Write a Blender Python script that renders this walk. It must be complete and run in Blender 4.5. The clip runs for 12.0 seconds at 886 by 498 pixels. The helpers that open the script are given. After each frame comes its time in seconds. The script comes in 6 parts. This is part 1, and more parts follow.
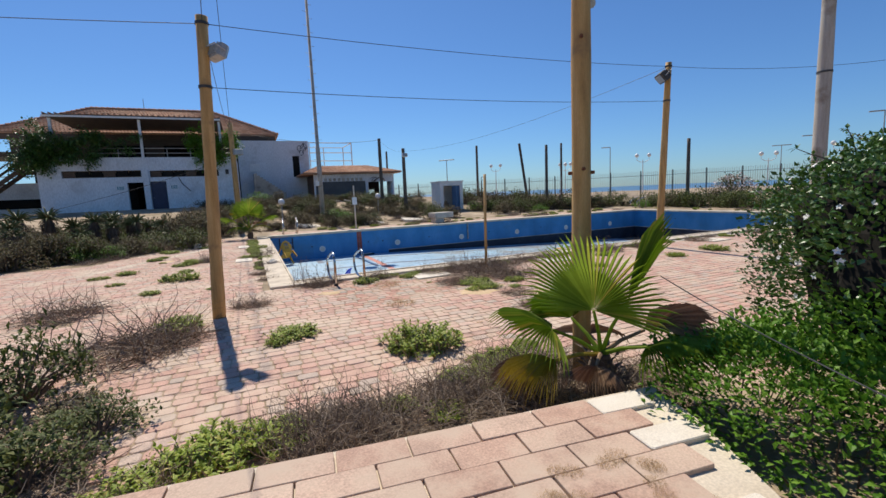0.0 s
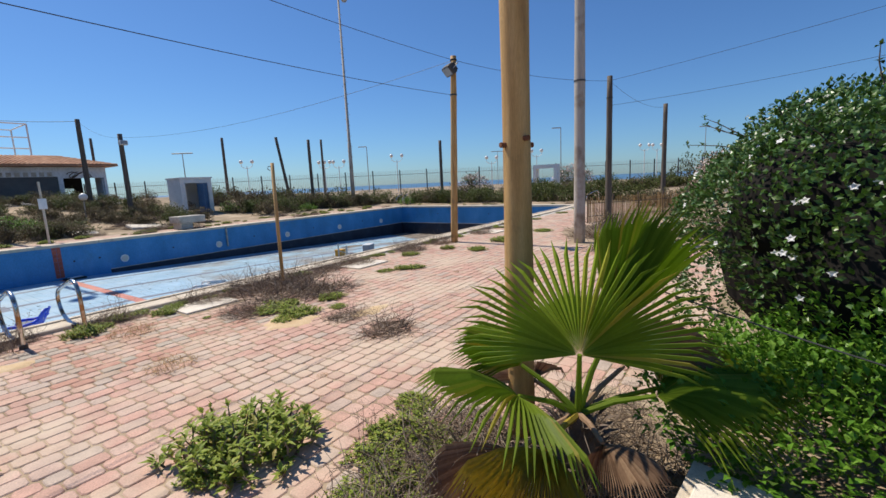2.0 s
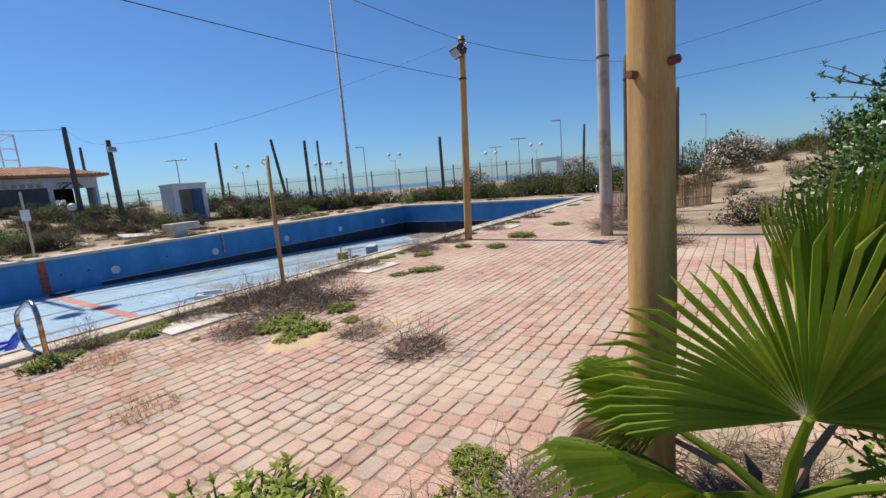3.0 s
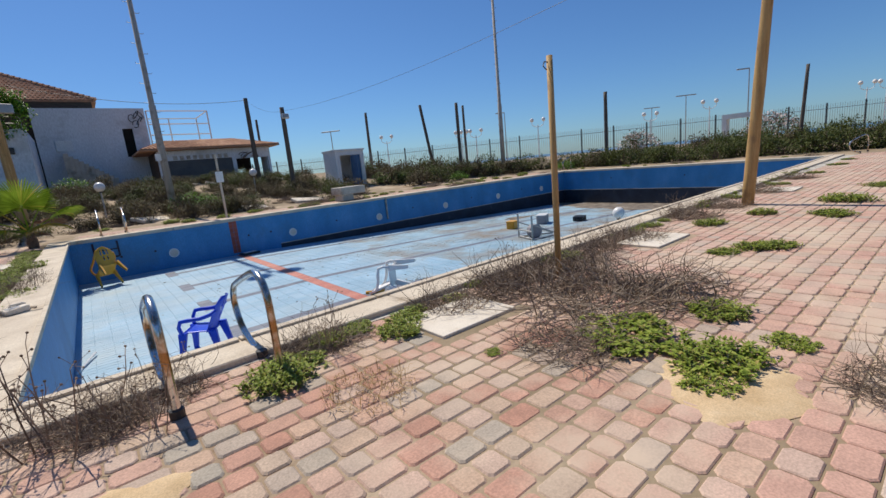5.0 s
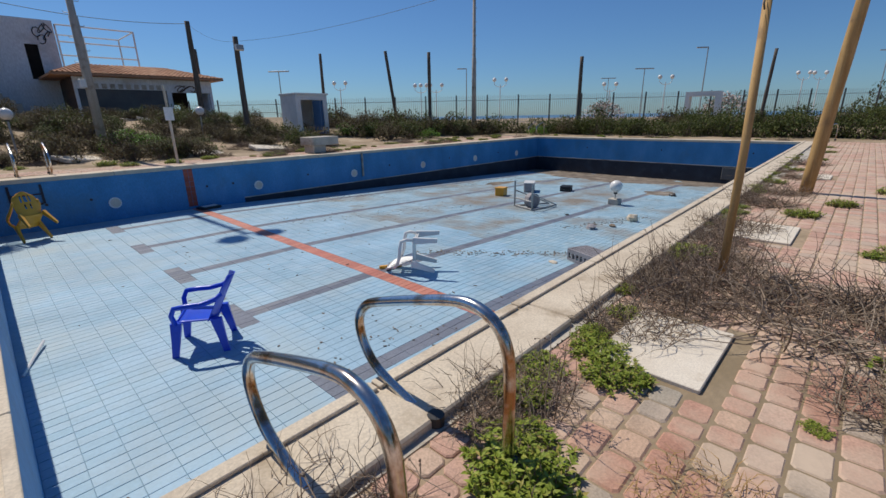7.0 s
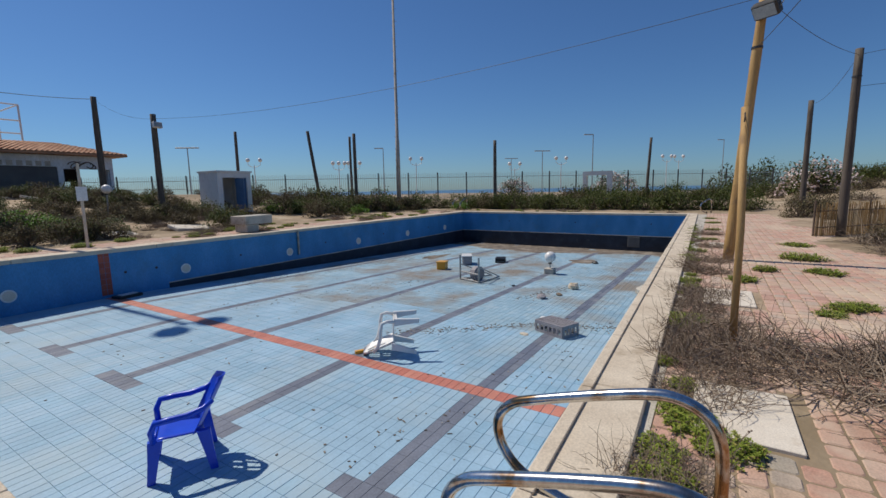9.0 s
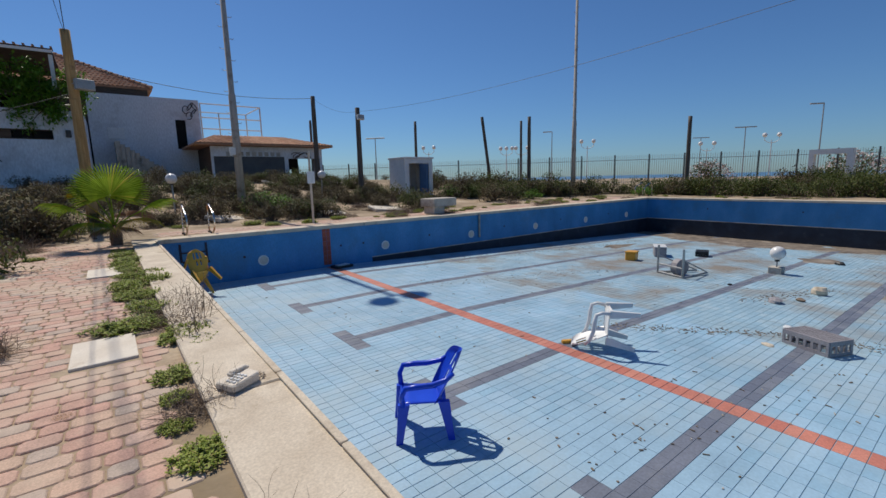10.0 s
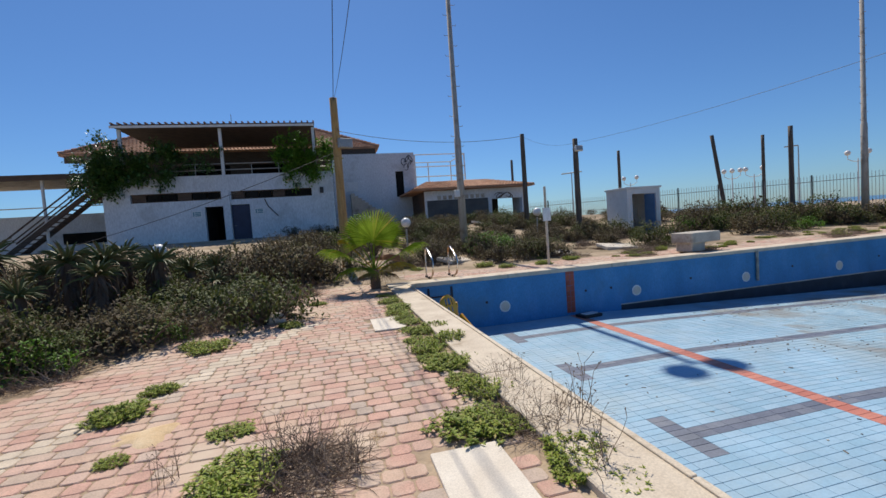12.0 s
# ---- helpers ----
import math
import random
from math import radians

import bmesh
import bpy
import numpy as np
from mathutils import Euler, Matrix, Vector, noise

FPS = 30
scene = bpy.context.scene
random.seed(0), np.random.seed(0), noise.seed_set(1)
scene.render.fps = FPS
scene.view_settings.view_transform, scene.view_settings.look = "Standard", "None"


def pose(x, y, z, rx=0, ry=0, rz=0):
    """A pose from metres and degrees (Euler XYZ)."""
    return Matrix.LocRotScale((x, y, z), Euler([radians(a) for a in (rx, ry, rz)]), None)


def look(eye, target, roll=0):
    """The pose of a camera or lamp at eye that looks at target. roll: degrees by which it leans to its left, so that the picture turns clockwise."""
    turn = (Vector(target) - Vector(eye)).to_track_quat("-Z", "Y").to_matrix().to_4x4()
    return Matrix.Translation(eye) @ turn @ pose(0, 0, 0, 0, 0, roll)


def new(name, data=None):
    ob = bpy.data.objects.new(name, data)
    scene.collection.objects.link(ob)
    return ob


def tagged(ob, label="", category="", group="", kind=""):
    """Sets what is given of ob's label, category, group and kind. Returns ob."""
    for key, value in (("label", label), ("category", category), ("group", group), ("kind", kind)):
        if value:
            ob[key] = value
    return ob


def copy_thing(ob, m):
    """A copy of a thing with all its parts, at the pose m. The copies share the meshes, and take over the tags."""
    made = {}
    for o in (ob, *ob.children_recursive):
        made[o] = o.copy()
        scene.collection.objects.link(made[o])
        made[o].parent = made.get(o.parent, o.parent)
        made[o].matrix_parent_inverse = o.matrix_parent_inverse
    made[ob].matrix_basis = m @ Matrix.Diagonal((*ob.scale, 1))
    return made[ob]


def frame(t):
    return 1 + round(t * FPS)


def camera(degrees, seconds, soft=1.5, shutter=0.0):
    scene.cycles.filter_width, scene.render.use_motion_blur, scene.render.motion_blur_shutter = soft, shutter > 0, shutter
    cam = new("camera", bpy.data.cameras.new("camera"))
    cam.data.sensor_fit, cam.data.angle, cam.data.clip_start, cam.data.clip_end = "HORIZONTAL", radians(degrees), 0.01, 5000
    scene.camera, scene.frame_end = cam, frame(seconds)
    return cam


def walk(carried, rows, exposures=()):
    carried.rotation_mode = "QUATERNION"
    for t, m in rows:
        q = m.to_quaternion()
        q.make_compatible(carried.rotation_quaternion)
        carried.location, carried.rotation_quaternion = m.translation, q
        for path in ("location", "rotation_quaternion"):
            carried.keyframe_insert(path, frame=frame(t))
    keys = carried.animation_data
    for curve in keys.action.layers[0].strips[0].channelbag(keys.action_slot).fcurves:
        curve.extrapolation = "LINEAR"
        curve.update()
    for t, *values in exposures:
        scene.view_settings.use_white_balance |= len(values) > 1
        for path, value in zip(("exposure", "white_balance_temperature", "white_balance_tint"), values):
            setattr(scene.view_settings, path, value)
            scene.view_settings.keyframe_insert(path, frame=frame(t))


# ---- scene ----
cam = camera(91.2, 12.0)
PATH = [
    (0, (0.153, 0.058, 1.739), (0.952, 1.874, 1.486), -2.5),
    (0.5, (0.126, 0.578, 1.707), (1.177, 2.269, 1.517), -0.9),
    (1, (0.205, 1.065, 1.756), (1.467, 2.602, 1.54), -4.5),
    (1.5, (0.12, 1.526, 1.67), (1.702, 2.726, 1.433), -2.6),
    (2, (0.466, 2.016, 1.675), (2.087, 3.147, 1.369), -2.7),
    (2.5, (0.782, 2.301, 1.644), (2.422, 3.404, 1.342), -4.6),
    (4.5, (1.476, 5.412, 1.239), (2.866, 6.795, 0.845), -4.6),
    (5, (1.444, 6.06, 1.23), (2.669, 7.594, 0.846), -5.6),
    (5.5, (1.414, 6.71, 1.251), (2.553, 8.304, 0.85), -5.1),
    (6, (1.351, 7.238, 1.27), (2.468, 8.839, 0.838), -5.0),
    (6.5, (1.205, 7.699, 1.291), (2.333, 9.267, 0.774), -4.0),
    (7, (1.05, 8.04, 1.329), (2.433, 9.361, 0.744), -1.0),
    (9, (0.38, 8.905, 1.47), (2.061, 9.954, 1.199), -1.1),
    (9.5, (0.293, 9.34, 1.401), (1.801, 10.62, 1.098), -0.4),
    (10, (0.046, 9.8, 1.386), (1.244, 11.37, 1.068), -1.4),
    (10.5, (-0.267, 10.386, 1.393), (0.555, 12.186, 1.102), -2.5),
    (11, (-0.56, 10.961, 1.413), (0.09, 12.842, 1.22), -3.0),
    (11.5, (-0.775, 11.496, 1.444), (-0.23, 13.415, 1.295), -4.2),
    (12, (-0.824, 12.137, 1.435), (-0.339, 14.074, 1.327), -4.1),
]
walk(cam, [(t, look(eye, target, roll)) for t, eye, target, roll in PATH],
     exposures=[(0, 0.02), (2.5, 0.05), (5.5, -0.22), (6.5, -0.35), (9.5, -0.47), (10.5, -0.32), (12, -0.12)])

# ---- world and sun ----
SUN_EL, SUN_AZ = 56.0, -2.0
world = bpy.data.worlds.new("sky")
scene.world = world
world.use_nodes = True
wn = world.node_tree
sky = wn.nodes.new("ShaderNodeTexSky")
sky.sky_type = 'NISHITA'
sky.sun_disc = False
sky.sun_elevation, sky.sun_rotation = radians(SUN_EL), radians(SUN_AZ)
sky.air_density, sky.dust_density, sky.ozone_density = 1.0, 0.3, 5.0
background = wn.nodes["Background"]
background.inputs[1].default_value = 0.10
tint = wn.nodes.new("ShaderNodeMix")
tint.data_type, tint.blend_type = 'RGBA', 'MULTIPLY'
tint.inputs[0].default_value, tint.inputs[7].default_value = 1.0, (0.56, 0.80, 1.06, 1)
wn.links.new(sky.outputs[0], tint.inputs[6])
wn.links.new(tint.outputs[2], background.inputs[0])
sun_data = bpy.data.lights.new("sun", 'SUN')
sun_data.energy, sun_data.angle, sun_data.color = 4.9, radians(0.53), (1.0, 0.92, 0.80)
sun = new("sun", sun_data)
_a, _e = radians(SUN_AZ), radians(SUN_EL)
sun.matrix_world = look((30 * math.sin(_a) * math.cos(_e), 30 * math.cos(_a) * math.cos(_e), 30 * math.sin(_e)), (0, 0, 0))


# ---- materials ----
def ramp(nt, fac, stops):
    n = nt.nodes.new("ShaderNodeValToRGB")
    els = n.color_ramp.elements
    while len(els) < len(stops):
        els.new(0.5)
    for e, (p, c) in zip(els, stops):
        e.position, e.color = p, (*c, 1)
    nt.links.new(fac, n.inputs[0])
    return n.outputs[0]


def noise_tex(nt, scale, detail=4.0, stretch=(1, 1, 1), rough=0.55, world_space=True):
    if world_space:
        geo = nt.nodes.new("ShaderNodeNewGeometry")
        src = geo.outputs["Position"]
    else:
        src = nt.nodes.new("ShaderNodeTexCoord").outputs["Object"]
    mp = nt.nodes.new("ShaderNodeMapping")
    mp.inputs["Scale"].default_value = stretch
    nt.links.new(src, mp.inputs[0])
    n = nt.nodes.new("ShaderNodeTexNoise")
    n.inputs["Scale"].default_value, n.inputs["Detail"].default_value, n.inputs["Roughness"].default_value = scale, detail, rough
    nt.links.new(mp.outputs[0], n.inputs["Vector"])
    return n.outputs["Fac"]


def mixc(nt, fac, a, b, mode='MIX'):
    m = nt.nodes.new("ShaderNodeMix")
    m.data_type, m.blend_type = 'RGBA', mode
    for sock, v in ((m.inputs[0], fac), (m.inputs[6], a), (m.inputs[7], b)):
        if isinstance(v, bpy.types.NodeSocket):
            nt.links.new(v, sock)
        elif isinstance(v, tuple):
            sock.default_value = (*v, 1)
        else:
            sock.default_value = v
    return m.outputs[2]


def mat(name, stops, scale=6.0, rough=0.8, bump=0.2, fine=60.0, metal=0.0, vary=None, dirt=None, dirt_scale=1.2,
        dirt_amount=(0.52, 0.68), stretch=(1, 1, 1), through_light=0.0, spec=0.5, world_space=True, amp=0.25, bump_dist=0.004):
    """A surface: stops are its colours over a coarse noise (or over vary: 'object' or 'island'), with fine grain, patches of dirt and relief."""
    m = bpy.data.materials.new(name)
    m.use_nodes = True
    nt = m.node_tree
    bsdf = nt.nodes["Principled BSDF"]
    coarse = noise_tex(nt, scale, 5.0, stretch, 0.6, world_space)
    grain = noise_tex(nt, fine, 3.0, stretch, 0.6, world_space)
    if vary == 'object':
        src = nt.nodes.new("ShaderNodeObjectInfo").outputs["Random"]
    elif vary == 'island':
        src = nt.nodes.new("ShaderNodeNewGeometry").outputs["Random Per Island"]
    else:
        src = coarse
    if src is coarse:
        col = ramp(nt, src, [(0.3 + 0.4 * p, c) for p, c in stops])
    else:
        col = ramp(nt, src, stops)
        col = mixc(nt, 0.5, col, ramp(nt, coarse, [(0.3, (0.62, 0.62, 0.62)), (0.7, (1.25, 1.22, 1.2))]), 'MULTIPLY')
    col = mixc(nt, amp, col, ramp(nt, grain, [(0.3, (0.35, 0.35, 0.35)), (0.7, (1.5, 1.5, 1.5))]), 'MULTIPLY')
    if dirt:
        d = noise_tex(nt, dirt_scale, 6.0, (1, 1, 1), 0.62)
        f = ramp(nt, d, [(dirt_amount[0], (0, 0, 0)), (dirt_amount[1], (1, 1, 1))])
        col = mixc(nt, f, col, dirt)
    nt.links.new(col, bsdf.inputs["Base Color"])
    bsdf.inputs["Roughness"].default_value, bsdf.inputs["Metallic"].default_value = rough, metal
    bsdf.inputs["Specular IOR Level"].default_value = spec
    if bump:
        b = nt.nodes.new("ShaderNodeBump")
        b.inputs["Strength"].default_value, b.inputs["Distance"].default_value = bump, bump_dist
        nt.links.new(mixc(nt, 0.5, coarse, grain), b.inputs["Height"])
        nt.links.new(b.outputs[0], bsdf.inputs["Normal"])
    if through_light:
        tr = nt.nodes.new("ShaderNodeBsdfTranslucent")
        nt.links.new(col, tr.inputs[0])
        mx = nt.nodes.new("ShaderNodeMixShader")
        mx.inputs[0].default_value = through_light
        nt.links.new(bsdf.outputs[0], mx.inputs[1])
        nt.links.new(tr.outputs[0], mx.inputs[2])
        nt.links.new(mx.outputs[0], nt.nodes["Material Output"].inputs[0])
    return m


M_ground = mat("sandy_soil", [(0, (0.26, 0.18, 0.11)), (0.5, (0.40, 0.30, 0.20)), (1, (0.50, 0.41, 0.29))], 0.9, 0.95, 0.6, 25, dirt=(0.25, 0.19, 0.115), dirt_scale=0.4, dirt_amount=(0.47, 0.58), bump_dist=0.02)
M_sea = mat("sea", [(0, (0.05, 0.14, 0.24)), (1, (0.08, 0.19, 0.30))], 0.02, 0.35, 0.0, 0.5)
M_litter = mat("dry_litter", [(0, (0.10, 0.08, 0.06)), (0.6, (0.24, 0.19, 0.14)), (1, (0.5, 0.46, 0.40))], 3, 0.9, 0.0, 60, vary='island')
M_deadaloe = mat("dead_aloe_leaf", [(0, (0.07, 0.045, 0.03)), (0.6, (0.14, 0.09, 0.06)), (1, (0.22, 0.16, 0.10))], 3, 0.9, 0.2, 50, vary='island')
M_sand = mat("yellow_sand", [(0, (0.52, 0.36, 0.19)), (0.5, (0.62, 0.45, 0.26)), (1, (0.68, 0.53, 0.34))], 4, 0.95, 0.5, 120, amp=0.3)
M_paver = mat("paver", [(0, (0.50, 0.31, 0.235)), (0.3, (0.58, 0.35, 0.27)), (0.5, (0.57, 0.40, 0.29)), (0.7, (0.48, 0.385, 0.31)), (0.85, (0.60, 0.41, 0.32)), (1, (0.53, 0.33, 0.25))],
              5, 0.88, 0.5, 90, vary='island', dirt=(0.60, 0.47, 0.35), dirt_scale=0.9, dirt_amount=(0.47, 0.66), amp=0.35)
M_paver_one = mat("paver_single", [(0, (0.44, 0.23, 0.16)), (0.3, (0.52, 0.30, 0.22)), (0.5, (0.53, 0.37, 0.26)), (0.7, (0.40, 0.35, 0.28)), (0.85, (0.55, 0.39, 0.30)), (1, (0.48, 0.26, 0.18))],
                  5, 0.88, 0.5, 90, vary='object', dirt=(0.60, 0.47, 0.35), dirt_scale=0.9, dirt_amount=(0.5, 0.7), amp=0.35)
M_terrace = mat("terrace_slab", [(0, (0.48, 0.30, 0.22)), (0.5, (0.53, 0.36, 0.27)), (1, (0.56, 0.41, 0.31))], 4, 0.9, 0.5, 80, vary='object', dirt=(0.52, 0.40, 0.30), dirt_scale=2.0, dirt_amount=(0.45, 0.65), amp=0.4)
M_cream = mat("cream_paver", [(0, (0.58, 0.48, 0.36)), (1, (0.68, 0.58, 0.45))], 5, 0.9, 0.4, 80, vary='island')
M_slab = mat("pale_slab", [(0, (0.66, 0.58, 0.47)), (1, (0.76, 0.69, 0.58))], 3, 0.85, 0.2, 120, dirt=(0.5, 0.4, 0.29), dirt_scale=4, dirt_amount=(0.6, 0.75))
M_coping = mat("pool_coping", [(0, (0.54, 0.45, 0.34)), (1, (0.70, 0.61, 0.48))], 2.5, 0.9, 0.4, 70, dirt=(0.36, 0.28, 0.19), dirt_scale=2.2, dirt_amount=(0.56, 0.7))
M_concrete = mat("concrete", [(0, (0.42, 0.38, 0.32)), (1, (0.58, 0.54, 0.46))], 2, 0.9, 0.4, 60, dirt=(0.22, 0.19, 0.15), dirt_scale=1.5)
M_poolwall = mat("pool_wall_paint", [(0, (0.030, 0.19, 0.40)), (0.5, (0.04, 0.235, 0.49)), (1, (0.07, 0.28, 0.55))], 1.2, 0.55, 0.15, 40, dirt=(0.06, 0.19, 0.32), dirt_scale=1.0, dirt_amount=(0.55, 0.8), stretch=(1, 1, 0.5))
M_pooldark = mat("stained_pool_tile", [(0, (0.008, 0.012, 0.022)), (1, (0.025, 0.038, 0.06))], 1.5, 0.6, 0.2, 40, dirt=(0.06, 0.07, 0.08), dirt_scale=2, dirt_amount=(0.58, 0.75))
M_tile = mat("pale_blue_tile", [(0, (0.28, 0.46, 0.59)), (0.5, (0.31, 0.48, 0.61)), (1, (0.34, 0.50, 0.62))], 0.8, 0.6, 0.1, 30, vary='island', dirt=(0.38, 0.46, 0.48), dirt_scale=0.45, dirt_amount=(0.48, 0.75), amp=0.12)
M_tile_old = mat("dirty_blue_tile", [(0, (0.27, 0.43, 0.54)), (0.5, (0.31, 0.47, 0.57)), (1, (0.35, 0.49, 0.57))], 0.8, 0.7, 0.2, 30, vary='island', dirt=(0.25, 0.22, 0.18), dirt_scale=0.5, dirt_amount=(0.46, 0.66), amp=0.2)
M_silt = mat("dry_pool_silt", [(0, (0.05, 0.04, 0.035)), (0.6, (0.22, 0.18, 0.14)), (1, (0.36, 0.32, 0.27))], 1.6, 0.95, 0.6, 20, bump_dist=0.02)
M_grout = mat("grout", [(0, (0.22, 0.34, 0.43)), (1, (0.27, 0.40, 0.49))], 2, 0.9, 0.1, 40)
M_lane = mat("grey_lane_tile", [(0, (0.13, 0.15, 0.20)), (0.5, (0.16, 0.18, 0.23)), (1, (0.20, 0.22, 0.26))], 2, 0.6, 0.1, 40, vary='island', dirt=(0.3, 0.3, 0.3), dirt_scale=0.8, dirt_amount=(0.55, 0.8))
M_red = mat("red_tile", [(0, (0.50, 0.17, 0.12)), (0.5, (0.55, 0.20, 0.14)), (1, (0.58, 0.24, 0.17))], 2, 0.6, 0.1, 40, vary='island')
M_redwall = mat("red_wall_tile", [(0, (0.30, 0.06, 0.04)), (1, (0.42, 0.10, 0.06))], 2, 0.6, 0.1, 40, vary='island')
M_polewood = mat("ochre_pole_wood", [(0, (0.34, 0.19, 0.065)), (0.5, (0.47, 0.28, 0.10)), (1, (0.56, 0.36, 0.15))], 3, 0.75, 0.5, 50, stretch=(6, 6, 0.5), dirt=(0.25, 0.15, 0.07), dirt_scale=3, dirt_amount=(0.58, 0.72))
M_greypole = mat("weathered_grey_pole", [(0, (0.36, 0.32, 0.27)), (1, (0.50, 0.45, 0.39))], 3, 0.85, 0.4, 50, stretch=(5, 5, 0.5), dirt=(0.25, 0.2, 0.15), dirt_scale=2)
M_darkpole = mat("dark_pole", [(0, (0.07, 0.055, 0.045)), (1, (0.16, 0.13, 0.10))], 3, 0.85, 0.3, 40, stretch=(5, 5, 0.5))
M_metal = mat("galvanised_metal", [(0, (0.34, 0.33, 0.31)), (1, (0.50, 0.49, 0.47))], 4, 0.5, 0.15, 50, metal=0.6, dirt=(0.22, 0.13, 0.07), dirt_scale=3, dirt_amount=(0.6, 0.75))
M_chrome = mat("worn_steel_tube", [(0, (0.55, 0.54, 0.52)), (1, (0.70, 0.69, 0.67))], 6, 0.22, 0.05, 80, metal=1.0, dirt=(0.33, 0.19, 0.09), dirt_scale=4.5, dirt_amount=(0.5, 0.62), stretch=(1, 1, 0.4))
M_darkmetal = mat("dark_metal", [(0, (0.04, 0.04, 0.04)), (1, (0.09, 0.085, 0.08))], 5, 0.55, 0.1, 60, metal=0.5)
M_rust = mat("rust", [(0, (0.12, 0.04, 0.02)), (1, (0.22, 0.09, 0.045))], 20, 0.9, 0.4, 80)
M_wire = mat("cable", [(0, (0.03, 0.03, 0.03)), (1, (0.06, 0.06, 0.06))], 5, 0.6, 0.0, 50)
M_white = mat("white_render", [(0, (0.64, 0.66, 0.68)), (1, (0.76, 0.78, 0.80))], 0.6, 0.85, 0.2, 12, dirt=(0.46, 0.46, 0.45), dirt_scale=0.6, dirt_amount=(0.54, 0.78), stretch=(1, 1, 0.4))
M_whitepaint = mat("white_paint", [(0, (0.70, 0.70, 0.68)), (1, (0.82, 0.82, 0.80))], 2, 0.6, 0.1, 40, dirt=(0.5, 0.46, 0.4), dirt_scale=2, dirt_amount=(0.6, 0.8))
M_bluepaint = mat("blue_door_paint", [(0, (0.05, 0.12, 0.24)), (1, (0.08, 0.17, 0.30))], 2, 0.6, 0.1, 40)
M_navy = mat("navy_door", [(0, (0.012, 0.018, 0.05)), (1, (0.02, 0.03, 0.075))], 2, 0.5, 0.1, 40)
M_rooftile = mat("terracotta_roof_tile", [(0, (0.36, 0.17, 0.09)), (0.5, (0.45, 0.23, 0.13)), (1, (0.52, 0.30, 0.18))], 1.5, 0.85, 0.3, 15, vary='island')
# near-black colour that paints in shade inside rooms, panes and the big bush
M_dark = mat("dark_interior_shade", [(0, (0.012, 0.011, 0.010)), (1, (0.03, 0.028, 0.025))], 1, 0.9, 0.1, 20, spec=0.05)
# timber brown, used also as painted shade on the terrace's back wall
M_brown = mat("brown_timber_and_shade", [(0, (0.07, 0.045, 0.03)), (1, (0.14, 0.09, 0.06))], 2, 0.85, 0.2, 30, stretch=(1, 1, 6))
M_grey = mat("grey_shutter", [(0, (0.08, 0.08, 0.085)), (1, (0.13, 0.13, 0.125))], 1, 0.8, 0.1, 30)
M_globe = mat("milky_globe", [(0, (0.74, 0.72, 0.68)), (1, (0.82, 0.80, 0.77))], 6, 0.3, 0.0, 40)
M_leaf = mat("hedge_leaf", [(0, (0.04, 0.09, 0.015)), (0.5, (0.06, 0.135, 0.02)), (0.9, (0.09, 0.18, 0.03)), (1, (0.15, 0.23, 0.05))], 2, 0.36, 0.0, 60, vary='island', through_light=0.16, amp=0.1, spec=0.5)
M_leaf2 = mat("low_leaf", [(0, (0.07, 0.17, 0.015)), (0.5, (0.12, 0.26, 0.025)), (1, (0.19, 0.33, 0.045))], 2, 0.45, 0.0, 60, vary='island', through_light=0.28, amp=0.1, spec=0.2)
M_succ = mat("succulent_leaf", [(0, (0.17, 0.23, 0.03)), (0.5, (0.27, 0.35, 0.05)), (0.85, (0.37, 0.42, 0.08)), (1, (0.42, 0.34, 0.10))], 2, 0.5, 0.0, 60, vary='island', through_light=0.25, amp=0.1, spec=0.2)
M_shrub = mat("dull_shrub_leaf", [(0, (0.05, 0.07, 0.018)), (0.5, (0.09, 0.115, 0.03)), (1, (0.16, 0.175, 0.05))], 1, 0.6, 0.0, 60, vary='island', through_light=0.2, amp=0.1, spec=0.2)
M_shrubbrown = mat("dry_shrub_leaf", [(0, (0.09, 0.07, 0.045)), (0.5, (0.15, 0.12, 0.075)), (1, (0.18, 0.17, 0.08))], 1, 0.8, 0.0, 60, vary='island', through_light=0.15, amp=0.1, spec=0.2)
M_twig = mat("dry_twig", [(0, (0.14, 0.10, 0.07)), (0.5, (0.25, 0.19, 0.14)), (1, (0.38, 0.31, 0.24))], 3, 0.9, 0.0, 60, vary='island', spec=0.2)
M_straw = mat("straw", [(0, (0.36, 0.23, 0.10)), (0.5, (0.46, 0.31, 0.15)), (1, (0.54, 0.40, 0.22))], 3, 0.9, 0.0, 60, vary='island', through_light=0.2, spec=0.2)
M_palm = mat("fan_palm_leaf", [(0, (0.19, 0.28, 0.025)), (0.5, (0.26, 0.37, 0.04)), (0.85, (0.33, 0.43, 0.05)), (1, (0.48, 0.42, 0.08))], 2, 0.42, 0.1, 60, vary='island', through_light=0.55, amp=0.1, spec=0.2)
M_palmyellow = mat("yellowing_palm_leaf", [(0, (0.45, 0.34, 0.04)), (0.5, (0.55, 0.42, 0.06)), (1, (0.40, 0.30, 0.08))], 2, 0.5, 0.1, 60, vary='island', through_light=0.3, spec=0.2)
M_palmdead = mat("dead_palm_leaf", [(0, (0.22, 0.13, 0.08)), (0.5, (0.33, 0.21, 0.13)), (1, (0.42, 0.29, 0.18))], 2, 0.85, 0.1, 60, vary='island', through_light=0.1, spec=0.2)
M_bark = mat("bark", [(0, (0.10, 0.07, 0.05)), (1, (0.20, 0.15, 0.11))], 8, 0.9, 0.6, 60, bump_dist=0.01)
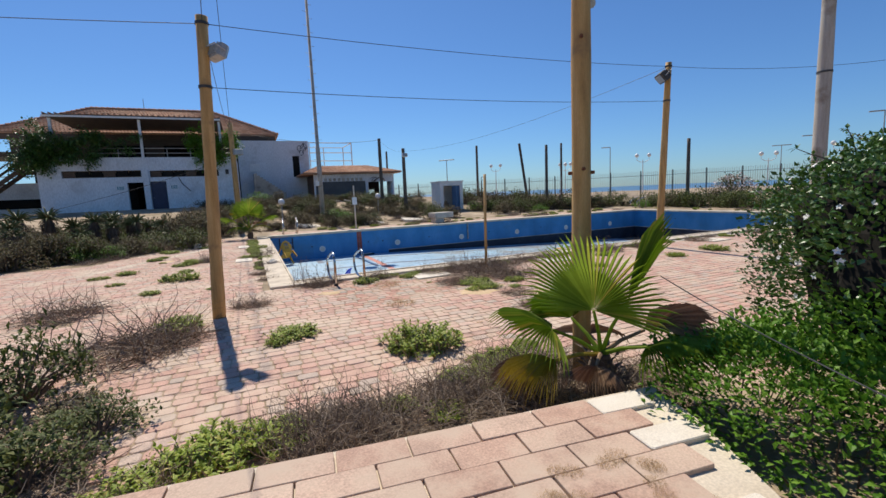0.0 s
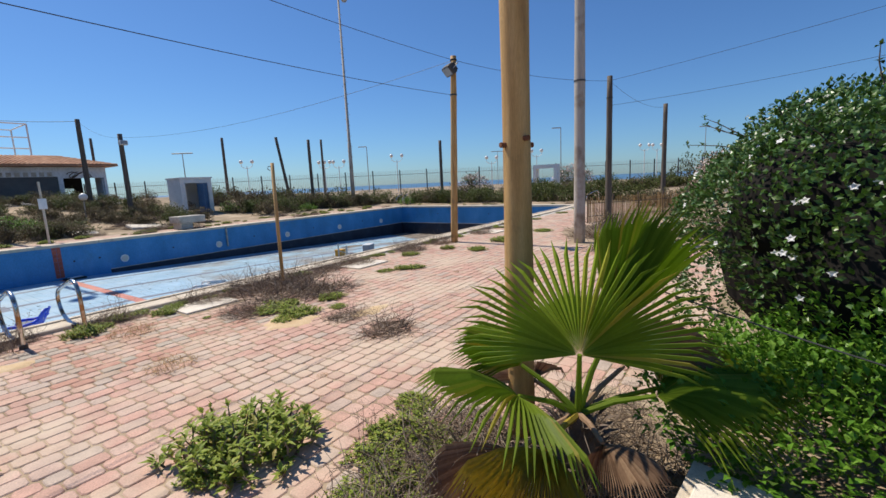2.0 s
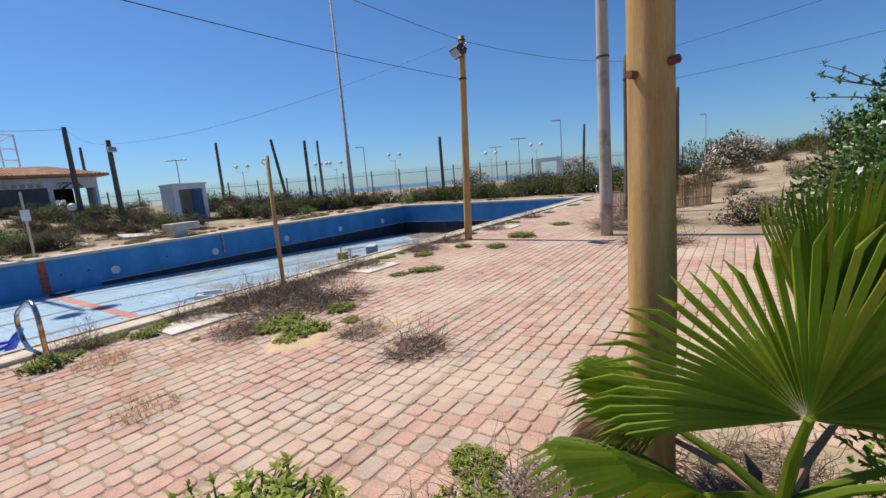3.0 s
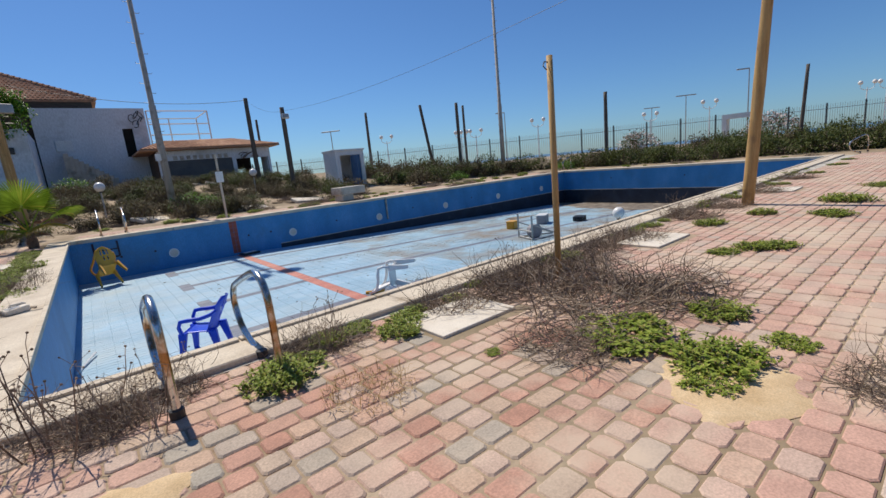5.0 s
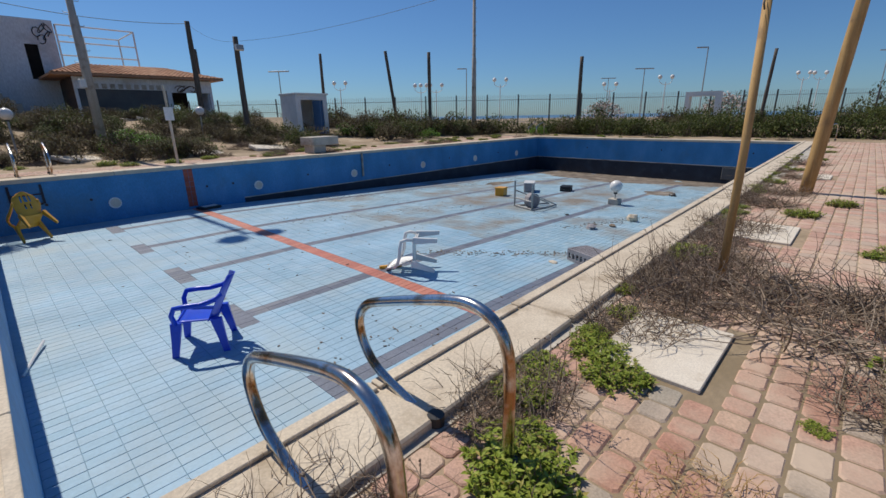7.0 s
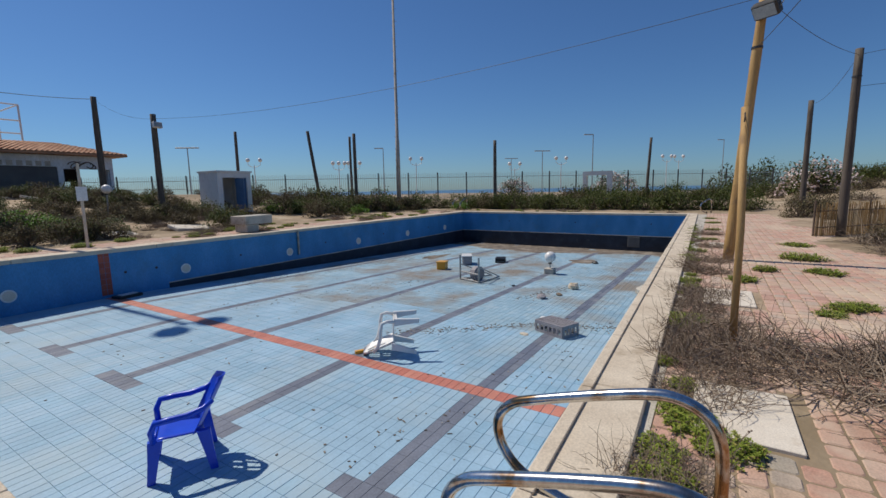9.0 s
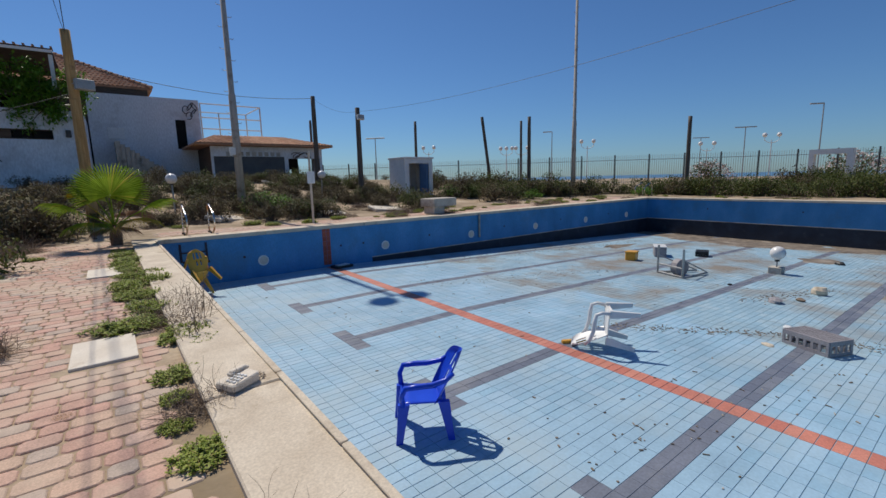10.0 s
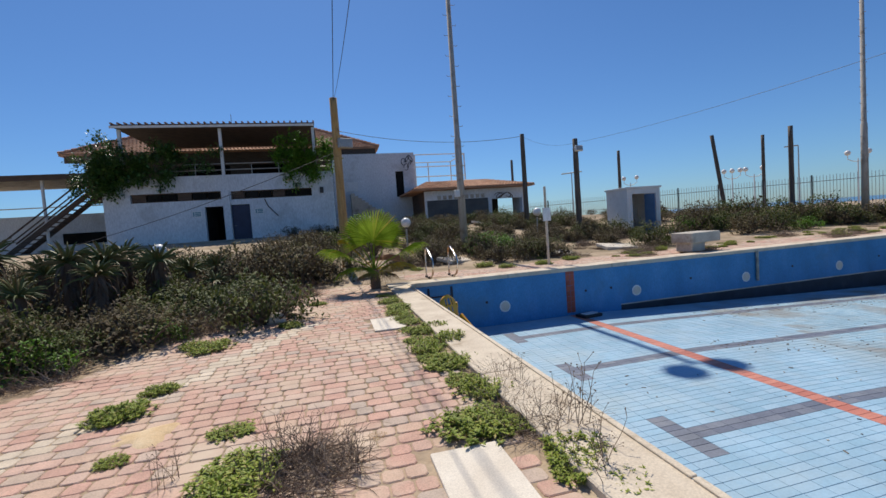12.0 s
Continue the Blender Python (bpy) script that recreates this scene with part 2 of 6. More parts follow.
M_aloe = mat("aloe_leaf", [(0, (0.09, 0.12, 0.045)), (0.5, (0.14, 0.16, 0.06)), (1, (0.24, 0.17, 0.08))], 2, 0.5, 0.1, 40, vary='island', through_light=0.1, spec=0.2)
M_petal = mat("white_petal", [(0, (0.75, 0.74, 0.70)), (1, (0.86, 0.85, 0.82))], 4, 0.6, 0.0, 50, through_light=0.2, spec=0.2)
M_pinkpetal = mat("pale_pink_petal", [(0, (0.62, 0.47, 0.44)), (1, (0.76, 0.66, 0.62))], 4, 0.6, 0.0, 50, vary='island')
M_blueplastic = mat("blue_plastic", [(0, (0.008, 0.055, 0.55)), (1, (0.015, 0.075, 0.66))], 3, 0.32, 0.02, 40, amp=0.06)
M_yellowplastic = mat("yellow_plastic", [(0, (0.66, 0.32, 0.025)), (1, (0.74, 0.38, 0.04))], 3, 0.4, 0.02, 40, amp=0.08)
M_whiteplastic = mat("white_plastic", [(0, (0.66, 0.66, 0.64)), (1, (0.76, 0.76, 0.74))], 3, 0.4, 0.02, 40, amp=0.08)
M_greyplastic = mat("grey_plastic", [(0, (0.24, 0.22, 0.23)), (1, (0.34, 0.32, 0.33))], 3, 0.6, 0.05, 40)
M_black = mat("black_plastic", [(0, (0.012, 0.012, 0.013)), (1, (0.03, 0.03, 0.03))], 3, 0.5, 0.05, 40)
M_glass = mat("lamp_glass", [(0, (0.25, 0.27, 0.28)), (1, (0.36, 0.38, 0.39))], 3, 0.1, 0.0, 40)
M_ink = mat("dark_paint", [(0, (0.02, 0.025, 0.04)), (1, (0.04, 0.045, 0.06))], 3, 0.7, 0.0, 40)
M_teal = mat("teal_sign_paint", [(0, (0.06, 0.22, 0.27)), (1, (0.08, 0.27, 0.32))], 3, 0.6, 0.0, 40)


# ---- mesh building ----
class MB:
    """Vertices and faces of one mesh under construction."""
    def __init__(self):
        self.v, self.f, self.mi = [], [], []

    def add(self, verts, faces, mi=0):
        o = len(self.v)
        self.v.extend(verts)
        self.f.extend([tuple(i + o for i in f) for f in faces])
        self.mi.extend([mi] * len(faces))
        return self

    def box(self, x0, x1, y0, y1, z0, z1, bevel=0.0, m=None, mi=0):
        b = min(bevel, (x1 - x0) / 2.1, (y1 - y0) / 2.1, (z1 - z0) / 2.1)
        if b <= 0:
            v = [(x, y, z) for z in (z0, z1) for y in (y0, y1) for x in (x0, x1)]
            f = [(0, 2, 3, 1), (4, 5, 7, 6), (0, 1, 5, 4), (2, 6, 7, 3), (0, 4, 6, 2), (1, 3, 7, 5)]
        else:
            def ring(z, i):
                return [(x0 + i + b, y0 + i, z), (x1 - i - b, y0 + i, z), (x1 - i, y0 + i + b, z), (x1 - i, y1 - i - b, z), (x1 - i - b, y1 - i, z), (x0 + i + b, y1 - i, z), (x0 + i, y1 - i - b, z), (x0 + i, y0 + i + b, z)]
            v = ring(z0, b * 0.5) + ring(z0 + b * 0.5, 0) + ring(z1 - b * 0.5, 0) + ring(z1, b * 0.5)
            f = [tuple(reversed(range(8))), tuple(range(24, 32))]
            for r in range(3):
                f += [(r * 8 + k, r * 8 + (k + 1) % 8, r * 8 + 8 + (k + 1) % 8, r * 8 + 8 + k) for k in range(8)]
        if m is not None:
            v = [tuple(m @ Vector(p)) for p in v]
        return self.add(v, f, mi)

    def tube(self, pts, rad, sides=8, closed_ends=True, mi=0):
        """A round bar along pts; rad is a number or one for each point."""
        pts = [Vector(p) for p in pts]
        rads = rad if isinstance(rad, (list, tuple)) else [rad] * len(pts)
        verts, faces, side = [], [], None
        for k, p in enumerate(pts):
            t = (pts[min(k + 1, len(pts) - 1)] - pts[max(k - 1, 0)]).normalized()
            if side is None:
                side = t.orthogonal().normalized()
            side = (side - t * side.dot(t))
            side = side.normalized() if side.length > 1e-6 else t.orthogonal().normalized()
            up = t.cross(side)
            for j in range(sides):
                a = 2 * math.pi * j / sides
                verts.append(tuple(p + (side * math.cos(a) + up * math.sin(a)) * rads[k]))
        for k in range(len(pts) - 1):
            faces += [(k * sides + j, k * sides + (j + 1) % sides, (k + 1) * sides + (j + 1) % sides, (k + 1) * sides + j) for j in range(sides)]
        if closed_ends:
            faces += [tuple(reversed(range(sides))), tuple(range((len(pts) - 1) * sides, len(pts) * sides))]
        return self.add(verts, faces, mi)

    def ball(self, c, r, n=10, squash=(1, 1, 1), mi=0):
        rows = n // 2 + 1
        v, f = [], []
        for i in range(rows + 1):
            th = math.pi * i / rows
            for j in range(n):
                a = 2 * math.pi * j / n
                v.append((c[0] + r * squash[0] * math.sin(th) * math.cos(a), c[1] + r * squash[1] * math.sin(th) * math.sin(a), c[2] + r * squash[2] * math.cos(th)))
        for i in range(rows):
            f += [(i * n + j, (i + 1) * n + j, (i + 1) * n + (j + 1) % n, i * n + (j + 1) % n) for j in range(n)]
        return self.add(v, f, mi)

    def leaf(self, p, d, length, width, up=None, bend=0.15, mi=0):
        """One leaf: a folded blade of four faces from p along d."""
        p, d = Vector(p), Vector(d).normalized()
        up = Vector(up or (0, 0, 1))
        s = d.cross(up)
        s = s.normalized() if s.length > 1e-4 else Vector((1, 0, 0))
        n = s.cross(d)
        mid, tip = p + d * length * 0.5 + n * length * bend * 0.5, p + d * length - n * length * bend * 0.4
        a, b = mid + s * width * 0.5 + n * width * 0.12, mid - s * width * 0.5 + n * width * 0.12
        return self.add([tuple(q) for q in (p, a, mid, b, tip)], [(0, 1, 2), (0, 2, 3), (1, 4, 2), (2, 4, 3)], mi)

    def mesh(self, name, mats, smooth=False):
        me = bpy.data.meshes.new(name)
        me.from_pydata(self.v, [], self.f)
        for m in (mats if isinstance(mats, (list, tuple)) else [mats]):
            me.materials.append(m)
        me.polygons.foreach_set("material_index", self.mi)
        if smooth:
            me.polygons.foreach_set("use_smooth", [True] * len(self.f))
        me.update()
        return me


def part(name, mb, mats, parent=None, label="", smooth=False, m=None):
    ob = new(name, mb.mesh(name, mats, smooth) if isinstance(mb, MB) else mb)
    if parent is not None:
        ob.parent = parent
    if m is not None:
        ob.matrix_basis = m
    if label:
        tagged(ob, label)
    return ob


def thing(name, m, label, category, group="", kind=""):
    ob = new(name)
    ob.matrix_basis = m
    ob.empty_display_size = 0.1
    return tagged(ob, label, category, group, kind)


def scaled(x, y, z, s, rz=0.0, rx=0.0, ry=0.0, sz=None):
    return pose(x, y, z, rx, ry, rz) @ Matrix.Diagonal((s, s, sz or s, 1))


def smooth01(t):
    t = max(0.0, min(1.0, t))
    return t * t * (3 - 2 * t)


# pool inner faces and levels
PX0, PX1, PY0, PY1 = 0.84, 25.1, 9.58, 22.74
SLANT = 0.36  # how far the south side swings in towards the deep end
FLAT, DEEP = -1.27, -1.95
def pool_z(x):
    return FLAT if x < 5.7 else FLAT + (DEEP - FLAT) * (x - 5.7) / (PX1 - 5.7)


def ground_z(x, y):
    rise = 1.5 * smooth01((y - 25) / 18) * (1 - 0.8 * smooth01((x - 18) / 15))
    east = 0.3 * smooth01((x - 28) / 10)
    field = 1.3 * smooth01((x - 13) / 26) * smooth01((6.5 - y) / 9)
    far = smooth01((math.hypot(x, y) - 110) / 60)
    bump = 0.05 * noise.noise((x * 0.3, y * 0.3, 0)) * (0 if (-8 < x < 27 and 2 < y < 27) else 1)
    return (rise + east + field + bump) * (1 - far) - 5.0 * far - 0.009


# ---- ground, sea ----
rng = random.Random(4)
xs = [-1500, -700, -350, -200, -150, -120, -95, -75] + [-60 + 3 * i for i in range(17)] + [-9, -6, -3, -1, PX0 - 0.35] + [3 + 2 * i for i in range(12)] + [PX1 + 0.35] + [28 + 3 * i for i in range(18)] + [90, 110, 130, 150, 175, 200, 350, 700, 1500]
ys = [-1500, -700, -350, -200, -150, -120, -95, -75] + [-60 + 3 * i for i in range(20)] + [1.0, 3, 5, 7, PY0 - 0.35] + [12, 15, 18, 21] + [PY1 + 0.35] + [25 + 2.5 * i for i in range(22)] + [90, 110, 130, 150, 175, 200, 350, 700, 1500]
mb = MB()
verts = [(x, y, ground_z(x, y)) for y in ys for x in xs]
faces = []
for j in range(len(ys) - 1):
    for i in range(len(xs) - 1):
        cx, cy = (xs[i] + xs[i + 1]) / 2, (ys[j] + ys[j + 1]) / 2
        if PX0 - 0.35 < cx < PX1 + 0.35 and PY0 - 0.35 < cy < PY1 + 0.35:
            continue
        k = j * len(xs) + i
        faces.append((k, k + 1, k + 1 + len(xs), k + len(xs)))
mb.add(verts, faces)
tagged(part("ground", mb, M_ground, smooth=True), "sandy dry ground with patches of dead weeds", "ground", kind="structure")
mb = MB()
mb.add([(-4000, -4000, -4.5), (4000, -4000, -4.5), (4000, 4000, -4.5), (-4000, 4000, -4.5)], [(0, 1, 2, 3)])
tagged(part("water", mb, M_sea), "calm blue sea reaching the horizon", "sea", kind="structure")

# ---- pool shell ----
pool = thing("pool", pose(0, 0, 0), "empty swimming pool with blue walls and pale tiled floor", "pool", kind="structure")
def pool_wall(x0, y0, x1, y1, nx, ny, name):
    """One side of the basin: painted upper band, dark stained lower band and a rough ledge between them."""
    th = 0.33
    n = 12
    up, low, line = MB(), MB(), MB()
    split = -1.15
    for k in range(n):
        a, b = k / n, (k + 1) / n
        pa, pb = (x0 + (x1 - x0) * a, y0 + (y1 - y0) * a), (x0 + (x1 - x0) * b, y0 + (y1 - y0) * b)
        za, zb = pool_z(pa[0]), pool_z(pb[0])
        def slab(m_, zt, z0a, z0b, off):
            v = []
            for (p, zb_) in ((pa, z0a), (pb, z0b)):
                for d in (-off, th):
                    v += [(p[0] + nx * d, p[1] + ny * d, zb_), (p[0] + nx * d, p[1] + ny * d, zt)]
            m_.add(v, [(0, 4, 5, 1), (2, 3, 7, 6), (0, 1, 3, 2), (4, 6, 7, 5), (1, 5, 7, 3), (0, 2, 6, 4)])
        if pa[0] > 5.0:
            s = split
            slab(up, -0.003, s, s, 0.0)
            slab(low, s - 0.001, za - 0.1, zb - 0.1, 0.003)
            slab(line, s + 0.02, s - 0.012, s - 0.012, 0.014)
        else:
            slab(up, -0.003, za - 0.1, zb - 0.1, 0.0)
    w = part(name, up, M_poolwall, pool, "blue painted pool wall with stains")
    if low.f:
        part("lower_wall", low, M_pooldark, w, "dark stained lower pool wall")
        part("ledge", line, M_concrete, w, "thin pale ledge along the pool wall")
pool_wall(PX0, PY1, PX1, PY1, 0, 1, "pool_wall_north")
pool_wall(PX0, PY0, PX1, PY0 + SLANT, 0, -1, "pool_wall_south")
pool_wall(PX0, PY0 - 0.32, PX0, PY1 + 0.32, -1, 0, "pool_wall_west")
pool_wall(PX1, PY0 - 0.32, PX1, PY1 + 0.32, 1, 0, "pool_wall_east")

mb = MB()
gx = [PX0 - 0.2, 3, 5.7] + [8 + 2 * i for i in range(9)] + [PX1 + 0.2]
mb.add([(x, y, pool_z(x) - 0.006) for y in (PY0 - 0.2, PY1 + 0.2) for x in gx], [(i, i + 1, i + 1 + len(gx), i + len(gx)) for i in range(len(gx) - 1)])
mb.add([(x, y, pool_z(x) - 0.25) for y in (PY0 - 0.2, PY1 + 0.2) for x in gx], [(i + len(gx), i + 1 + len(gx), i + 1, i) for i in range(len(gx) - 1)])
part("pool_floor", mb, M_grout, pool, "grouted bed of the pool floor")

# pool fittings: wall lamps, jets, red end mark, recess, pipe
LANES = [11.45 + 2.47 * k for k in range(5)]
RED_X = (5.20, 5.46)
for x in (3.4, 7.43, 11.35, 15.2, 19.0, 22.8):
    lamp = MB()
    ring = [(math.cos(a) * 0.15, math.sin(a) * 0.15) for a in [2 * math.pi * k / 20 for k in range(20)]]
    for r, d in ((1.0, 0.0), (1.0, 0.03), (0.8, 0.035), (0.75, 0.026), (0.0, 0.03)):
        lamp.v += [(x + u * r, PY1 + 0.02 - d, -0.80 + w * r) for u, w in ring]
    for k in range(4):
        f = [(k * 20 + j, k * 20 + (j + 1) % 20, k * 20 + 20 + (j + 1) % 20, k * 20 + 20 + j) for j in range(20)]
        lamp.f += f
        lamp.mi += [0 if k < 2 else 1] * 20
    part("underwater_lamp", lamp, [M_whitepaint, M_slab], pool, "round pale underwater lamp niche")
for x in (2.0, 2.9, 5.8, 6.6, 9.3, 13.2, 17.0, 21.0):
    part("water_jet", MB().tube([(x, PY1 + 0.01, -0.64), (x, PY1 - 0.012, -0.64)], 0.035, 10), M_black, pool, "small dark water jet")
for y in (19.5, 15.5, 11.6):
    part("water_jet", MB().tube([(PX1 + 0.01, y, -0.5), (PX1 - 0.012, y, -0.5)], 0.035, 10), M_black, pool, "small dark water jet")
mb = MB()
for k in range(8):
    for s in range(2):
        z1 = 0.0 - k * 0.15
        mb.box(RED_X[0] + 0.005 + s * 0.13, RED_X[0] + 0.125 + s * 0.13, PY1 - 0.008, PY1 + 0.02, z1 - 0.145, z1)
part("red_wall_mark", mb, M_redwall, pool, "dark red tiled stripe on the wall")
mb = MB()
for (a, b, c, d) in ((1.35, 1.4, -0.6, -0.12), (1.95, 2.0, -0.6, -0.12), (1.4, 1.95, -0.62, -0.57), (1.4, 1.95, -0.37, -0.34)):
    mb.box(a, b, PY1 - 0.03, PY1 + 0.02, c, d)
part("step_recess", mb, M_pooldark, pool, "dark ladder recess in the wall")
part("wall_pipe", MB().tube([(11.75, PY1 - 0.05, -0.02), (11.75, PY1 - 0.05, -0.95)], 0.04, 8), M_concrete, pool, "pale vertical pipe on the wall")
mb = MB().box(PX1 - 0.06, PX1 + 0.02, 12.1, 12.7, -1.75, -1.2, 0.02)
part("outlet_cover", mb, M_grey, pool, "pale square outlet in the end wall")

# coping: long cast pieces with a rounded nose
coping = thing("coping", pose(0, 0, 0), "worn cream coping round the pool edge", "coping", kind="structure")
def coping_run(x0, x1, y0, y1, along, turn=0.0):
    r = random.Random(int(x0 * 7 + y0 * 13))
    a, b = (x0, x1) if along == 'x' else (y0, y1)
    k = a
    while k < b - 0.05:
        e = min(b, k + 3.13)
        dz = r.uniform(-0.006, 0.006)
        mb = MB()
        if along == 'x':
            mb.box(k + 0.004, e - 0.004, y0, y1, -0.06, 0.045 + dz, 0.02)
        else:
            mb.box(x0, x1, k + 0.004, e - 0.004, -0.06, 0.045 + dz, 0.02)
        part("coping_stone", mb, M_coping, coping, m=pose(PX0, PY0, 0, 0, 0, turn) @ pose(-PX0, -PY0, 0))
        k = e
coping_run(PX0 - 0.46, PX1 + 0.5, PY0 - 0.40, PY0 + 0.04, 'x', turn=math.degrees(math.atan2(SLANT, PX1 - PX0)))
coping_run(PX0 - 0.46, PX1 + 0.5, PY1 - 0.04, PY1 + 0.5, 'x')
coping_run(PX0 - 0.46, PX0 + 0.03, PY0 + 0.045, PY1 - 0.045, 'y')
coping_run(PX1 - 0.03, PX1 + 0.5, PY0 + 0.045, PY1 - 0.045, 'y')
mb = MB()
r = random.Random(2)
for k in range(12):
    mb.box(PX0 + 0.008, PX0 + 0.055, PY0 + k * 1.09, PY0 + k * 1.09 + 1.08, 0.046, 0.062, 0.008)
tagged(part("pool_edge_strip", mb, M_coping, coping), "thin pale edging strip")
mb = MB()
for k in range(20):
    mb.box(PX0 + 0.08 + k * 1.24, PX0 + 0.08 + k * 1.24 + 1.23, PY0 - 0.055, PY0 - 0.008 + 0.03, 0.046, 0.066, 0.008)
tagged(part("pool_edge_strip", mb, M_coping, coping, m=pose(PX0, PY0, 0, 0, 0, math.degrees(math.atan2(SLANT, PX1 - PX0))) @ pose(-PX0, -PY0, 0)), "thin pale edging strip")
fill = [(PX0, PY0 - 0.42), (PX1 + 0.5, PY0 - 0.42), (PX1 + 0.5, PY0 - 0.1 + SLANT), (PX0, PY0 - 0.1)]
mb = MB().add([(x, y, z) for z in (-0.1, -0.001) for x, y in fill], [(3, 2, 1, 0), (4, 5, 6, 7)] + [(i, (i + 1) % 4, 4 + (i + 1) % 4, 4 + i) for i in range(4)])
part("coping_bed", mb, M_concrete, coping, "rough concrete bed under the coping")

# ---- poles, masts, wires ----
def pole(x, y, z0, top, r0, r1, m, label, lean=(0, 0), bands=(), name="wooden_pole", bolts=()):
    """A tapered round pole with iron bands and bolts; lean is the shift of its top."""
    p = thing(name, pose(x, y, z0), label, "pole", "poles round the pool")
    h = top - z0
    n = 9
    pts = [(lean[0] * k / n, lean[1] * k / n, -0.15 + (h + 0.15) * k / n) for k in range(n + 1)]
    wob = [r0 + (r1 - r0) * k / n + 0.004 * math.sin(k * 2.3 + x) for k in range(n + 1)]
    part("shaft", MB().tube(pts, wob, 14), m, p, smooth=True)
    for b in bands:
        f = b / h
        part("iron_band", MB().tube([(lean[0] * f, lean[1] * f, b - 0.02), (lean[0] * f, lean[1] * f, b + 0.02)], r0 + (r1 - r0) * f + 0.012, 14), M_darkmetal, p)
    for b, ang in bolts:
        f = b / h
        rr = r0 + (r1 - r0) * f
        c, s = math.cos(radians(ang)), math.sin(radians(ang))
        part("bolt", MB().tube([(c * (rr - 0.02), s * (rr - 0.02), b), (c * (rr + 0.03), s * (rr + 0.03), b)], 0.016, 8), M_rust, p)
    return p


def floodlight(parent, x, y, z, yaw, tilt=-30, m=None, size=1.0):
    """A box floodlight: ribbed housing, glass front and bracket, as a part of its pole."""
    b = MB().box(-0.2, 0.2, -0.1, 0.07, -0.13, 0.13, 0.03)
    for k in range(5):
        b.box(-0.17 + 0.08 * k, -0.155 + 0.08 * k, -0.14, -0.095, -0.1, 0.1)
    mm = pose(x, y, z, tilt, 0, yaw) @ Matrix.Diagonal((size, size, size, 1))
    h = part("floodlight", b, m or M_darkmetal, parent, "box floodlight with a glass front", m=mm)
    part("glass", MB().box(-0.17, 0.17, 0.066, 0.08, -0.1, 0.1), M_glass, h)
    part("bracket", MB().tube([(-0.22, 0, 0), (-0.22, -0.2, 0.02), (0.22, -0.2, 0.02), (0.22, 0, 0)], 0.012, 6), M_metal, h)


P0, P1, P2 = (2.89, 3.14), (-0.42, 7.42), (10.5, 8.62)
pole(*P0, 0, 5.2, 0.088, 0.078, M_polewood, "ochre wooden pole beside the fan palm", bolts=((1.87, 150), (1.87, 330), (1.9, 240), (3.0, 230)))
a = pole(*P1, 0, 4.4, 0.095, 0.078, M_polewood, "leaning ochre wooden pole standing in weeds", lean=(0.2, 0.0), bands=(3.42, 4.3))
floodlight(a, 0.38, -0.05, 3.9, -60, -20, M_glass, 0.8)
a = pole(*P2, 0, 4.85, 0.098, 0.075, M_polewood, "ochre wooden pole with a floodlight", lean=(-0.1, -0.28), bands=(3.9, 4.75))
floodlight(a, -0.36, -0.3, 4.45, 60, -40)
pole(11.38, 5.4, 0, 9.2, 0.14, 0.11, M_greypole, "pale weathered tall pole", bands=(3.91,), name="tall_pole")
R = (16.23, 5.9)
pole(*R, 0.1, 4.9, 0.11, 0.09, M_darkpole, "dark weathered wooden pole with wires", bands=(4.1,))
pole(25.75, 5.51, 0.3, 5.05, 0.12, 0.1, M_darkpole, "dark weathered wooden pole far off")
DPO, EPO, BPO = (10.78, 36.75), (11.0, 31.3), (-0.42, 28.5)
pole(*DPO, 0.9, 6.62, 0.16, 0.13, M_darkpole, "dark wooden pole near the low building")
a = pole(*EPO, 0.4, 5.2, 0.15, 0.12, M_darkpole, "dark wooden pole with a white lamp box")
floodlight(a, 0.05, -0.22, 4.3, 180, 10, M_whitepaint)
a = pole(*BPO, 0.2, 6.3, 0.17, 0.13, M_polewood, "brown wooden pole with a lamp box")
floodlight(a, 0.3, -0.15, 4.45, 200, 0, M_metal, 1.3)
pole(25.8, 36.6, 0.5, 6.32, 0.14, 0.12, M_darkpole, "dark pole leaning to one side", lean=(-0.75, 0.3))
pole(27.75, 50.6, 0.8, 7.7, 0.17, 0.14, M_darkpole, "dark wooden pole far off")
pole(23.2, 30.2, 0.3, 5.4, 0.13, 0.11, M_darkpole, "dark wooden pole in the shrubs")
pole(31.6, 38.6, 0.4, 6.6, 0.13, 0.11, M_darkpole, "dark wooden pole in the shrubs")
pole(31.4, 23.4, 0.4, 5.13, 0.14, 0.12, M_darkpole, "dark wooden pole in the shrubs")
pole(36.45, 13.3, 0.2, 5.0, 0.11, 0.09, M_darkpole, "dark wooden pole in the shrubs", lean=(0.05, -0.2))
pole(14.5, 47.0, 1.0, 6.6, 0.12, 0.1, M_darkpole, "dark wooden pole behind the low building")

def thin_post(x, y, z, h, r, m, label):
    p = thing("thin_post", pose(x, y, z), label, "post")
    part("shaft", MB().tube([(0, 0, -0.1), (0.01, 0, h / 2), (0.05, 0.03, h)], [r, r, r * 0.95], 10), m, p, smooth=True)
    part("hook", MB().tube([(0.05 - r, 0.03, h - 0.06), (0.0 - r, 0.03, h - 0.06), (-0.02 - r, 0.03, h - 0.1), (0.03 - r, 0.03, h - 0.13)], 0.006, 6), M_darkmetal, p)
thin_post(5.02, 8.69, 0, 2.13, 0.031, M_polewood, "thin ochre metal post standing in dead brush")
s = thing("sign_post", pose(5.55, 24.3, 0.0), "thin pale post with a small white sign", "sign post")
part("shaft", MB().tube([(0, 0, -0.1), (0, 0, 2.4)], 0.04, 8), M_coping, s)
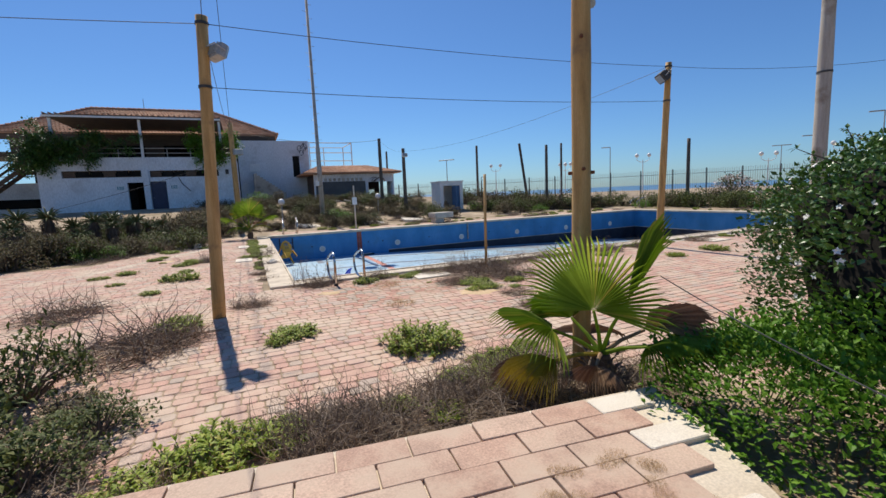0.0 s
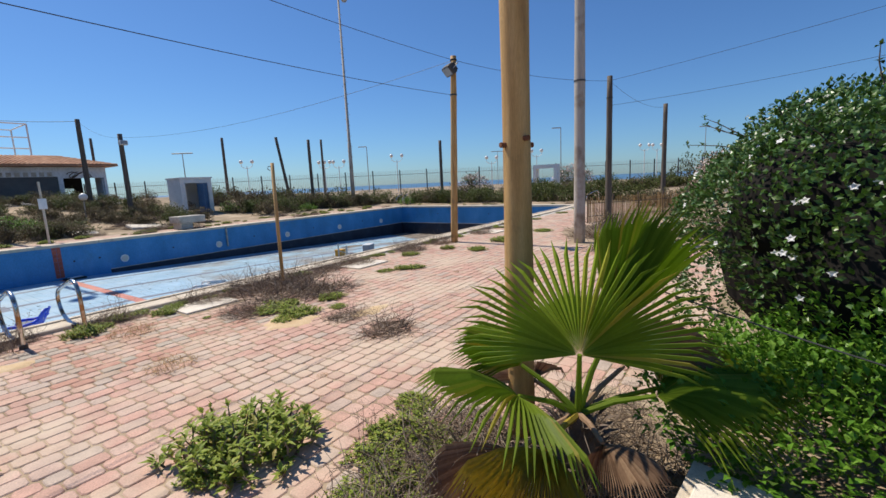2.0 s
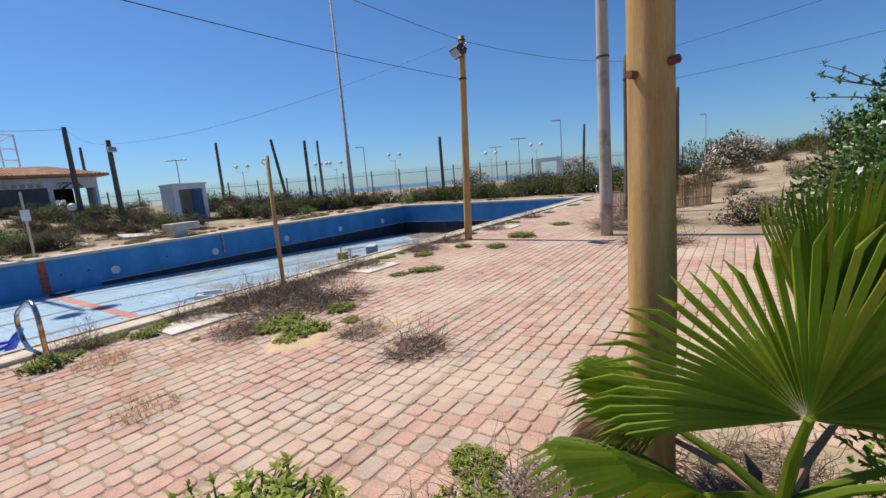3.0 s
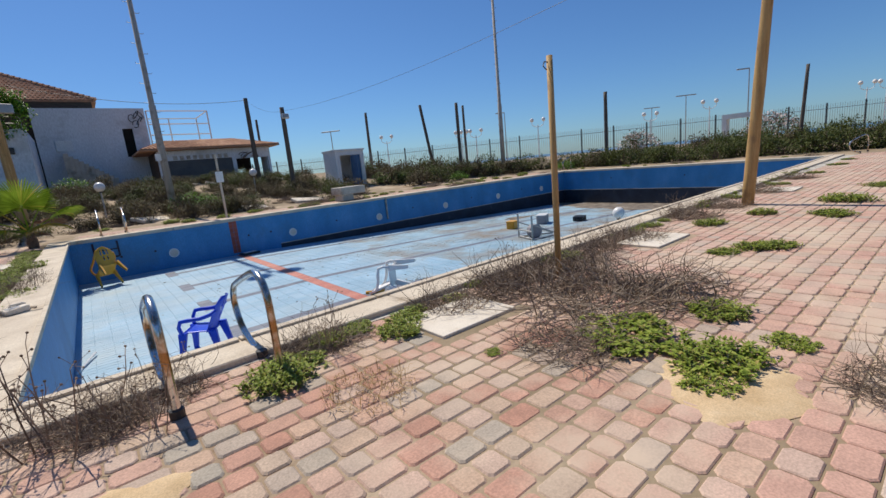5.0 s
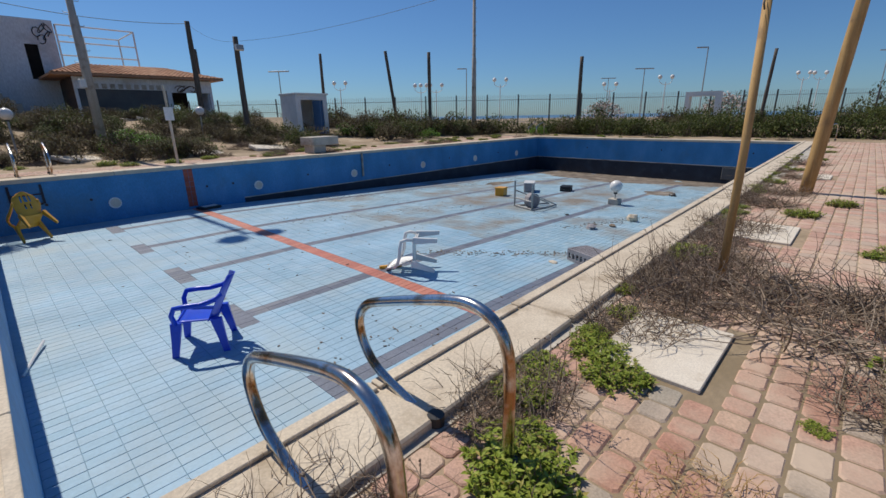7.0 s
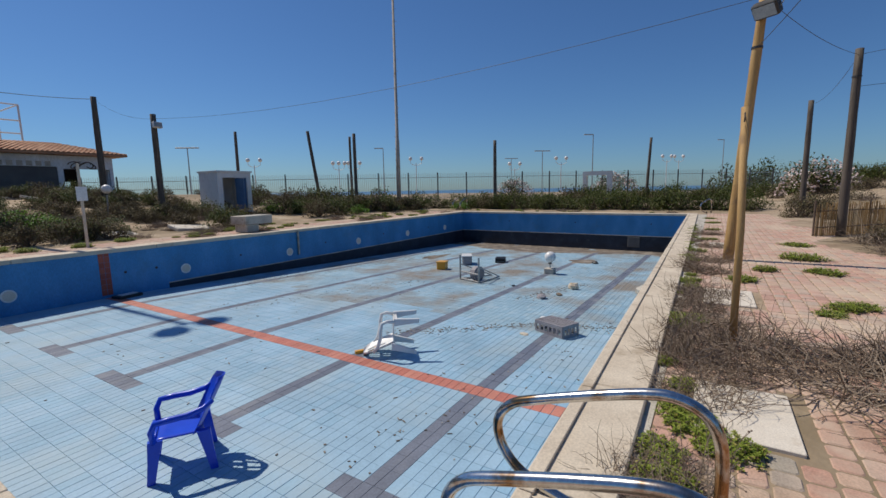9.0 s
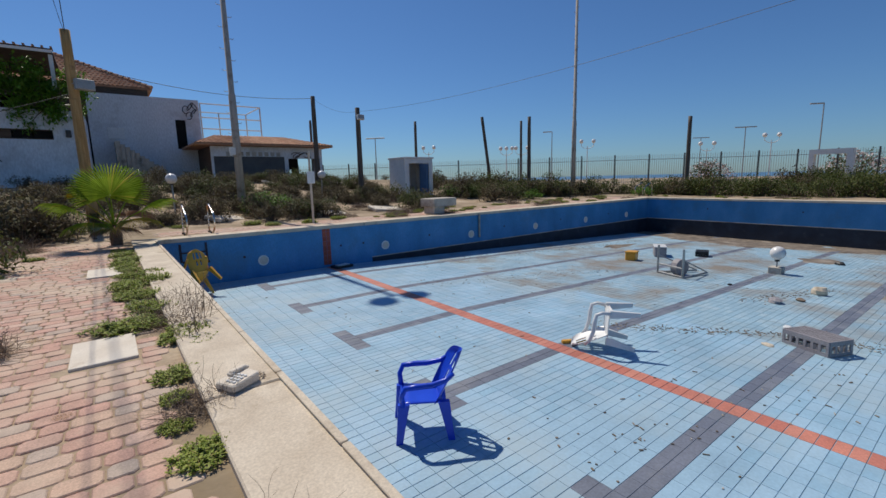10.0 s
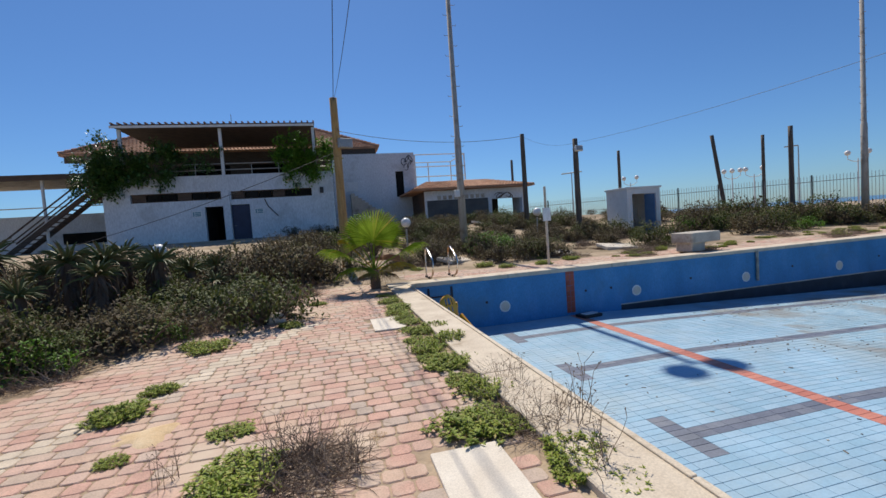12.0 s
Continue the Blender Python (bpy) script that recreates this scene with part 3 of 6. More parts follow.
part("board", MB().box(-0.13, 0.13, -0.06, -0.045, 1.35, 1.75, 0.005), M_whitepaint, s, "small white sign board")

def mast(x, y, z0, top, label):
    """A tall steel mast with climbing pegs and two round floodlights on a cross-arm."""
    p = thing("light_mast", pose(x, y, z0), label, "mast", "light masts")
    h = top - z0
    part("shaft", MB().tube([(0, 0, -0.3), (0, 0, h * 0.3), (0, 0, h * 0.302), (0, 0, h)], [0.17, 0.14, 0.115, 0.07], 12), M_greypole, p, smooth=True)
    for k in range(int((h - 3.5) / 0.42)):
        sgn = 1 if k % 2 else -1
        z = 3.2 + 0.42 * k
        part("peg", MB().tube([(0, 0, z), (0.26 * sgn, 0, z), (0.27 * sgn, 0, z + 0.05)], 0.012, 5), M_metal, p)
    part("cross_arm", MB().tube([(-0.4, 0, h), (0.4, 0, h)], 0.04, 8), M_metal, p)
    for sgn in (-1, 1):
        d = part("round_floodlight", MB().tube([(sgn * 0.42, 0.12, h + 0.22), (sgn * 0.42, 0.02, h + 0.18), (sgn * 0.42, -0.2, h + 0.1), (sgn * 0.42, -0.25, h + 0.08)], [0.12, 0.2, 0.34, 0.34], 16), M_metal, p, "round floodlight")
    return p
a = mast(4.65, 30.1, 0.3, 16.2, "tall pale steel mast with climbing pegs")
part("lamp_box", MB().box(-0.32, -0.1, -0.2, 0.0, 2.3, 2.6, 0.03), M_whitepaint, a, "small white lamp on the mast")
mast(26.05, 28.65, 0.4, 16.1, "tall pale steel mast with two round floodlights")

def wire(a, b, sag, r=0.0055, label="thin dark overhead cable"):
    a, b = Vector(a), Vector(b)
    pts = []
    for k in range(17):
        t = k / 16
        p = a.lerp(b, t)
        p.z -= sag * 4 * t * (1 - t)
        pts.append(tuple(p))
    tagged(part("overhead_cable", MB().tube(pts, r, 5), M_wire), label, "cable", "overhead cables")
T1, T2 = (P1[0] + 0.2, P1[1], 4.3), (P2[0] - 0.1, P2[1] - 0.28, 4.75)
wire(T1, T2, 0.1)
wire((P1[0] + 0.16, P1[1], 3.42), (P2[0] - 0.08, P2[1] - 0.22, 3.9), 0.1)
wire(T1, (-14, 9.0, 4.3), 0.15)
wire(T1, (0.6, -3.0, 7.5), 0.1)
wire(T1, (BPO[0], BPO[1], 6.2), 0.6, 0.006)
wire(T2, (R[0], R[1], 4.75), 0.15)
wire((R[0], R[1], 4.75), (25.75, 5.51, 4.9), 0.3)
wire((R[0], R[1], 4.75), (18.0, -9.0, 7.2), 0.2)
wire((R[0], R[1], 3.95), (19.5, -6.0, 5.4), 0.2)
wire((11.38, 5.4, 9.1), (6.5, -4.5, 0.8), 0.1)
wire(T2, (EPO[0], EPO[1], 5.0), 0.5)
wire((EPO[0], EPO[1], 5.0), (DPO[0], DPO[1], 6.5), 0.3)
wire((DPO[0], DPO[1], 6.5), (BPO[0], BPO[1] + 8, 7.0), 0.5, 0.014)
wire((BPO[0], BPO[1], 6.2), (BPO[0] + 0.3, 12.5, 12.0), 0.3, 0.012)
wire((BPO[0], BPO[1], 4.4), (-15, 33, 0.9), 0.4, 0.012)

# ---- pool handrails, globe lamps ----
def ladder_rail(name, x, y, m, label, tall=0.66, reach=0.93):
    """One bent tube of a pool ladder; it stands on the deck and bends down again towards the pool."""
    k = tall / 0.66
    key = [(0, -0.1), (0, 0.2), (0, 0.42), (0.015, 0.53), (0.06, 0.605), (0.14, 0.645), (0.24, 0.65), (0.5, 0.575), (0.76, 0.49), (0.85, 0.455), (0.915, 0.39), (0.935, 0.31), (0.9, 0.2), (0.8, 0.1), (0.55, 0.03), (0.35, -0.03)]
    pts = [Vector((0, y * reach / 0.93, z * k)) for y, z in key]
    for _ in range(2):
        pts = [pts[0]] + [q for u, v in zip(pts, pts[1:]) for q in (u.lerp(v, 0.25), u.lerp(v, 0.75))] + [pts[-1]]
    p = thing(name, m, label, "handrail", "pool handrails")
    part("tube", MB().tube(pts, 0.024, 14), M_chrome, p, smooth=True)
    for yy in (0, reach * 0.42):
        part("collar", MB().tube([(0, yy, 0.0), (0, yy, 0.05)], 0.04, 12), M_darkmetal, p)
    return p
ladder_rail("pool_handrail", 0, 0, pose(1.61, 8.75, 0, 0, 0, 0), "bent steel pool handrail, rusty near its foot")
ladder_rail("pool_handrail", 0, 0, pose(2.21, 8.82, 0, 0, 0, 0), "bent steel pool handrail, rusty near its foot")
for x in (1.66, 2.33):
    ladder_rail("pool_handrail", 0, 0, pose(x, 24.2, 0, 0, 0, 180), "bent steel pool handrail on the far side", 0.85)
for y in (23.6, 24.2):
    ladder_rail("pool_handrail", 0, 0, pose(27.2, y, 0.05, 0, 0, 90), "bent steel pool handrail at the deep end", 0.8)
ladder_rail("pool_handrail", 0, 0, pose(26.6, 9.0, 0.05, 0, 0, 60), "bent steel pool handrail at the corner", 0.7)

def globe_lamp(x, y, z, h, label, block=False, tilt=0, stem=0.03):
    p = thing("globe_lamp", pose(x, y, z, tilt, 0, 0), label, "globe lamp", "globe lamps")
    if block:
        part("base_block", MB().box(-0.17, 0.17, -0.17, 0.17, 0, 0.2, 0.02), M_concrete, p)
    part("stem", MB().tube([(0, 0, -0.05 if not block else 0.19), (0, 0, h)], stem, 8), M_metal, p)
    part("collar", MB().tube([(0, 0, h - 0.06), (0, 0, h + 0.02)], 0.06, 10), M_darkmetal, p)
    part("globe", MB().ball((0, 0, h + 0.19), 0.2, 18), M_globe, p, "milky white globe", smooth=True)
globe_lamp(15.5, 13.8, pool_z(15.5), 0.42, "white globe lamp on a concrete block in the pool", True, stem=0.02)
globe_lamp(2.06, 29.5, ground_z(2.06, 29.5), 1.25, "white globe lamp on a short post in the weeds")
globe_lamp(9.0, 31.9, ground_z(9, 31.9), 1.1, "white globe lamp on a short post in the weeds", tilt=5)
globe_lamp(-6.0, 27.0, ground_z(-6, 27), 1.05, "white globe lamp among aloes", tilt=-6)

# ---- building ----
GB = 1.3
house = thing("clubhouse", pose(0, 0, 0), "two-storey white clubhouse with a tiled hip roof and shaded terrace", "building")
def wall_with_holes(x0, x1, z0, z1, y, th, holes):
    """A wall along x with rectangular openings (x0, x1, z0, z1) cut through."""
    xsx = sorted({x0, x1, *[h[0] for h in holes], *[h[1] for h in holes]})
    zsz = sorted({z0, z1, *[h[2] for h in holes], *[h[3] for h in holes]})
    mb = MB()
    def solid(i, k):
        if not (0 <= i < len(xsx) - 1 and 0 <= k < len(zsz) - 1):
            return False
        cx, cz = (xsx[i] + xsx[i + 1]) / 2, (zsz[k] + zsz[k + 1]) / 2
        return not any(h[0] < cx < h[1] and h[2] < cz < h[3] for h in holes)
    for i in range(len(xsx) - 1):
        for k in range(len(zsz) - 1):
            if not solid(i, k):
                continue
            a, b, c, d = xsx[i], xsx[i + 1], zsz[k], zsz[k + 1]
            v = [(a, y, c), (b, y, c), (b, y, d), (a, y, d), (a, y + th, c), (b, y + th, c), (b, y + th, d), (a, y + th, d)]
            f = [(0, 1, 2, 3), (5, 4, 7, 6)]
            f += [] if solid(i - 1, k) else [(0, 3, 7, 4)]
            f += [] if solid(i + 1, k) else [(1, 5, 6, 2)]
            f += [] if solid(i, k - 1) else [(0, 4, 5, 1)]
            f += [] if solid(i, k + 1) else [(3, 2, 6, 7)]
            mb.add(v, f)
    return mb
FY = 43.6
slits = [(-13.0, -7.75, 4.2, 4.75), (-7.15, -2.0, 4.15, 4.7)]
doors = [(-8.8, -7.68, GB, 3.75), (-7.22, -6.05, GB, 3.8)]
w = part("front_wall", wall_with_holes(-14.5, -0.5, GB - 0.8, 5.8, FY, 0.3, slits + doors), M_white, house, "white rendered wall, faintly stained")
part("pilaster", MB().box(-7.66, -7.24, FY - 0.12, FY - 0.002, GB, 4.76), M_white, w)
part("side_wall", MB().box(-14.5, -14.2, FY + 0.3, 51, GB - 0.8, 5.8), M_white, house)
part("side_wall", MB().box(-0.8, -0.5, FY + 0.3, 51, GB - 0.8, 5.8), M_white, house)
part("terrace_floor", MB().box(-14.2, -0.8, FY + 0.3, 51, 5.0, 5.2), M_concrete, house)
for k, h in enumerate(slits):
    f = MB()
    for z in (h[2], h[3] - 0.06):
        f.box(h[0], h[1], FY + 0.12, FY + 0.18, z, z + 0.06)
    wn_ = part("slit_window", f, M_brown, house, "long dark ribbon window")
    n = 6
    for j in range(n):
        a, b = h[0] + (h[1] - h[0]) * j / n, h[0] + (h[1] - h[0]) * (j + 1) / n
        part("pane", MB().box(a + 0.04, b - 0.04, FY + 0.14, FY + 0.16, h[2] + 0.06, h[3] - 0.06), M_dark if j % 3 else M_brown, wn_)
d = part("door_leaf", MB().box(doors[1][0] + 0.03, doors[1][1] - 0.03, FY + 0.1, FY + 0.15, GB, 3.76, 0.01), M_navy, house, "closed dark blue door")
part("handle", MB().tube([(-7.1, FY + 0.09, 2.4), (-7.1, FY + 0.03, 2.4), (-6.98, FY + 0.03, 2.4)], 0.015, 6), M_metal, d)
# leaf coloured near-black to carry the shade of the open doorway
part("door_leaf", MB().box(0, 1.05, 0, 0.05, GB, 3.7, 0.01), M_dark, house, "open door leaf coloured near-black like the unlit doorway", m=pose(-8.75, FY + 0.3, 0, 0, 0, 70))
for x in (-9.55, -5.75):
    sg = part("door_sign", MB().box(x, x + 0.55, FY - 0.03, FY - 0.003, 3.1, 3.5, 0.005), M_whitepaint, house, "small white and teal door sign")
    for j in range(3):
        part("bar", MB().box(x + 0.16, x + 0.5, FY - 0.037, FY - 0.031, 3.17 + 0.1 * j, 3.23 + 0.1 * j), M_teal, sg)
    part("bar", MB().box(x + 0.04, x + 0.11, FY - 0.037, FY - 0.031, 3.17, 3.44), M_teal, sg)
part("wall_lamp", MB().box(-1.45, -1.2, FY - 0.16, FY - 0.003, 4.3, 4.7, 0.04), M_darkmetal, house)
part("hanging_cable", MB().tube([(-5.1, FY - 0.03, 4.1), (-4.9, FY - 0.05, 3.6), (-4.3, FY - 0.04, 2.9)], 0.03, 6), M_wire, house)
# terrace rail, canopy
for z in (6.15, 6.55):
    part("rail_bar", MB().tube([(-14.3, FY + 0.15, z), (-0.6, FY + 0.15, z)], 0.035, 6), M_metal, house)
for k in range(9):
    x = -14.3 + 13.7 * k / 8
    part("rail_post", MB().tube([(x, FY + 0.15, 5.75), (x, FY + 0.15, 6.58)], 0.03, 6), M_metal, house)
for x in (-13.3, -7.5, -1.6):
    part("canopy_post", MB().box(x - 0.09, x + 0.09, FY + 0.1, FY + 0.28, 5.7, 8.85), M_whitepaint, house)
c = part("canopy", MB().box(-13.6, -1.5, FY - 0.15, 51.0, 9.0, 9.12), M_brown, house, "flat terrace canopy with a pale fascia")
part("fascia", MB().box(-13.65, -1.45, FY - 0.22, FY - 0.16, 8.88, 9.03), M_whitepaint, c)
for k in range(33):
    x = -13.5 + 12 * k / 32
    part("batten", MB().box(x - 0.05, x + 0.05, FY - 0.35, FY + 0.5, 9.125, 9.2), M_rooftile, c)
# the dark brown puts the shade under the canopy into the wall colour
part("back_wall", wall_with_holes(-18.5, 2.2, 5.0, 8.6, 51.0, 0.3, [(-12.5, -8.5, 5.2, 7.6), (-7.0, -3.0, 5.2, 7.6)]), M_brown, house, "upper wall coloured dark brown for the terrace shade")
# near-black sheet behind the openings, standing in for the rooms' darkness
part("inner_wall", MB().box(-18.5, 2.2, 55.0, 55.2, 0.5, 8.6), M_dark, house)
# hip roof with rows of tiles
ex0, ex1, ey0, ey1, ez, rz_ = -20.2, 3.7, 50.9, 62.0, 8.75, 11.9
hx0, hx1, hy = ex0 + 6.5, ex1 - 6.5, (ey0 + ey1) / 2
base = MB().add([(ex0, ey0, ez), (ex1, ey0, ez), (ex1, ey1, ez), (ex0, ey1, ez), (hx0, hy, rz_), (hx1, hy, rz_), (ex0, ey0, ez - 0.12), (ex1, ey0, ez - 0.12), (ex1, ey1, ez - 0.12), (ex0, ey1, ez - 0.12)],
                [(0, 1, 5, 4), (1, 2, 5), (2, 3, 4, 5), (3, 0, 4), (0, 6, 7, 1), (1, 7, 8, 2), (2, 8, 9, 3), (3, 9, 6, 0), (6, 9, 8, 7)])
roof = part("hip_roof", base, M_rooftile, house, "terracotta tiled hip roof")
def tile_slope(p0, p1, q0, q1, rows, pitch):
    """Half-round tiles in rows between the eaves p0-p1 and the ridge q0-q1."""
    mb = MB()
    p0, p1, q0, q1 = map(Vector, (p0, p1, q0, q1))
    nrm = (p1 - p0).cross(q0 - p0).normalized()
    if nrm.z < 0:
        nrm.negate()
    for k in range(rows):
        a, b = p0.lerp(q0, k / rows), p1.lerp(q1, k / rows)
        a2, b2 = p0.lerp(q0, (k + 1.12) / rows), p1.lerp(q1, (k + 1.12) / rows)
        n = max(1, int((b - a).length / pitch))
        for j in range(n):
            u, v = j / n, (j + 1) / n
            c0, c1 = a.lerp(b, u), a.lerp(b, v)
            d0, d1 = a2.lerp(b2, u), a2.lerp(b2, v)
            m0, m1 = (c0 + c1) / 2 + nrm * 0.10, (d0 + d1) / 2 + nrm * 0.06
            mb.add([tuple(c0 + nrm * 0.03), tuple(m0), tuple(c1 + nrm * 0.03), tuple(d0), tuple(m1), tuple(d1)], [(0, 1, 4, 3), (1, 2, 5, 4), (0, 2, 1)])
    return mb
def tiled(sl, parent):
    tagged(part("roof_tiles", sl, M_rooftile, parent), kind="stuff")
tiled(tile_slope((ex0, ey0, ez), (ex1, ey0, ez), (hx0, hy, rz_), (hx1, hy, rz_), 15, 0.28), roof)
tiled(tile_slope((ex1, ey0, ez), (ex1, ey1, ez), (hx1, hy, rz_), (hx1, hy, rz_), 15, 0.28), roof)
tiled(tile_slope((ex0, ey1, ez), (ex0, ey0, ez), (hx0, hy, rz_), (hx0, hy, rz_), 15, 0.28), roof)
for pa, pb in (((ex0, ey0, ez), (hx0, hy, rz_)), ((ex1, ey0, ez), (hx1, hy, rz_)), ((hx0, hy, rz_), (hx1, hy, rz_))):
    pa, pb = Vector(pa), Vector(pb)
    n = int((pb - pa).length / 0.45)
    mb = MB()
    for k in range(n):
        u, v = pa.lerp(pb, k / n), pa.lerp(pb, (k + 1.1) / n)
        mb.tube([u + Vector((0, 0, 0.1)), v + Vector((0, 0, 0.07))], [0.15, 0.11], 7)
    part("ridge_tiles", mb, M_rooftile, roof)
part("fascia_board", MB().box(ex0 + 0.3, ex1 - 0.3, ey0 + 0.05, ey0 + 0.12, ez - 0.65, ez - 0.13), M_brown, roof)
part("aerial", MB().tube([(-9, 56, 11.8), (-9, 56, 13)], 0.03, 5), M_metal, roof)

# stair block with tall window
win = (4.95, 5.65, 4.25, 6.5)
blk = thing("stair_block", pose(0, 0, 0), "plain white stair block with a dark narrow window", "building")
part("front_wall", wall_with_holes(-0.4, 6.7, GB - 1.0, 8.1, 50.5, 0.3, [win]), M_white, blk)
part("side_wall", MB().box(6.4, 6.7, 50.8, 58, GB - 1.0, 8.1), M_white, blk)
part("roof_slab", MB().box(-0.4, 6.7, 50.8, 58, 7.8, 8.0), M_concrete, blk)
part("window_pane", MB().box(win[0], win[1], 50.62, 50.66, win[2], win[3]), M_dark, blk, "dark narrow window")
part("wall_panel", MB().box(0.6, 1.6, 50.44, 50.498, 4.9, 5.7, 0.01), M_whitepaint, blk)
for k, (cx, cz) in enumerate(((5.75, 7.3), (6.05, 7.55), (6.25, 7.1), (5.95, 6.85), (6.35, 7.6))):
    part("scrawl", MB().tube([(cx + 0.22 * math.cos(t * 0.7 + k), 50.47, cz + 0.3 * math.sin(t * 0.7 + k * 2)) for t in range(9)], 0.03, 4), M_ink, blk, "dark scrawled paint line")
stair = thing("outside_stair", pose(0, 0, 0), "concrete outside stair along the white wall", "stair")
for k in range(11):
    part("step", MB().box(0.9 + 0.27 * k, 1.2 + 0.27 * k, 48.9, 50.49, GB - 0.6, 4.6 - 0.2 * k), M_concrete, stair)

# low building with tiled roof
low = thing("low_pavilion", pose(0, 0, 0), "low pavilion with tiled roof and grey shutters", "building")
part("front_wall", wall_with_holes(6.3, 14.6, 0.4, 4.15, 45.2, 0.25, [(6.45, 11.5, 0.5, 3.42), (11.8, 14.4, 0.7, 3.3)]), M_white, low)
# shutter drawn wide and dark, so its colour also carries the eaves' shade
part("shutter", MB().box(6.45, 11.5, 45.3, 45.36, 0.5, 3.42), M_grey, low, "closed grey shutter")
for k in range(9):
    part("slat", MB().box(6.45, 11.5, 45.27, 45.3, 0.72 + 0.28 * k, 0.94 + 0.28 * k), M_grey, low)
part("side_wall", MB().box(14.35, 14.6, 45.45, 47.0, 0.4, 4.15), M_white, low)
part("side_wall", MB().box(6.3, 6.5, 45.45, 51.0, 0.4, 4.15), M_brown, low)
# back wall coloured near-black for the pavilion's unlit inside
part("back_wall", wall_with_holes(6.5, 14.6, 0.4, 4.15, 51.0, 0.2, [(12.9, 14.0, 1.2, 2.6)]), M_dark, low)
rf = part("roof", MB().add([(5.2, 44.5, 4.3), (15.3, 44.5, 4.3), (15.3, 52, 4.35), (5.2, 52, 4.35), (7.2, 48.5, 5.2), (12.5, 48.5, 5.2), (5.2, 44.5, 4.18), (15.3, 44.5, 4.18), (15.3, 52, 4.2), (5.2, 52, 4.2)],
                           [(0, 1, 5, 4), (1, 2, 5), (2, 3, 4, 5), (3, 0, 4), (0, 6, 7, 1), (1, 7, 8, 2), (3, 9, 6, 0), (6, 9, 8, 7)]), M_rooftile, low, "low terracotta tiled roof")
tiled(tile_slope((5.2, 44.5, 4.3), (15.3, 44.5, 4.3), (7.2, 48.5, 5.2), (12.5, 48.5, 5.2), 9, 0.26), rf)
tiled(tile_slope((15.3, 44.5, 4.3), (15.3, 52, 4.35), (12.5, 48.5, 5.2), (12.5, 48.5, 5.2), 9, 0.26), rf)
for k in range(7):
    a0 = k * 0.9
    part("painted_mark", MB().tube([(12.4 + 0.35 * math.cos(a0 + t * 0.5) + 0.14 * k, 45.17, 3.55 + 0.22 * math.sin(a0 * 1.7 + t * 0.5)) for t in range(7)], 0.035, 4), M_brown, low, "brown painted curl")
for k in range(9):
    part("letter_bar", MB().box(7.3 + 0.45 * k, 7.3 + 0.45 * k + 0.28, 45.175, 45.195, 3.45, 3.75), M_concrete, low, "faded illegible letter")
# pergola frame on the low roof
pg = thing("roof_frame", pose(0, 0, 0), "pale bare metal frame on the roof terrace", "frame")
for x, y in ((6.9, 51.2), (11.6, 51.2), (6.9, 56), (11.6, 56), (9.2, 56)):
    part("post", MB().tube([(x, y, 5.0), (x, y, 8.0)], 0.06, 6), M_whitepaint, pg)
for a, b in (((6.9, 51.2, 8), (11.6, 51.2, 8)), ((6.9, 56, 8), (11.6, 56, 8)), ((11.6, 51.2, 8), (11.6, 56, 8)), ((6.9, 51.2, 6.9), (11.6, 51.2, 6.9)), ((6.9, 51.2, 6.0), (11.6, 51.2, 6.0))):
    part("bar", MB().tube([a, b], 0.05, 6), M_whitepaint, pg)
part("deck", MB().box(6.75, 12, 50.4, 57, 4.85, 5.0), M_concrete, pg)

# stair and shelter left of the clubhouse
sh = thing("shelter", pose(0, 0, 0), "open shelter with a flat roof on thin posts", "shelter")
part("roof", MB().box(-28, -15.5, 44.5, 50, 6.1, 6.3), M_concrete, sh)
part("fascia", MB().box(-28, -15.5, 44.42, 44.49, 6.0, 6.35), M_brown, sh)
for x in (-27, -22, -18.3):
    part("post", MB().tube([(x, 45, 0.8), (x, 45, 6.1)], 0.09, 8), M_whitepaint, sh)
part("low_wall", MB().box(-30, -15.0, 50, 50.3, 0.5, 4.2), M_white, sh)
part("wall_band", MB().box(-20, -15.0, 49.9, 49.99, 2.0, 2.8), M_dark, sh)
part("rail", MB().tube([(-30, 50.1, 4.8), (-15.2, 50.1, 4.8)], 0.04, 6), M_metal, sh)
st = thing("steel_stair", pose(0, 0, 0), "dark open steel stair to the terrace", "stair")
for yy in (44.6, 46.0):
    part("stringer", MB().box(-0.15, 0.15, -0.04, 0.04, 0, 6.6), M_brown, st, m=pose(-20.6, yy, 1.2, 0, 52, 0))
    part("handrail", MB().tube([(-20.6, yy, 2.2), (-15.4, yy, 6.3)], 0.05, 6), M_brown, st)
    part("handrail", MB().tube([(-20.6, yy, 1.8), (-15.4, yy, 5.9)], 0.04, 6), M_brown, st)
for k in range(16):
    part("tread", MB().box(-20.5 + 0.32 * k, -20.2 + 0.32 * k, 44.65, 45.95, 1.35 + 0.25 * k, 1.4 + 0.25 * k), M_brown, st)

# ---- kiosk, gate frame, box ----
k0 = ground_z(14, 31.5)
ks = thing("changing_booth", pose(0, 0, 0), "small white booth with open blue doors", "booth")
part("wall", MB().box(13.95, 14.12, 31.5, 33.25, k0 - 0.2, 2.62, 0.01), M_whitepaint, ks)
part("wall", wall_with_holes(14.12, 15.8, k0 - 0.2, 2.62, 33.1, 0.15, [(14.35, 14.9, k0 + 0.3, 2.3)]), M_whitepaint, ks)
part("wall", MB().box(15.8, 15.95, 31.5, 33.25, k0 - 0.2, 2.62, 0.01), M_whitepaint, ks)
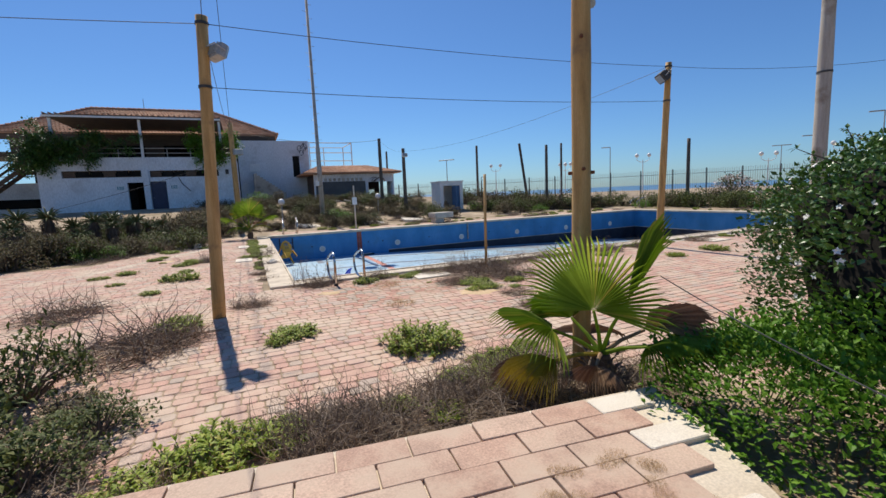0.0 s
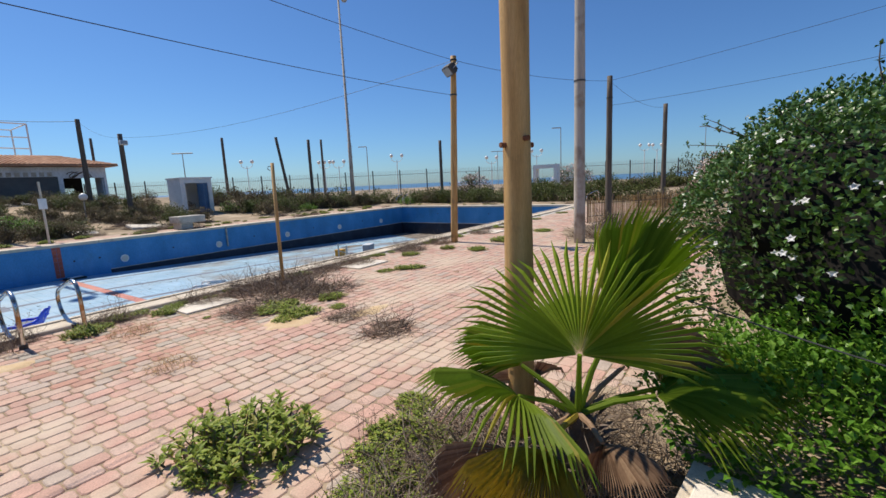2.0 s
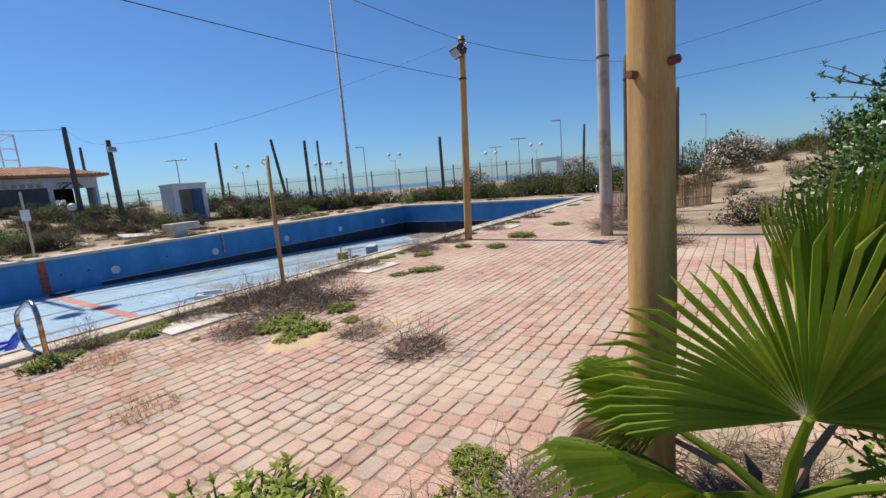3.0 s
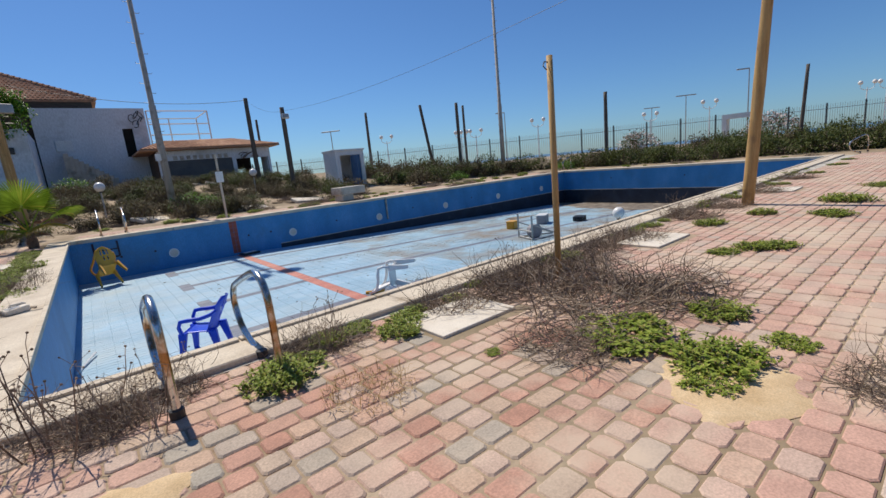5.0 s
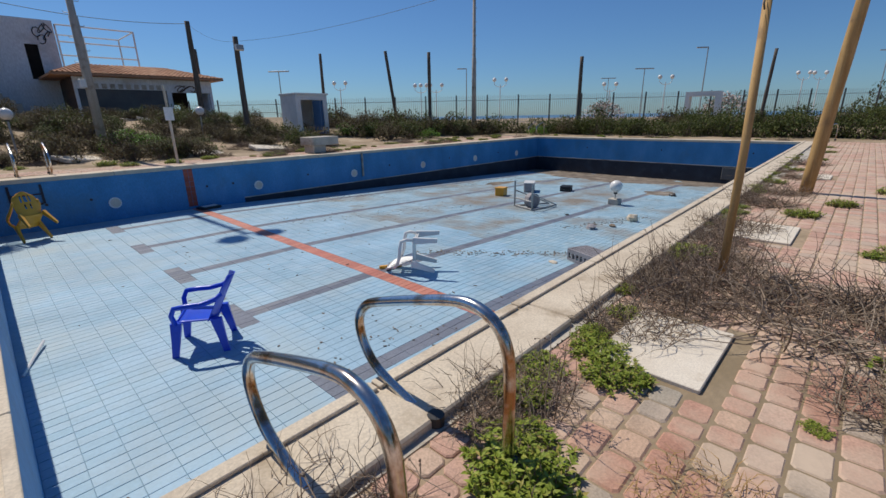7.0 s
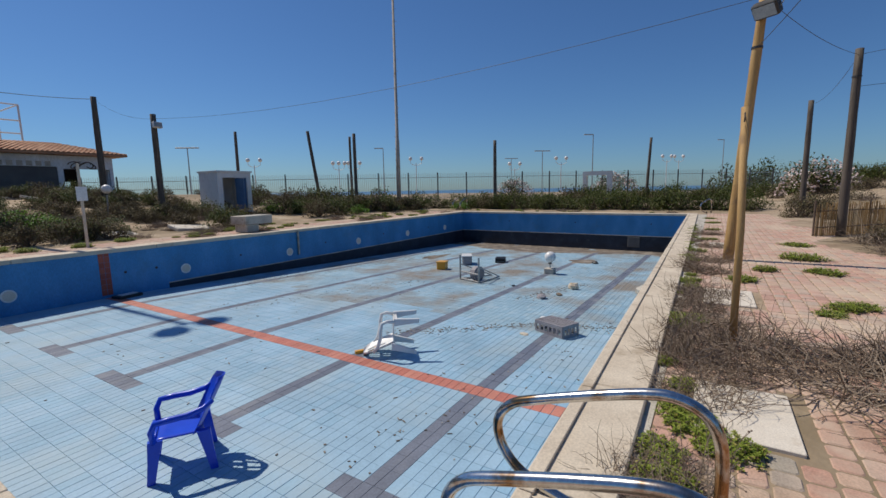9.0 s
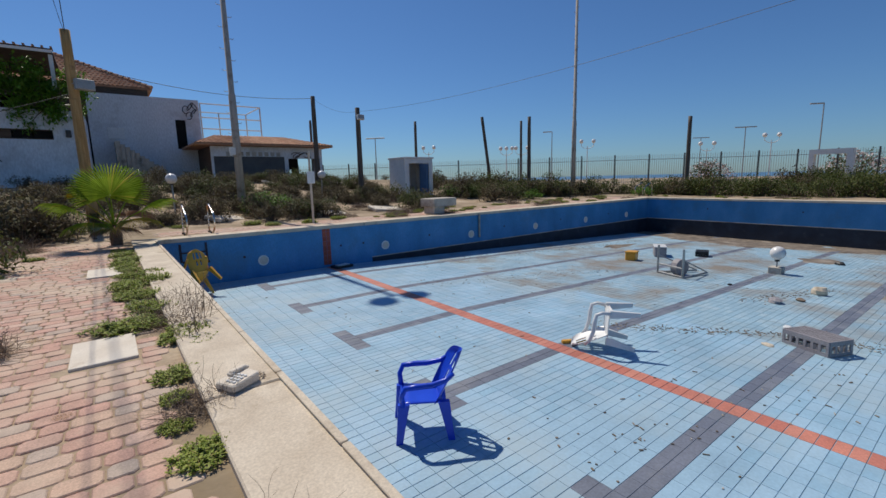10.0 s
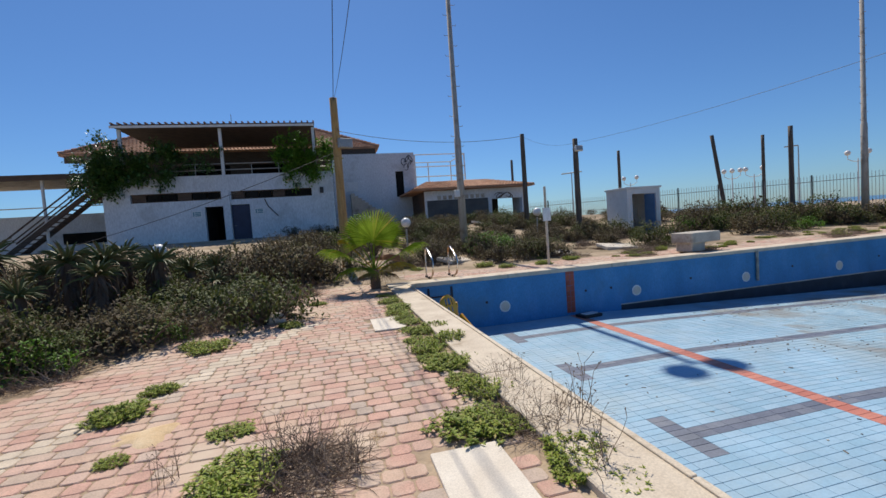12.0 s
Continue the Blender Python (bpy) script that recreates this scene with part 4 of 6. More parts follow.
part("front_wall", wall_with_holes(14.12, 15.8, k0 - 0.2, 2.62, 31.5, 0.15, [(14.25, 15.2, k0, 2.35), (15.12, 15.68, k0, 2.35)]), M_whitepaint, ks)
part("roof", MB().box(13.9, 16.02, 31.44, 33.32, 2.625, 2.72, 0.01), M_whitepaint, ks)
part("door_leaf", MB().box(15.12, 15.68, 31.56, 31.6, k0, 2.33, 0.01), M_bluepaint, ks, "blue door")
part("door_leaf", MB().box(0, 0.62, 0, 0.05, k0, 2.3, 0.01), M_bluepaint, ks, "open blue door", m=pose(14.95, 31.48, 0, 0, 0, -80))
gt = thing("gate_frame", pose(0, 0, 0), "white free-standing doorway frame among shrubs", "frame")
gz = ground_z(41.5, 18)
part("jamb", MB().box(41.2, 41.9, 18.9, 19.2, gz - 0.2, 2.85), M_whitepaint, gt)
part("jamb", MB().box(41.2, 41.9, 16.75, 17.1, gz - 0.2, 2.85), M_whitepaint, gt)
part("lintel", MB().box(41.2, 41.9, 17.1, 18.9, 2.5, 2.85), M_whitepaint, gt)
bx = thing("concrete_trough", pose(10.35, 23.75, 0.045, 0, 0, 8), "upturned concrete block with a broken end beside the pool", "concrete block")
part("foot", MB().box(-0.35, 0.25, -0.3, 0.3, 0, 0.3, 0.03), M_concrete, bx)
part("top", MB().box(-0.45, 0.85, -0.4, 0.4, 0.28, 0.6, 0.04), M_concrete, bx)

# ---- plants ----
def rnd_dir(r, up=0.0):
    while True:
        d = Vector((r.uniform(-1, 1), r.uniform(-1, 1), r.uniform(-1, 1)))
        if 0.05 < d.length < 1:
            d.normalize()
            d.z = d.z + up
            return d.normalized()


def stem_curve(r, p, d, length, n=4, wander=0.25, gravity=0.0):
    pts, p, d = [Vector(p)], Vector(p), Vector(d).normalized()
    for _ in range(n):
        d = (d + rnd_dir(r) * wander + Vector((0, 0, -gravity))).normalized()
        p = p + d * length / n
        pts.append(p.copy())
    return pts


def succulent(seed):
    """A low mat of upright fleshy sprigs, unit radius about 1 and half as high."""
    r = random.Random(seed)
    lv, st = MB(), MB()
    for _ in range(115):
        a, rad = r.uniform(0, 6.28), math.sqrt(r.random()) * r.uniform(0.7, 1.05)
        base = Vector((math.cos(a) * rad, math.sin(a) * rad * r.uniform(0.7, 1), 0))
        h = 0.62 * (1 - 0.55 * rad * rad) * r.uniform(0.5, 1.2)
        pts = stem_curve(r, base, (base.x * 0.4, base.y * 0.4, 1), h, 3, 0.25)
        st.tube(pts, [0.022, 0.018, 0.014, 0.01], 3, False)
        for k in range(13):
            q = pts[min(3, int(k / 13 * 4))].lerp(pts[min(3, int(k / 13 * 4) + 1)], r.random())
            d = rnd_dir(r, 0.7)
            lv.leaf(q, d, r.uniform(0.12, 0.22), r.uniform(0.045, 0.08))
    return lv, st


def dry_brush(seed, n=330):
    """A tangle of bare dead twigs."""
    r = random.Random(seed)
    st = MB()
    for _ in range(n):
        a, rad = r.uniform(0, 6.28), math.sqrt(r.random()) * 0.8
        d = (r.uniform(-1, 1), r.uniform(-1, 1), r.uniform(0.1, 0.8))
        pts = stem_curve(r, (math.cos(a) * rad, math.sin(a) * rad, 0), d, r.uniform(0.4, 1.0), 5, 0.5, 0.14)
        for q in pts:
            q.z = max(q.z, 0.01)
        w = r.uniform(0.0035, 0.009)
        st.tube(pts, [w, w, w * 0.8, w * 0.7, w * 0.5, w * 0.3], 3, False)
    return st


def stalks(seed):
    """A few tall thin weeds with dry seed heads."""
    r = random.Random(seed)
    st = MB()
    for _ in range(9):
        p0 = (r.uniform(-0.25, 0.25), r.uniform(-0.25, 0.25), 0)
        pts = stem_curve(r, p0, (r.uniform(-0.4, 0.4), r.uniform(-0.4, 0.4), 1), r.uniform(0.6, 1.0), 5, 0.13)
        st.tube(pts, [0.007, 0.006, 0.006, 0.005, 0.004, 0.003], 3, False)
        for k in range(7):
            q = pts[r.randint(2, 5)]
            b = stem_curve(r, q, rnd_dir(r, 0.8), r.uniform(0.06, 0.2), 2, 0.2)
            st.tube(b, 0.003, 3, False)
            st.ball(tuple(b[-1]), 0.011, 4)
    return st


def straw_tuft(seed, n=260):
    r = random.Random(seed)
    st = MB()
    for _ in range(n):
        a, rad = r.uniform(0, 6.28), math.sqrt(r.random())
        d = (r.uniform(-1, 1), r.uniform(-1, 1), r.uniform(0.1, 0.9))
        st.leaf((math.cos(a) * rad, math.sin(a) * rad, 0), d, r.uniform(0.2, 0.5), 0.02, bend=0.4)
    return st


def shrub(seed, n=1200, size=0.115):
    """A bush of unit radius: limbs that branch, with leaves in clumps and gaps between them."""
    r = random.Random(seed)
    lv, st = MB(), MB()
    for c in range(26):
        d = rnd_dir(r, 0.55)
        d.z = abs(d.z)
        tip = Vector((d.x, d.y, d.z * 0.95)) * r.uniform(0.55, 1.0)
        pts = [Vector((0, 0, -0.1)), tip * 0.45 + rnd_dir(r) * 0.08, tip]
        st.tube(pts, [0.03, 0.02, 0.008], 4, False)
        cr = r.uniform(0.2, 0.36)
        for _ in range(n // 26):
            q = tip + rnd_dir(r) * cr * r.uniform(0.3, 1) ** 0.5
            if q.z > -0.05:
                lv.leaf(q, rnd_dir(r, 0.3), size * r.uniform(0.7, 1.4), size * r.uniform(0.35, 0.6))
    return lv, st


def proto(name, label, category, group, pieces):
    """A thing built once from (part name, mesh builder, material); copies follow."""
    p = thing(name, pose(0, 0, 0), label, category, group)
    for pn, mb, m in pieces:
        tagged(part(pn, mb, m, p), kind="stuff")
    return p


def scatter(protos, places, seed, used, grow=1.0, tall=1.0):
    """Copies of the protos at (x, y, size) places; the first of each proto is moved rather than copied."""
    r = random.Random(seed)
    for x, y, s in places:
        s *= grow
        p = r.choice(protos)
        zz = max(ground_z(x, y), 0.0 if (-8 < x < 27 and 2 < y < 27) else -9)
        m = scaled(x, y, zz, s, r.uniform(0, 360), sz=s * r.uniform(0.8, 1.15) * tall)
        if p.name in used:
            copy_thing(p, m)
        else:
            used.add(p.name)
            p.matrix_basis = m
USED = set()

def succ_proto(seed):
    lv, st = succulent(seed)
    return proto("succulent_clump", "yellow-green succulent clump growing between the pavers", "plant", "weeds on the deck", [("foliage", lv, M_succ), ("stemwork", st, M_twig)])
def brush_proto(seed):
    return proto("dead_brush", "tangle of dry grey-brown twigs on the paving", "dead plant", "weeds on the deck", [("twig_tangle", dry_brush(seed), M_twig)])
def stalk_proto(seed):
    return proto("dry_weed", "tall thin dry weed with seed heads", "weed", "weeds on the deck", [("stalk", stalks(seed), M_twig)])
def straw_proto(seed):
    return proto("straw_tuft", "flat tuft of orange-brown dry grass", "dry grass", "weeds on the deck", [("blade_tuft", straw_tuft(seed), M_straw)])
SUCC, BRUSH, STALK, STRAW = [succ_proto(s) for s in (1, 2, 3)], [brush_proto(s) for s in (11, 12, 13)], [stalk_proto(s) for s in (21, 22)], [straw_proto(s) for s in (31, 32)]

scatter(SUCC, [(1.86, 4.63, 0.3), (0.53, 5.85, 0.45), (-0.89, 7.07, 0.22), (-2.75, 11.86, 0.34), (-1.48, 11.71, 0.28), (-1.68, 15.64, 0.25), (11.06, 7.39, 0.5), (9.57, 7.38, 0.3), (8.34, 8.46, 0.3),
               (2.28, 8.82, 0.34), (3.29, 8.95, 0.24), (3.29, 7.96, 0.09), (4.03, 7.43, 0.5), (4.78, 7.14, 0.4), (3.99, 6.89, 0.36), (0.02, 15.0, 0.4), (6.64, 7.72, 0.25), (7.12, 7.39, 0.3), (4.47, 6.67, 0.2), (3.72, 6.83, 0.3)], 41, USED, 1.6, 0.62)
scatter(SUCC, [(0.42, 14.3, 0.28), (0.15, 15.1, 0.28), (0.2, 15.9, 0.26), (0.1, 17.5, 0.28), (-2.72, 16.39, 0.32), (-2.55, 16.93, 0.22), (-2.39, 15.46, 0.17), (-1.49, 14.95, 0.32), (-1.54, 19.36, 0.22), (-2.56, 18.53, 0.4),
               (0.2, 20.2, 0.25), (-1.18, 21.29, 0.15), (-1.75, 14.4, 0.42), (0.3, 13.4, 0.2), (-1.5, 13.0, 0.3), (0.1, 16.7, 0.26), (0.2, 18.6, 0.3), (0.15, 19.4, 0.3), (-2.9, 13.6, 0.3), (0.28, 12.2, 0.18)], 42, USED, 1.9, 0.7)
scatter(SUCC, [(-2.65, 4.59, 0.4), (-3.6, 5.88, 0.4), (-4.5, 9.5, 0.4), (-3.4, 13.2, 0.35), (0.3, 21.3, 0.2), (5.7, 9.1, 0.3), (8.0, 9.2, 0.3), (11.5, 9.2, 0.35), (14, 9.0, 0.35), (17, 8.9, 0.4), (13.4, 7.2, 0.5), (20, 8.9, 0.4), (22.5, 9.0, 0.4),
               (2.85, 4.02, 0.3), (2.15, 3.35, 0.35), (1.15, 3.35, 0.3), (2.55, 3.64, 0.3)], 43, USED, 1.6, 0.65)
scatter(SUCC, [(-0.2, 3.21, 0.5), (-0.67, 3.07, 0.42), (0.2, 3.31, 0.36)], 44, USED, 1.7, 0.95)
scatter(BRUSH, [(-1.36, 6.25, 0.75), (-1, 6.48, 0.6), (-2.79, 8.94, 0.6), (0.04, 7.93, 0.4), (5.16, 9, 0.5), (4.99, 8.5, 0.55), (4.52, 7.95, 0.6), (5.04, 7.58, 0.55), (1.56, 9.15, 0.4), (1.1, 9.2, 0.42), (1.29, 9, 0.35), (2.76, 9.04, 0.32), (2.52, 9.1, 0.28),
                (4.51, 9.05, 0.4), (4.06, 5.38, 0.35), (0.35, 12.8, 0.25), (-1.08, 14.93, 0.36), (0.5, 15.92, 0.3), (4.31, 8.85, 0.45), (5.61, 8.85, 0.5), (6.27, 9, 0.45), (3.71, 8.9, 0.4)], 51, USED, 1.2)
scatter(BRUSH, [(2.15, 2.78, 0.6), (2.45, 3.07, 0.6), (1.7, 2.98, 0.5), (0.85, 3.12, 0.5), (0.55, 3.17, 0.42), (-1.25, 3.35, 0.6), (-2.05, 3.83, 0.7), (3.35, 2.78, 0.5), (2.85, 2.45, 0.45), (-3.45, 4.78, 0.7), (7.03, 8.9, 0.5), (9.0, 9.0, 0.5), (10.2, 8.9, 0.5), (12.5, 8.9, 0.5), (15.5, 9, 0.5),
                (12.6, 5.4, 0.7), (13.5, 4.6, 0.8), (14.6, 5.3, 0.8), (10.4, 4.2, 0.7), (0.4, 10.4, 0.3), (0.3, 11.3, 0.25)], 52, USED, 1.2)
scatter(BRUSH, [(1.95, 3.12, 0.6), (1.55, 3.31, 0.5), (2.25, 3.45, 0.55), (2.65, 3.54, 0.5), (1.15, 3.21, 0.5), (0.7, 3.07, 0.5), (0.4, 3.21, 0.45), (2.25, 2.45, 0.4)], 53, USED, 1.1)
scatter(SUCC, [(1.85, 3.64, 0.3), (2.25, 3.83, 0.3), (1.45, 3.07, 0.3), (2.45, 3.35, 0.3), (0.3, 16.3, 0.24), (0.25, 13.0, 0.22), (0.2, 12.6, 0.2), (0.2, 20.9, 0.25), (0.1, 18.1, 0.28), (0.32, 14.9, 0.3), (0.2, 16.4, 0.4), (0.12, 17.0, 0.36), (0.2, 17.9, 0.42), (0.15, 18.9, 0.4), (0.2, 19.8, 0.4), (0.15, 20.6, 0.38), (0.1, 21.5, 0.35), (-0.9, 6.88, 0.25), (-1.8, 10.2, 0.3), (-0.7, 10.0, 0.22), (-3.9, 7.9, 0.3)], 45, USED, 1.4, 0.8)
scatter(STALK, [(1.14, 8.9, 0.75), (0.9, 9.1, 0.6), (1.43, 8.75, 0.5), (2.57, 8.9, 0.6), (0.6, 14.7, 0.7), (0.55, 15.6, 0.75), (0.5, 14.2, 0.6), (-1.2, 15.1, 0.6), (-0.8, 14.8, 0.45), (0.25, 3.02, 0.7), (0.8, 3.07, 0.75), (-0.45, 2.98, 0.6), (1.85, 2.93, 0.6), (4.75, 9, 0.7), (5.89, 8.9, 0.8), (4.37, 8, 0.5), (2.35, 4.02, 0.5), (-1.9, 15.0, 0.6)], 61, USED)
scatter(STRAW, [(2.49, 8.16, 0.22), (-0.64, 15.14, 0.2), (2.25, 6.61, 0.2), (2.85, 5.07, 0.2), (-0.33, 13.2, 0.15), (10.94, 7.31, 0.3), (-3.2, 10.5, 0.3), (7.12, 6.38, 0.25)], 71, USED, 1.2)
scatter(SUCC, [(0.5, 14.45, 0.36), (0.58, 14.05, 0.3), (0.13, 14.95, 0.42), (0.3, 15.6, 0.42), (0.3, 16.5, 0.42), (0.45, 17.3, 0.36), (0.45, 18.1, 0.36), (-1.55, 14.6, 0.4), (-2.75, 16.35, 0.4), (-2.6, 16.9, 0.36), (-2.8, 18.7, 0.42), (-1.65, 19.5, 0.3),
               (-1.25, 21.3, 0.3), (2.15, 8.72, 0.36), (3.1, 8.76, 0.3), (0.32, 5.6, 0.34), (1.6, 4.6, 0.3), (2.5, 3.85, 0.4), (2.1, 3.6, 0.35), (9.4, 8.1, 0.4), (9.5, 7.3, 0.45), (6.95, 7.56, 0.28)], 46, USED, 1.35, 1.0)
scatter(BRUSH, [(0.45, 14.9, 0.35), (0.5, 15.4, 0.35), (-1.1, 14.8, 0.4), (3.65, 7.65, 0.36), (4.2, 6.2, 0.35), (2.4, 9.0, 0.28), (1.3, 8.95, 0.3), (2.0, 3.2, 0.6), (2.6, 3.4, 0.5), (0.45, 3.2, 0.6), (0.7, 3.1, 0.5)], 54, USED, 1.2)
tuft = random.Random(6)
for _ in range(26):
    x, y = tuft.uniform(1.05, 1.95), tuft.uniform(1.0, 1.75)
    copy_thing(tuft.choice(STRAW), scaled(x, y, 0.352, tuft.uniform(0.16, 0.26), tuft.uniform(0, 360), sz=0.3))

# shrubs behind the pool and beds
def shrub_proto(seed, m, label):
    lv, st = shrub(seed)
    return proto("shrub", label, "shrub", "shrubs round the pool", [("foliage", lv, m), ("branchwork", st, M_bark)])
GREEN = [shrub_proto(s, M_shrub, "dull green salt-tolerant shrub with uneven crown") for s in (81, 82)]
BROWN = [shrub_proto(s, M_shrubbrown, "half-dead brown-grey shrub with bare twigs") for s in (83, 84)]
LUSH = [shrub_proto(s, M_leaf2, "fresh green low shrub") for s in (85,)]
def belt(name, label, m, seeds, places, seed):
    """A far belt of shrubs that nobody could count, as one mesh of foliage and limbs."""
    r = random.Random(seed)
    kinds = []
    for s in seeds:
        lv, st = shrub(s, 900, 0.12)
        kinds.append((np.array(lv.v), lv.f, np.array(st.v), st.f))
    out = MB()
    for x, y, s in places:
        lvv, lf, stv, sf = r.choice(kinds)
        a = r.uniform(0, 6.28)
        rot = np.array([[math.cos(a), -math.sin(a), 0], [math.sin(a), math.cos(a), 0], [0, 0, r.uniform(0.8, 1.1)]]) * s
        at = np.array([x, y, ground_z(x, y)])
        out.add((lvv @ rot.T + at).tolist(), lf, 0)
        out.add((stv @ rot.T + at).tolist(), sf, 1)
    tagged(part(name, out, [m, M_bark]), label, "shrubs", kind="stuff")
r = random.Random(9)
pl = []
for k in range(105):
    u = r.uniform(-9, 46)
    dpt = r.uniform(29.5, 35)
    pl.append((0.27 + 0.764 * dpt + 0.645 * u, 9.3 + 0.645 * dpt - 0.764 * u, r.uniform(0.9, 1.45)))
pl = [p for p in pl if p[0] > 28.5 or p[1] > 27.5]
belt("shrub_belt", "dense dull green shrubs along the fence", M_shrub, (181, 182, 183), pl[::2] + pl[1::4], 91)
belt("dry_shrub_belt", "half-dead brown shrubs along the fence", M_shrubbrown, (184, 185), pl[3::4], 191)
pl = [(29.0 + r.uniform(0, 1.8), 7 + 0.6 * k, r.uniform(0.85, 1.3)) for k in range(34)]
belt("shrub_belt", "green shrubs behind the deep end", M_shrub, (186, 187), pl, 92)
belt("dry_scrub", "low brown dry scrub on the rise by the buildings", M_shrubbrown, (188, 189), [(r.uniform(-4, 25), r.uniform(33, 43), r.uniform(0.4, 0.8)) for _ in range(110)], 192)
belt("dry_scrub", "low brown dry scrub on the open field", M_shrubbrown, (190, 191), [(r.uniform(13, 42), r.uniform(-16, 6), r.uniform(0.4, 0.8)) for _ in range(90)], 193)
pl = [(16.8 + 0.4 * k, 28.2 + r.uniform(-0.4, 2.2), r.uniform(0.75, 1.15)) for k in range(32)]
scatter(GREEN + BROWN, pl, 93, USED)
pl = []
while len(pl) < 125:
    x, y = r.uniform(-3, 13), r.uniform(26, 42)
    if abs(x - 5.5) + abs(y - 24.3) > 2.2 and not (13 < x < 16.5):
        pl.append((x, y, r.uniform(0.55, 0.95)))
scatter(BROWN + BROWN + GREEN, pl, 94, USED)
pl = [(5.6, 28.6, 1.0), (5.0, 28.9, 0.9), (16.5, 30.5, 0.8), (17.5, 30.2, 0.9), (1.0, 42.5, 1.3), (20.5, 27.6, 0.7), (27.8, 24.5, 0.7)]
scatter(LUSH, pl, 95, USED)
nr = random.Random(31)
scatter(BROWN + BROWN + BRUSH, [(nr.uniform(1.0, 13.0), nr.uniform(26.6, 31.5), nr.uniform(0.4, 0.75)) for _ in range(60)], 108, USED)
scatter(SUCC + SUCC + BRUSH, [(2.6 + 0.42 * k + nr.uniform(-0.2, 0.2), 9.08 + 0.012 * k + nr.uniform(-0.12, 0.08), nr.uniform(0.22, 0.36)) for k in range(40)], 109, USED)
# low yellow-green growth along the north and east decks
pl = [(r.uniform(1.5, 26), r.uniform(23.5, 26.6), r.uniform(0.35, 0.75)) for _ in range(70)] + [(r.uniform(26.5, 28.5), r.uniform(10, 24), r.uniform(0.25, 0.5)) for _ in range(16)]
scatter(SUCC + SUCC + BRUSH, pl, 96, USED)
# left bed
pl = []
while len(pl) < 125:
    x, y = r.uniform(-13, -1.6), r.uniform(17.6, 31)
    if y > 19.8 + 0.95 * (x + 2) * (1 if x > -5 else 0) + (0 if x > -5 else -2.6):
        pl.append((x, y, r.uniform(0.6, 1.05)))
scatter(BROWN + BROWN + GREEN, pl, 97, USED)
scatter(BROWN, [(-2.0, 25.3, 1.35), (-3.2, 25.8, 1.3), (-2.6, 24.6, 1.0), (-1.5, 26.2, 1.1)], 98, USED)
scatter(LUSH, [(-4.4, 18.2, 0.5), (-5.3, 18.0, 0.55), (-6.2, 18.4, 0.6), (-3.4, 19.4, 0.4), (-7.5, 18.2, 0.6), (-5.0, 26.5, 0.7)], 99, USED)
scatter(BRUSH, [(-2.3, 20.6, 0.7), (-3.0, 20.0, 0.8), (-3.8, 19.2, 0.8), (-4.6, 19.0, 0.8), (-2.2, 22.0, 0.8), (-5.4, 19.2, 0.9), (-1.9, 23.4, 0.7), (-6.4, 18.6, 0.9), (-3.2, 21.2, 0.9), (-4.2, 20.6, 0.9)], 100, USED)
bed = random.Random(17)
scatter(GREEN + BROWN, [(-4.9 - bed.uniform(0, 4.5), 16.9 + bed.uniform(0, 2.0), bed.uniform(0.55, 0.9)) for _ in range(26)] + [(-4.4, 18.6, 0.6), (-4.2, 19.4, 0.65), (-3.6, 20.3, 0.6), (-3.1, 21.2, 0.6), (-2.9, 22.0, 0.7), (-5.2, 19.6, 0.9), (-4.4, 20.6, 0.8)], 106, USED, 1.0, 1.05)
scatter(BRUSH, [(-2.6, 20.9, 0.6), (-2.2, 21.7, 0.6), (-3.3, 19.8, 0.6), (-4.2, 18.0, 0.6), (-1.7, 22.8, 0.6), (-4.6, 17.2, 0.6)], 107, USED, 1.2)
# near left corner, and the dry field
scatter(GREEN, [(-2.05, 4.02, 0.55), (-2.65, 4.78, 0.6), (-3.4, 5.28, 0.7), (-4.4, 6.68, 0.7), (-1.75, 3.35, 0.5), (-1.3, 3.45, 0.42), (-1.05, 4.02, 0.35), (-2.25, 4.4, 0.6), (-3, 4.68, 0.7), (-1.9, 5.08, 0.5), (-2.95, 3.92, 0.6)], 101, USED, 1.15)
scatter(BROWN, [(-1.35, 4.4, 0.4), (-2.3, 5.28, 0.5), (-5.6, 8.4, 0.7), (-3.85, 3.83, 0.8)], 102, USED)
pl = []
while len(pl) < 40:
    x, y = r.uniform(12.5, 45), r.uniform(-22, 6.5)
    if abs(x - 11.7) + abs(y - 5) > 2:
        pl.append((x, y, r.uniform(0.4, 0.9)))
scatter(BROWN + BRUSH + STRAW, pl, 103, USED)
scatter(GREEN, [(44 + 3 * k, -4 - 3.2 * k + r.uniform(-3, 3), r.uniform(1.8, 3.2)) for k in range(10)], 104, USED)

